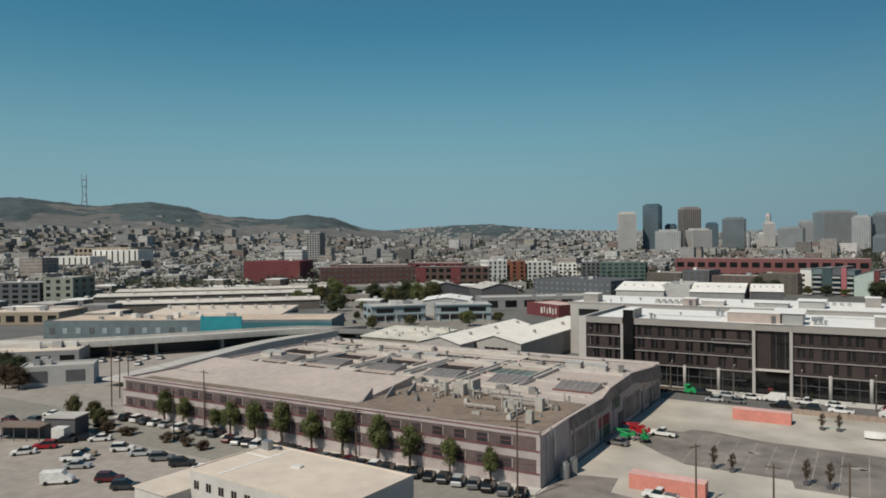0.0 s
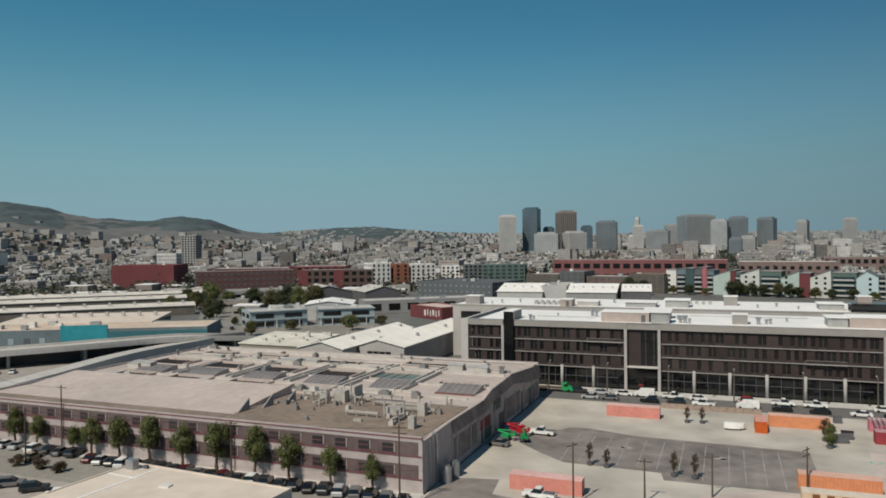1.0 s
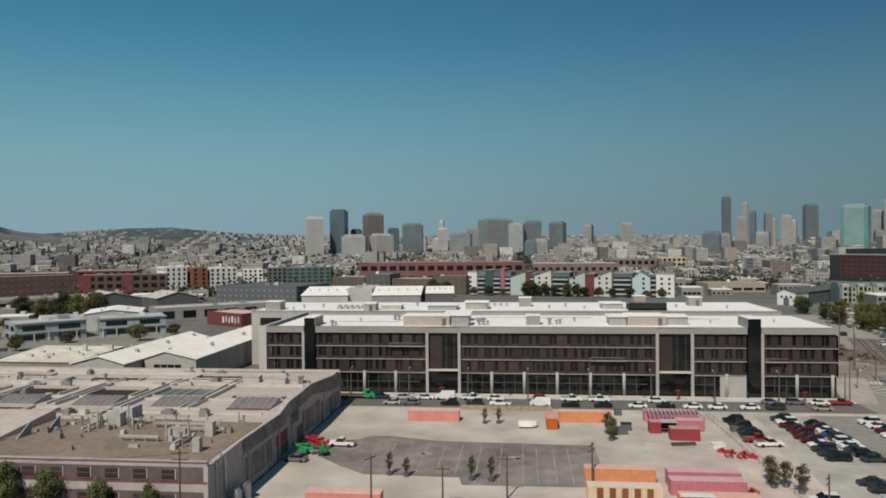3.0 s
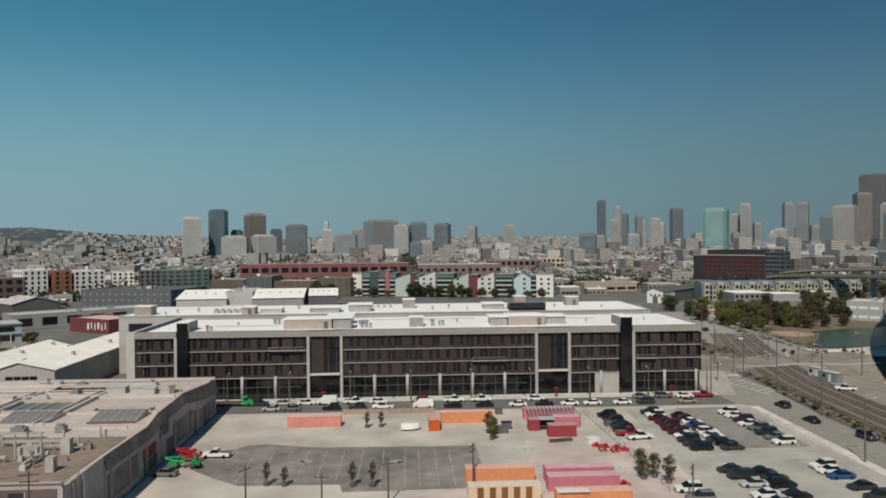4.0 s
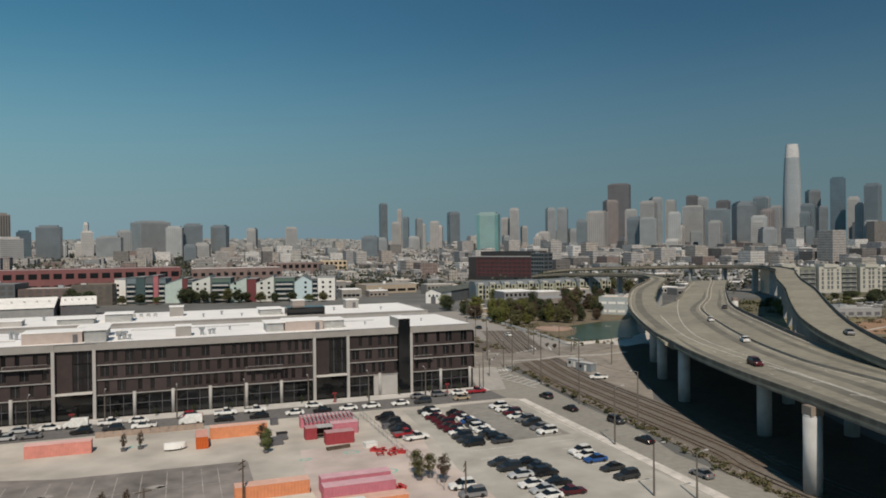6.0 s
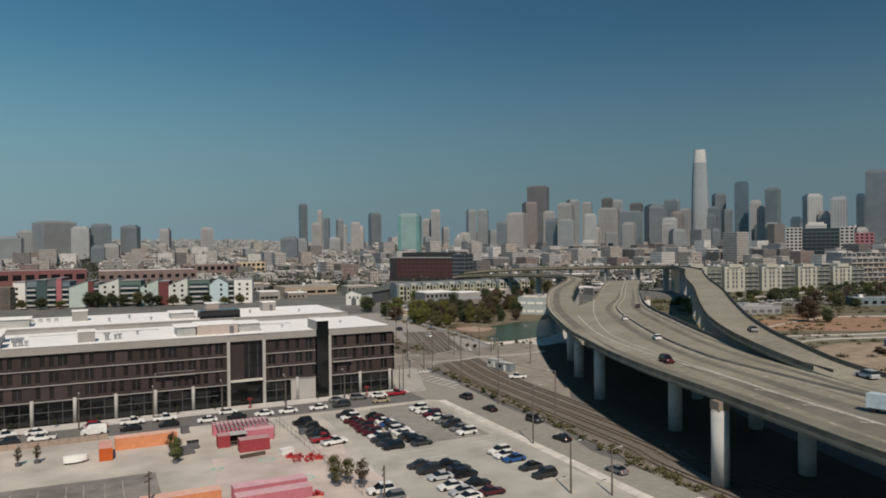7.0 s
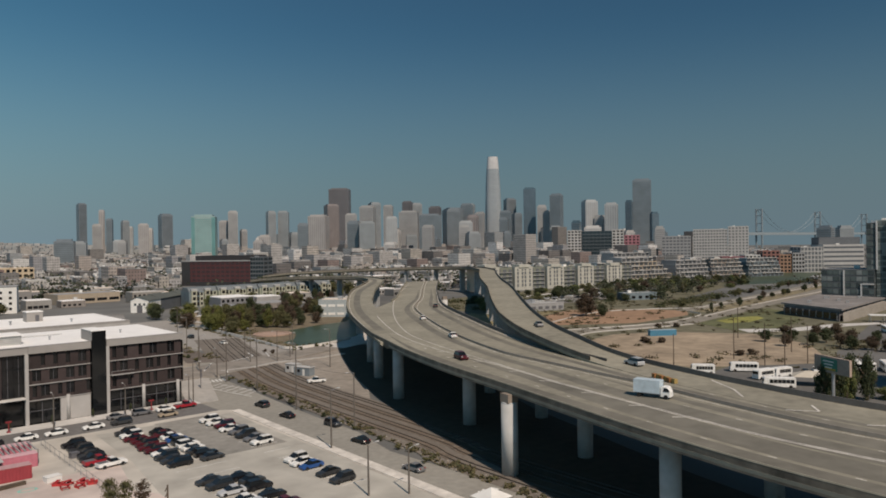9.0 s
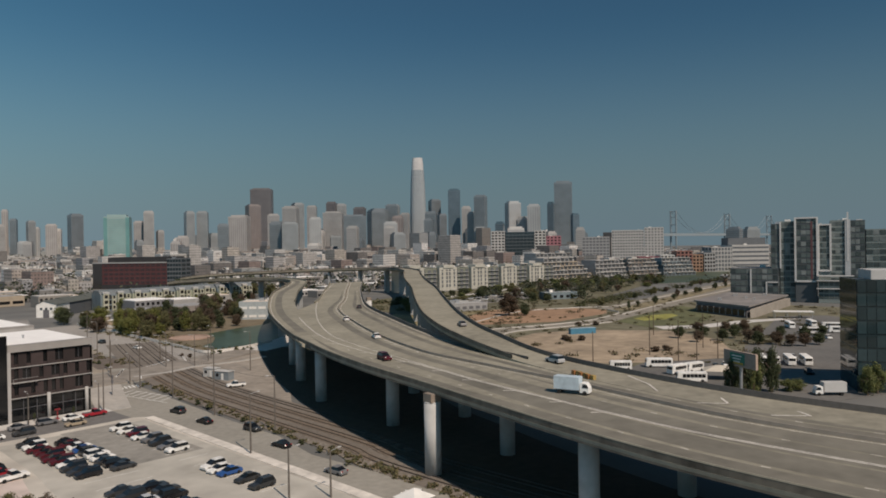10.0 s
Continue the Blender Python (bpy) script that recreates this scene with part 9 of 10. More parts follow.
def tower(x, y, w, top, style):
    """A high-rise: shaft, storey bands or upright window strips, a crown with plant, at true storey height."""
    k = TOWER_N[0]
    TOWER_N[0] += 1
    z0 = height(x, y) - 1
    h = max(20.0, top - z0)
    turn = (0, -18, 24, -8)[k % 4] - math.degrees(math.atan2(x, y))
    w = w / (abs(math.cos(radians((0, -18, 24, -8)[k % 4]))) + 0.8 * abs(math.sin(radians((0, -18, 24, -8)[k % 4]))))
    d = w * 0.8
    ob = thing("high_rise", {"white": "white high-rise with dark window bands", "navy": "dark blue glass high-rise on the skyline", "brown": "brown high-rise with pale upright ribs", "slate": "slate-grey glass high-rise on the skyline", "grey": "grey concrete high-rise on the skyline", "pale": "pale grey high-rise with window strips", "tan": "tan stone high-rise on the skyline", "peach": "peach stone high-rise with window strips", "mint": "pale high-rise with green glass corners", "rose": "rose-brown granite high-rise on the skyline", "umber": "dark umber granite high-rise on the skyline"}[style], "high-rise", "skyline towers", at=pose(x, y, z0, 0, 0, turn))
    part("shaft", Geo().box(-w / 2, -d / 2, 0, w / 2, d / 2, h - 4), TOWER_WALL[style], ob)
    part("crown", Geo().box(-w * 0.38, -d * 0.38, h - 4, w * 0.38, d * 0.38, h), TOWER_WALL[style], ob)
    g = Geo()
    kind = TW[style][2]
    if kind in (0, 1):
        n = int((h - 8) / 4.2)
        for f in range(n):
            z = 4 + 4.2 * f
            g.box(-w / 2 + 1, -d / 2 - 0.25, z, w / 2 - 1, d / 2 + 0.25, z + (1.9 if kind == 0 else 3.2))
            g.box(-w / 2 - 0.25, -d / 2 + 1, z, w / 2 + 0.25, d / 2 - 1, z + (1.9 if kind == 0 else 3.2))
    elif kind == 2:
        n = max(3, int(w / 5))
        for c in range(n):
            a = -w / 2 + (c + 0.25) * w / n
            g.box(a, -d / 2 - 0.25, 5, a + w / n * 0.5, d / 2 + 0.25, h - 7)
            a = -d / 2 + (c + 0.25) * d / n
            g.box(-w / 2 - 0.25, a, 5, w / 2 + 0.25, a + d / n * 0.5, h - 7)
    else:
        for s in (-1, 1):
            a, b = sorted((s * w / 2, s * w * 0.36))
            g.box(a - 0.3, -d / 2 - 0.3, 4, b + 0.3, d / 2 + 0.3, h - 6)
        for f in range(int((h - 10) / 4.2)):
            g.box(-w * 0.33, -d / 2 - 0.2, 5 + 4.2 * f, w * 0.33, d / 2, 6.3 + 4.2 * f)
    part("window_banding", g, TOWER_PANE[style], ob, kind="stuff")
    return ob


tower(-535, 1820, 46, 113, "white")
tower(-487, 1885, 49, 134, "navy")
tower(-388, 1856, 55, 122, "brown")
tower(-301, 1973, 58, 97, "slate")
tower(-236, 2133, 30, 87, "white")
tower(-238, 2133, 13, 110, "white")
tower(-87, 2344, 113, 120, "grey")
tower(-17, 2146, 47, 99, "pale")
tower(32, 2196, 51, 108, "slate")
tower(108, 2243, 53, 105, "slate")
tower(-143, 2091, 36, 88, "pale")
tower(-169, 1989, 62, 71, "grey")
tower(-363, 2014, 32, 86, "navy")
tower(-454, 1944, 31, 83, "navy")
tower(-348, 1762, 59, 67, "white")
tower(-408, 1729, 63, 65, "pale")
tower(363, 2571, 40, 107, "tan")
tower(240, 2685, 39, 106, "tan")
tower(708, 2608, 32, 195, "slate")
tower(795, 2687, 20, 178, "peach")
tower(770, 2657, 30, 128, "tan")
tower(803, 2630, 24, 146, "slate")
tower(835, 2570, 28, 138, "grey")
tower(858, 2590, 22, 118, "pale")
tower(890, 2551, 34, 127, "peach")
tower(915, 2560, 22, 112, "white")
tower(886, 2340, 45, 152, "slate")
tower(619, 1423, 50, 108, "mint")
tower(1122, 2348, 32, 167, "tan")
tower(1116, 2406, 35, 135, "peach")
tower(1046, 1938, 30, 147, "grey")
tower(1102, 1964, 34, 149, "grey")
tower(1024, 1720, 28, 104, "slate")
tower(1060, 1698, 58, 126, "peach")
tower(1334, 2057, 50, 180, "rose")
tower(1491, 2241, 81, 251, "umber")
tower(1275, 1856, 35, 140, "tan")
tower(1376, 1908, 54, 169, "tan")
tower(1541, 2096, 45, 194, "grey")
tower(1581, 2067, 36, 184, "tan")
tower(1345, 1743, 35, 127, "pale")
tower(1666, 2063, 39, 200, "umber")
tower(1722, 2083, 47, 196, "grey")
tower(1450, 1788, 65, 148, "tan")
tower(1404, 1631, 65, 131, "slate")
tower(1645, 1885, 44, 172, "umber")
tower(1624, 1769, 67, 161, "slate")
tower(1697, 1770, 43, 177, "grey")
tower(1379, 1452, 37, 105, "pale")
tower(1618, 1637, 31, 142, "tan")
tower(1684, 1570, 40, 183, "slate")
tower(1525, 1446, 27, 116, "slate")
tower(1691, 1493, 37, 212, "navy")
tower(1590, 1304, 38, 178, "slate")
tower(1486, 1113, 41, 147, "pale")
tower(1476, 1041, 32, 136, "pale")
tower(1743, 1128, 49, 213, "slate")
tower(1666, 1118, 20, 152, "navy")
tower(1658, 1037, 23, 117, "navy")
tower(1660, 1742, 41, 175, "slate")
tower(1678, 1433, 28, 155, "tan")
tower(1611, 1357, 24, 134, "peach")
tower(1592, 1455, 29, 131, "slate")
tower(1396, 1441, 31, 121, "rose")
tower(1241, 1312, 27, 88, "tan")
tower(1387, 1078, 23, 93, "navy")
tower(1555, 1703, 59, 152, "slate")
tower(1642, 1547, 38, 143, "slate")
tower(1282, 790, 18, 71, "tan")
tower(1505, 562, 32, 67, "slate")
tower(1563, 548, 33, 67, "grey")


# lesser high-rises that fill the skyline between the tall ones
rng = random.Random(40)
for k in range(64):
    az = rng.uniform(17, 63) if k % 4 else rng.uniform(-14, 16)
    r = rng.uniform(1750, 2750)
    top = rng.uniform(48, 112) if 24 < az < 56 else rng.uniform(46, 74)
    tower(r * math.sin(radians(az)), r * math.cos(radians(az)), rng.uniform(22, 44), top, rng.choice(("tan", "grey", "pale", "slate", "peach", "grey", "tan", "white", "slate")))

# the tallest tower: rounded, tapering, with a paler crown
ob = thing("high_rise", "tallest rounded tapering high-rise with a pale crown", "high-rise", "skyline towers", at=pose(1733, 1691, height(1733, 1691), 0, 0, -45))
levels = [(0, 27), (60, 27), (150, 26), (210, 24.5), (255, 22.5), (285, 20.5)]


def rounded(r, n=24, p=3.2):
    out = []
    for k in range(n):
        a = 2 * math.pi * k / n
        c, s = math.cos(a), math.sin(a)
        q = (abs(c) ** p + abs(s) ** p) ** (-1 / p)
        out.append((r * q * c, r * q * s))
    return out


def stack(levels):
    g, n = Geo(), 24
    for z, r in levels:
        g.v += [(a, b, z) for a, b in rounded(r)]
    for i in range(len(levels) - 1):
        g.f += [(i * n + k, i * n + (k + 1) % n, (i + 1) * n + (k + 1) % n, (i + 1) * n + k) for k in range(n)]
    g.f.append(tuple((len(levels) - 1) * n + k for k in range(n)))
    return g


part("shaft", stack(levels), mat("tower_glass_pale", (0.25, 0.285, 0.305), 0.4, 0, 0.06, 0.05, 0.01), ob)
part("crown", stack([(285, 20.3), (310, 18.5), (326, 16.5)]), mat("crown_pale", (0.48, 0.475, 0.47), 0.5), ob, "pale perforated crown")
g = Geo()
for f in range(66):
    z = 4 + 4.25 * f
    r = float(np.interp(z, [a for a, _ in levels], [b for _, b in levels])) + 0.35
    ring = rounded(r)
    k0 = len(g.v)
    g.v += [(a, b, z) for a, b in ring] + [(a, b, z + 1.3) for a, b in ring]
    g.f += [(k0 + k, k0 + (k + 1) % 24, k0 + 24 + (k + 1) % 24, k0 + 24 + k) for k in range(24)]
part("fin_ring", g, mat("fin_white", (0.44, 0.465, 0.48), 0.6), ob, kind="stuff")

# ---- radio mast on the hill, suspension bridge over the bay ----
ob = thing("radio_mast", "three-legged steel radio mast on the ridge", "mast", at=pose(-3603, 2337, height(-3603, 2337)))
mast = mat("mast_steel", (0.20, 0.17, 0.17), 0.7)
for k in range(3):
    a = 2.1 * k
    c, s = math.cos(a), math.sin(a)
    part("leg", Geo().tube((22 * c, 22 * s, 0), (11 * c, 11 * s, 90), 2.0).tube((11 * c, 11 * s, 90), (15 * c, 15 * s, 175), 1.8), mast, ob)
    part("antenna", Geo().tube((15 * c, 15 * s, 175), (15 * c, 15 * s, 200), 0.9), mast, ob)
for z, r in ((55, 15), (95, 11), (135, 13), (172, 15)):
    g = Geo()
    for k in range(3):
        a, b = 2.1 * k, 2.1 * (k + 1)
        g.tube((r * math.cos(a), r * math.sin(a), z), (r * math.cos(b), r * math.sin(b), z), 1.4)
    part("brace", g, mast, ob)
bridge = thing("suspension_bridge", "grey steel suspension bridge far across the bay", "bridge")
# blue-grey steel tone with the bay's haze mixed in
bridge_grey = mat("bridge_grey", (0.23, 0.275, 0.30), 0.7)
A = Vector((2731, 1256, 0))
step = Vector((545, -4, 0))
for k in range(4):
    p = A + step * k
    for s in (-11, 11):
        put("tower_leg", unit(bridge_grey), bridge, p.x, p.y + s, 0, 0, 5.5, 5, 158)
    for z in (70, 100, 130, 152):
        put("tower_brace", unit(bridge_grey), bridge, p.x, p.y, z, 0, 3.5, 22, 3.5)
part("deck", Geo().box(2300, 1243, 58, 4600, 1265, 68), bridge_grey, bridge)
for s in (1244, 1264):
    g = Geo()
    for k in range(0, 3):
        for j in range(12):
            q0, q1 = (j / 12, (j + 1) / 12)
            za, zb = (70 + 86 * (2 * q - 1) ** 2 for q in (q0, q1))
            g.tube((2731 + 545 * (k + q0), s, za), (2731 + 545 * (k + q1), s, zb), 0.8, 4)
    part("cable", g, bridge_grey, bridge)
slab("water", [(2500, 700), (4800, 500), (4800, 2600), (2900, 2000), (2450, 1300)], 0.4, mat("bay_water", (0.05, 0.08, 0.10), 0.2, 0, 0.1, 0.02, 0.005), "hazy blue bay water", "water", 0.6)

# ---- the wide city, as far as the hills ----
rng = random.Random(77)
WALLS = [tuple(0.97 * q for q in c) for c in [(0.43, 0.415, 0.39), (0.34, 0.325, 0.31), (0.37, 0.345, 0.31), (0.28, 0.275, 0.265), (0.48, 0.47, 0.455), (0.37, 0.33, 0.30), (0.29, 0.29, 0.30), (0.39, 0.375, 0.36), (0.235, 0.185, 0.17), (0.40, 0.37, 0.335), (0.28, 0.295, 0.30), (0.36, 0.35, 0.345), (0.58, 0.57, 0.55), (0.62, 0.61, 0.60), (0.16, 0.15, 0.145), (0.20, 0.19, 0.18)]]
HOUSE = island("city_walls", WALLS, 0.7)
ROOFS = island("city_roofs", [(0.52, 0.52, 0.505), (0.36, 0.345, 0.33), (0.26, 0.25, 0.245), (0.44, 0.425, 0.40), (0.21, 0.205, 0.20), (0.33, 0.305, 0.28), (0.58, 0.58, 0.57), (0.19, 0.185, 0.18)])
# close pale greys; distance haze is kept in the wall colours
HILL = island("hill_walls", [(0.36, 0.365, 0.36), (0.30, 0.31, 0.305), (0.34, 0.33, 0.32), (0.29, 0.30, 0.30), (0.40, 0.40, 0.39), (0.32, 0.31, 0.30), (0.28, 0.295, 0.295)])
LINES = [(p.x, p.y, 16) for p in rb[::3]] + [(p.x, p.y, 14) for p in ra[::3]] + [(p.x, p.y, 26) for p in outer[::2]] + [(p.x, p.y, 26) for p in inner[::2]] + [(p.x, p.y, 14) for p in via[::2]]
cells = {}
for x, y, r in KEEP + LINES:
    for i in range(int((x - r - 14) // 40), int((x + r + 14) // 40) + 1):
        for j in range(int((y - r - 14) // 40), int((y + r + 14) // 40) + 1):
            cells.setdefault((i, j), []).append((x, y, r))


def free(x, y, r):
    return all((x - a) ** 2 + (y - b) ** 2 > (r + c) ** 2 for a, b, c in cells.get((int(x // 40), int(y // 40)), ()))


def open_ground(x, y):
    """Places that stay free of far houses: all that lies near, the creek, its parks and roads, the bay."""
    if -520 < x < 118 and y < 300 and y > -200 and not (x < -330 and y > 230):
        return True
    if 80 < x < 700 and y < 300:
        return True
    if 100 < x < 640 and y < 400 + 0.1 * x:
        return True
    if -230 < x < -60 and y < 420 or -60 < x < 130 and y < 345:
        return True
    return x > 2400 or (x > 600 and y < 430 + 0.05 * x and y > 280)


walls, roofs, clutter, hillside = Geo(), Geo(), Geo(), Geo()
NEAR_WALL = [mat("house_wall_%s" % n, tuple(0.68 * q for q in WALLS[k]), 0.85, 0, 0.1, 0.4, 0.06) for k, n in enumerate(("a", "b", "c", "d", "e", "f", "g"))]
near_count = 0
for ring, (r0, r1, cell, lo, hi) in enumerate(((250, 800, 25, 5, 12), (800, 1500, 30, 6, 14), (1500, 2500, 38, 7, 16), (2500, 4500, 40, 6, 12))):
    n = int(r1 / cell) + 1
    for i in range(-n, n + 1):
        for j in range(-n, n + 1):
            if i % 7 == 0 or j % 6 == 0:
                continue
            x0, y0 = (i + rng.uniform(-0.12, 0.12)) * cell, (j + rng.uniform(-0.12, 0.12)) * cell
            if not r0 < math.hypot(x0, y0) < r1:
                continue
            for turn in (0, 21):
                ca, sa = math.cos(radians(turn)), math.sin(radians(turn))
                x, y = x0 * ca - y0 * sa, x0 * sa + y0 * ca
                az = math.degrees(math.atan2(x, y))
                if (az < -24) != (turn == 21) or not -68 < az < 84:
                    continue
                r = math.hypot(x, y)
                if open_ground(x, y) or rng.random() < (0.1 if ring < 3 else 0.5):
                    continue
                w, d = cell * rng.uniform(0.55, 0.98), cell * rng.uniform(0.5, 0.95)
                if ring == 3:
                    w, d = w * 0.62, d * 0.62
                if ring == 3 and az < -34 and height(x, y) > rng.uniform(0.25, 0.6) * float(np.interp(az, RIDGE_AZ, RIDGE_H)):
                    continue
                if not free(x, y, 0.55 * max(w, d)):
                    continue
                h = rng.uniform(lo, hi)
                if rng.random() < 0.06 and 600 < r < 2500:
                    h *= rng.uniform(1.4, 2.4)
                if 20 < az < 62 and r > 1100:
                    h *= rng.uniform(1.0, 2.6)
                z = height(x, y) - 2
                m = pose(x, y, z, 0, 0, turn)
                if r < 720 and near_count < 170:
                    near_count += 1
                    h = max(4.5, 0.68 * h)
                    ob = thing("town_building", "plain low flat-roofed town building among others", "building", "low town buildings", at=pose(x, y, 0, 0, 0, turn))
                    put("wall", unit(NEAR_WALL[near_count % 7]), ob, 0, 0, 0, 0, w, d, h)
                    put("roof", unit((white_roof, grey_roof, white_roof, cream_roof, mid_grey)[near_count % 5]), ob, 0, 0, h, 0, w - 0.8, d - 0.8, 0.35)
                    if near_count % 3 == 0:
                        put("roof_unit", unit(light_grey), ob, w * 0.2, d * 0.1, h + 0.3, 0, 2.4, 2, 1.8)
                    g = Geo()
                    for f in range(max(1, int(h / 3.6)) if near_count % 3 else 1):
                        for k in range(int(w / 3.4)):
                            a = -w / 2 + 1 + 3.4 * k
                            g.box(a, -d / 2 - 0.1, 1 + 3.6 * f, a + (1.8 if near_count % 2 else 2.9), -d / 2 + 0.1, (2.9 if near_count % 3 else 2.4) + 3.6 * f)
                    part("window_field", g, dark_glass, ob, kind="stuff")
                    continue
                if ring == 3:
                    hillside.box(-w / 2, -d / 2, 0, w / 2, d / 2, h + 2, m)
                    continue
                cuts = [-0.5, rng.uniform(-0.2, 0.2), 0.5] if h < 16 and rng.random() < 0.75 else [-0.5, 0.5]
                for c0, c1 in zip(cuts, cuts[1:]):
                    e = h * rng.uniform(0.62, 1.0) if len(cuts) > 2 else h
                    b0, b1 = (-0.5, 0.5) if len(cuts) == 2 else rng.choice(((-0.5, 0.5), (-0.5, 0.3), (-0.35, 0.5)))
                    walls.box(c0 * w, b0 * d, 0, c1 * w - 0.3, b1 * d, e + 2, m)
                    roofs.box(c0 * w + 0.4, b0 * d + 0.4, e + 2, c1 * w - 0.7, b1 * d - 0.4, e + 2.35, m)
                if r < 1700:
                    for k in range(rng.choice((1, 2, 3))):
                        a, b, q = rng.uniform(-0.35, 0.35) * w, rng.uniform(-0.35, 0.35) * d, rng.uniform(0.8, 2.4)
                        clutter.box(a - q, b - q * 0.7, 0.6 * h + 2.0, a + q, b + q * 0.7, h + 2.3 + rng.uniform(0.4, 1.8), m)
single("city_houses", walls, HOUSE, "countless low houses and halls of the wide city", "houses", kind="stuff")
single("city_roofs", roofs, ROOFS, "flat pale and dark roofs of the wide city", "roofs", kind="stuff")
single("roof_clutter", clutter, ROOFS, "small plant and stair huts on city roofs", "roof huts", kind="stuff")
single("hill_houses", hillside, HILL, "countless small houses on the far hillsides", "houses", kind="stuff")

leaves = Geo()


def foliage(geo, x, y, z, s, n, leaf, flat=0.7, tilt=0.5):
    """A low heap of leaf sprays about s metres wide."""
    for k in range(n):
        p = Vector((x + rng.gauss(0, s * 0.36), y + rng.gauss(0, s * 0.36), z + abs(rng.gauss(0, s * flat * 0.45))))
        u = Vector((rng.gauss(0, tilt), rng.gauss(0, tilt), 1)).normalized()
        q = u.orthogonal().normalized() * leaf * rng.uniform(0.6, 1.2)
        u = u.cross(q).normalized() * leaf * rng.uniform(0.6, 1.2)
        geo.add([p - q - u, p + q - u * 0.7, p + q * 0.8 + u, p - q + u * 0.9], [(0, 1, 2, 3)])


count = 0
while count < 6200:
    az, r = rng.uniform(-68, 84), 620 + 1900 * rng.random() ** 1.3
    x, y = r * math.sin(radians(az)), r * math.cos(radians(az))
    if open_ground(x, y) or not free(x, y, 5):
        continue
    count += 1
    s = rng.uniform(6, 15)
    foliage(leaves, x, y, height(x, y) + rng.uniform(1, 3), s, 24, 0.9 + r / 2200, 0.8, 1.0)
for k in range(50):
    x = rng.uniform(430, 720)
    y = 0.24 * (x - 400) + rng.uniform(258, 350)
    foliage(leaves, x, y, 1.5, rng.uniform(5, 9), 90, 0.55, 0.9, 1.0)
single("city_trees", leaves, island("far_leaves", [(0.085, 0.10, 0.065), (0.10, 0.115, 0.075), (0.075, 0.088, 0.06), (0.12, 0.12, 0.085), (0.11, 0.095, 0.08)], leafy=0.4), "scattered dark street and garden trees of the city", "trees", kind="stuff")
green_belt = Geo()
for k in range(170):
    if k % 3 == 0:
        t = rng.random()
        x, y = 300 + 390 * t, 368 + rng.uniform(-5, 2) + 14 * (k % 2)
    elif k % 3 == 1:
        t = rng.random()
        x, y = 400 + 330 * t, 246 + 45 * t + rng.uniform(0, 14)
    else:
        x, y = rng.uniform(300, 640), rng.uniform(285, 368)
        if y < 275 + 0.24 * (x - 400):
            continue
    foliage(green_belt, x, y, 0.1, rng.uniform(3, 8), 110, 0.4, 0.4, 0.8)
single("green_belt", green_belt, island("belt_leaves", [(0.09, 0.10, 0.05), (0.12, 0.125, 0.06), (0.075, 0.088, 0.045), (0.13, 0.115, 0.07)], leafy=0.4), "low shrubs and hedges among lots and roads", "shrubs", kind="stuff")
scrub = Geo()
for k in range(420):
    x, y = rng.uniform(225, 480), rng.uniform(95, 300)
    if math.hypot(x, y) < 262 or 262 < x < 318 and 122 < y < 190 or 386 < x < 458 and 125 < y < 180:
        continue
    foliage(scrub, x, y, 0.05, rng.uniform(0.8, 3.6) * (1.4 if k % 9 == 0 else 1), 40, 0.28, 0.42, 0.9)
single("dry_scrub", scrub, island("scrub_leaves", [(0.13, 0.12, 0.065), (0.10, 0.10, 0.055), (0.17, 0.145, 0.085), (0.12, 0.095, 0.07)], leafy=0.4), "dry scrub and weeds on the waste ground", "shrubs", kind="stuff")
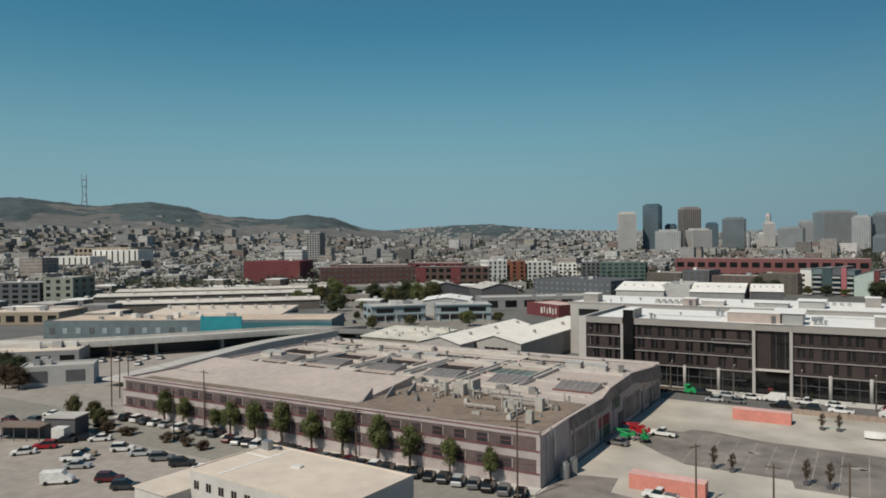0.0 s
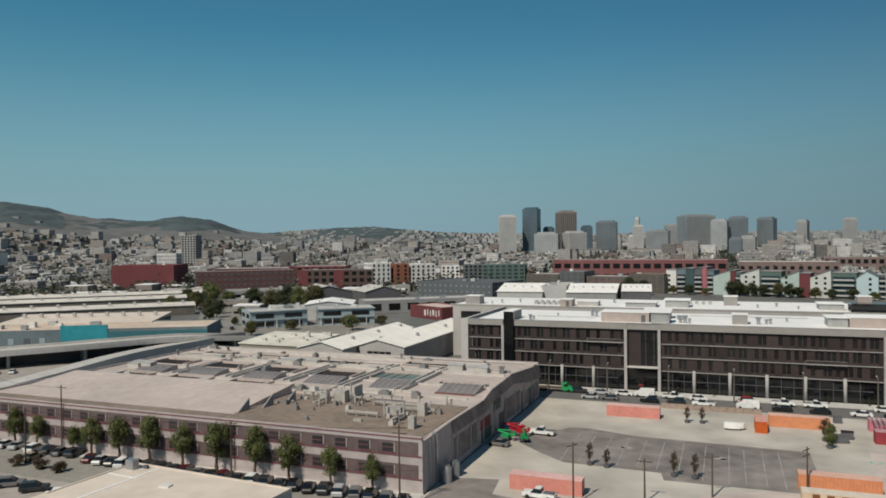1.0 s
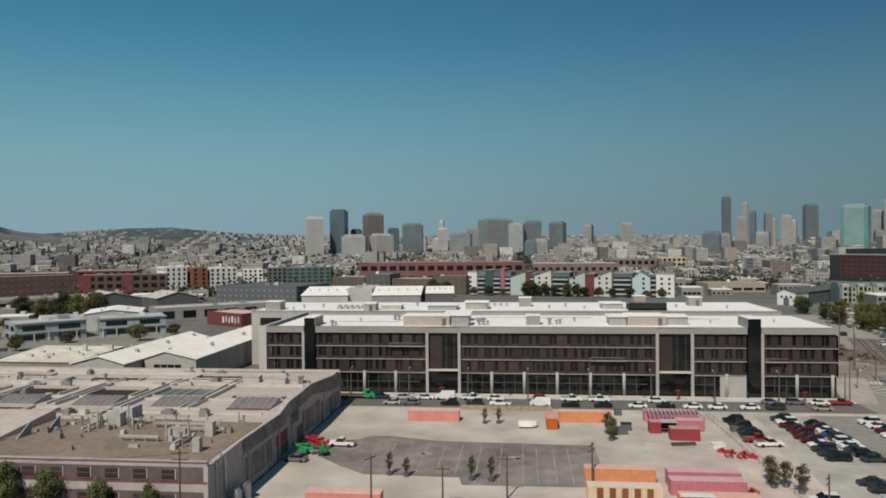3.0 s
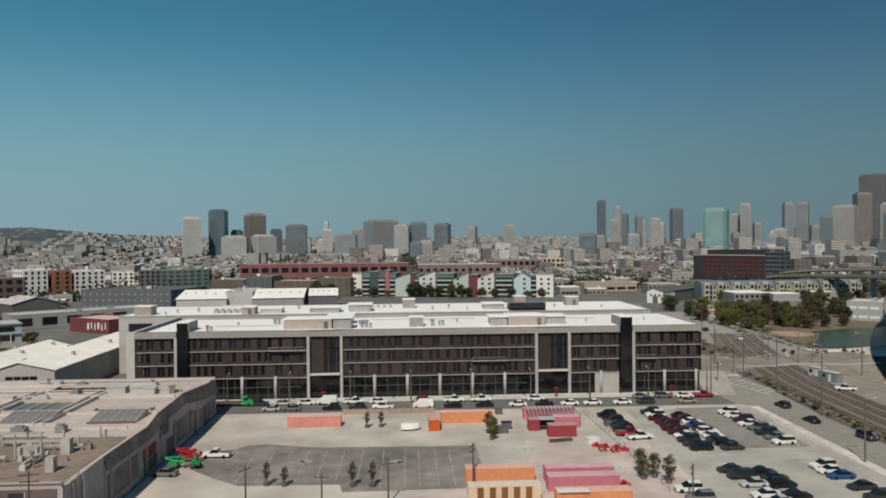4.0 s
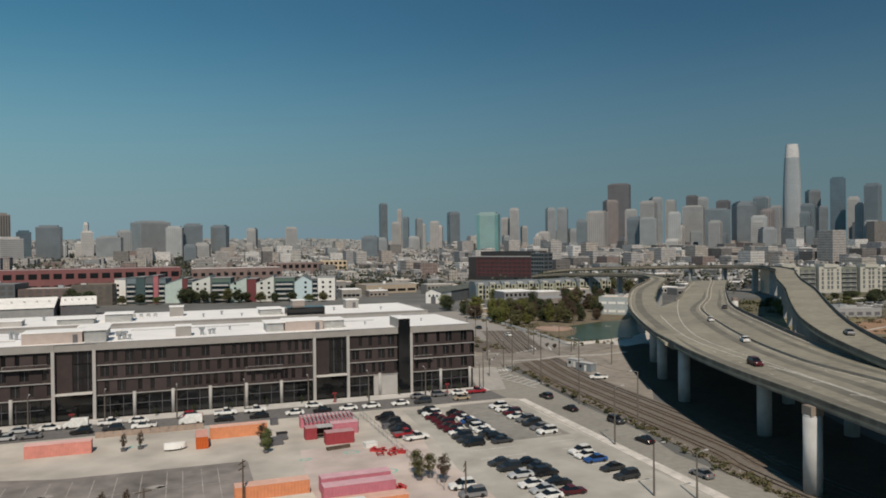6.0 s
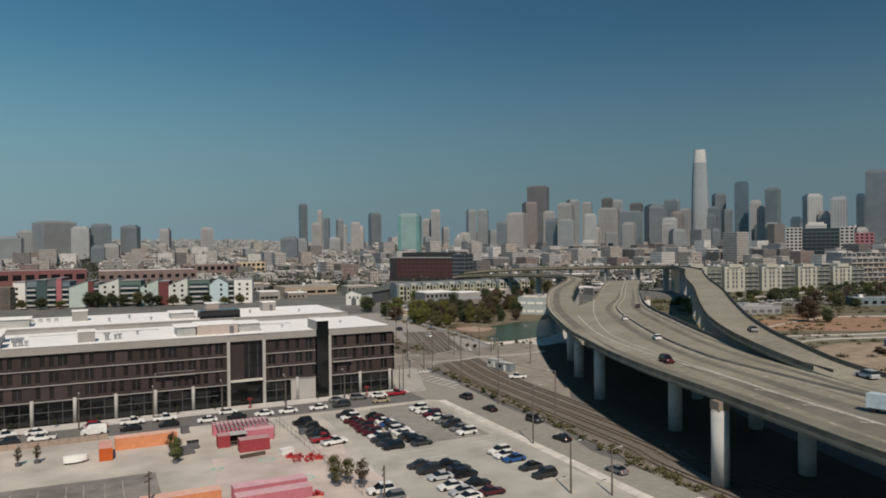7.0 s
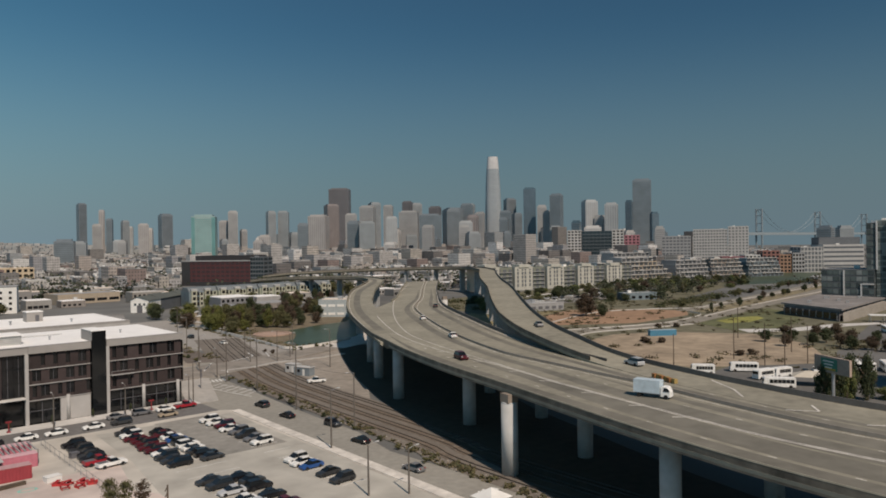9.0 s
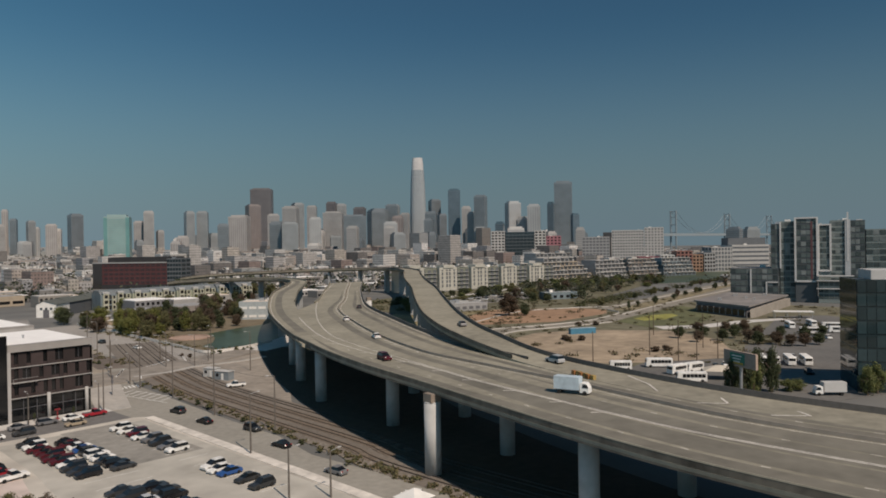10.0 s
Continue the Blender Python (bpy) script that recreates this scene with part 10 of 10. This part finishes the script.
# weeds along the verge, the rails and the creek
weeds = Geo()
for k in range(420):
    if k % 3 == 0:
        y = rng.uniform(70, 222)
        x, s = float(np.interp(y, [60, 100, 121, 150, 222], [91, 93.2, 95.5, 99.4, 105.4])) + rng.uniform(0.4, 3.2), rng.uniform(0.5, 1.3)
    elif k % 3 == 1:
        x, y, s = rng.uniform(96, 127), rng.uniform(262, 415), rng.uniform(0.8, 2.4)
    else:
        x, y, s = 151 + rng.uniform(0, 22), rng.uniform(268, 384), rng.uniform(0.8, 2.6)
        if 172 < x + 0.3 * (300 - y) or (abs(x - 168) < 10 and abs(y - 312) < 10) or (y < 300 and x > 158):
            continue
    foliage(weeds, x, y, 0.05, s, 34, 0.16 + 0.05 * s, 0.45, 0.9)
single("verge_weeds", weeds, island("weed_leaves", [(0.15, 0.14, 0.075), (0.19, 0.165, 0.09), (0.11, 0.115, 0.06), (0.22, 0.18, 0.11)], leafy=0.4), "dry weeds and grass along verge and rails", "weeds", kind="stuff")
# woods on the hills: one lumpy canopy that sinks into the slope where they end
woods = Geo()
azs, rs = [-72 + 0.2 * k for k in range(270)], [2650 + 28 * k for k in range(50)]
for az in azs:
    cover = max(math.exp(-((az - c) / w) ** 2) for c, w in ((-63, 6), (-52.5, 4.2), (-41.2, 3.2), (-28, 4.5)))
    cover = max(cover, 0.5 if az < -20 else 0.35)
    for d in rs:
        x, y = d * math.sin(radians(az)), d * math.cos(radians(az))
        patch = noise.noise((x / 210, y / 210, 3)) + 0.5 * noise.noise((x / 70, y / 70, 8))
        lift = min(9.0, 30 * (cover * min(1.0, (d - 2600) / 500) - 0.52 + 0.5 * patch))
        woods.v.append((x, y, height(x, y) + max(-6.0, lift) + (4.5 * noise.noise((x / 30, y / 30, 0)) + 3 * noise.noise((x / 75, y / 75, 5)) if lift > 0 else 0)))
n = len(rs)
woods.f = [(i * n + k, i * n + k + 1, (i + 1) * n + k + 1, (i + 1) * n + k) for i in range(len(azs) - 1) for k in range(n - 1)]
# leaf green is tinted bluish to hold the haze of distance
single("hill_woods", woods, mat("hazed_canopy", (0.07, 0.092, 0.096), 0.95, 0, 0.3, 0.03, 0.006), "dark woods on the far hills", "woods", kind="stuff", smooth=True)
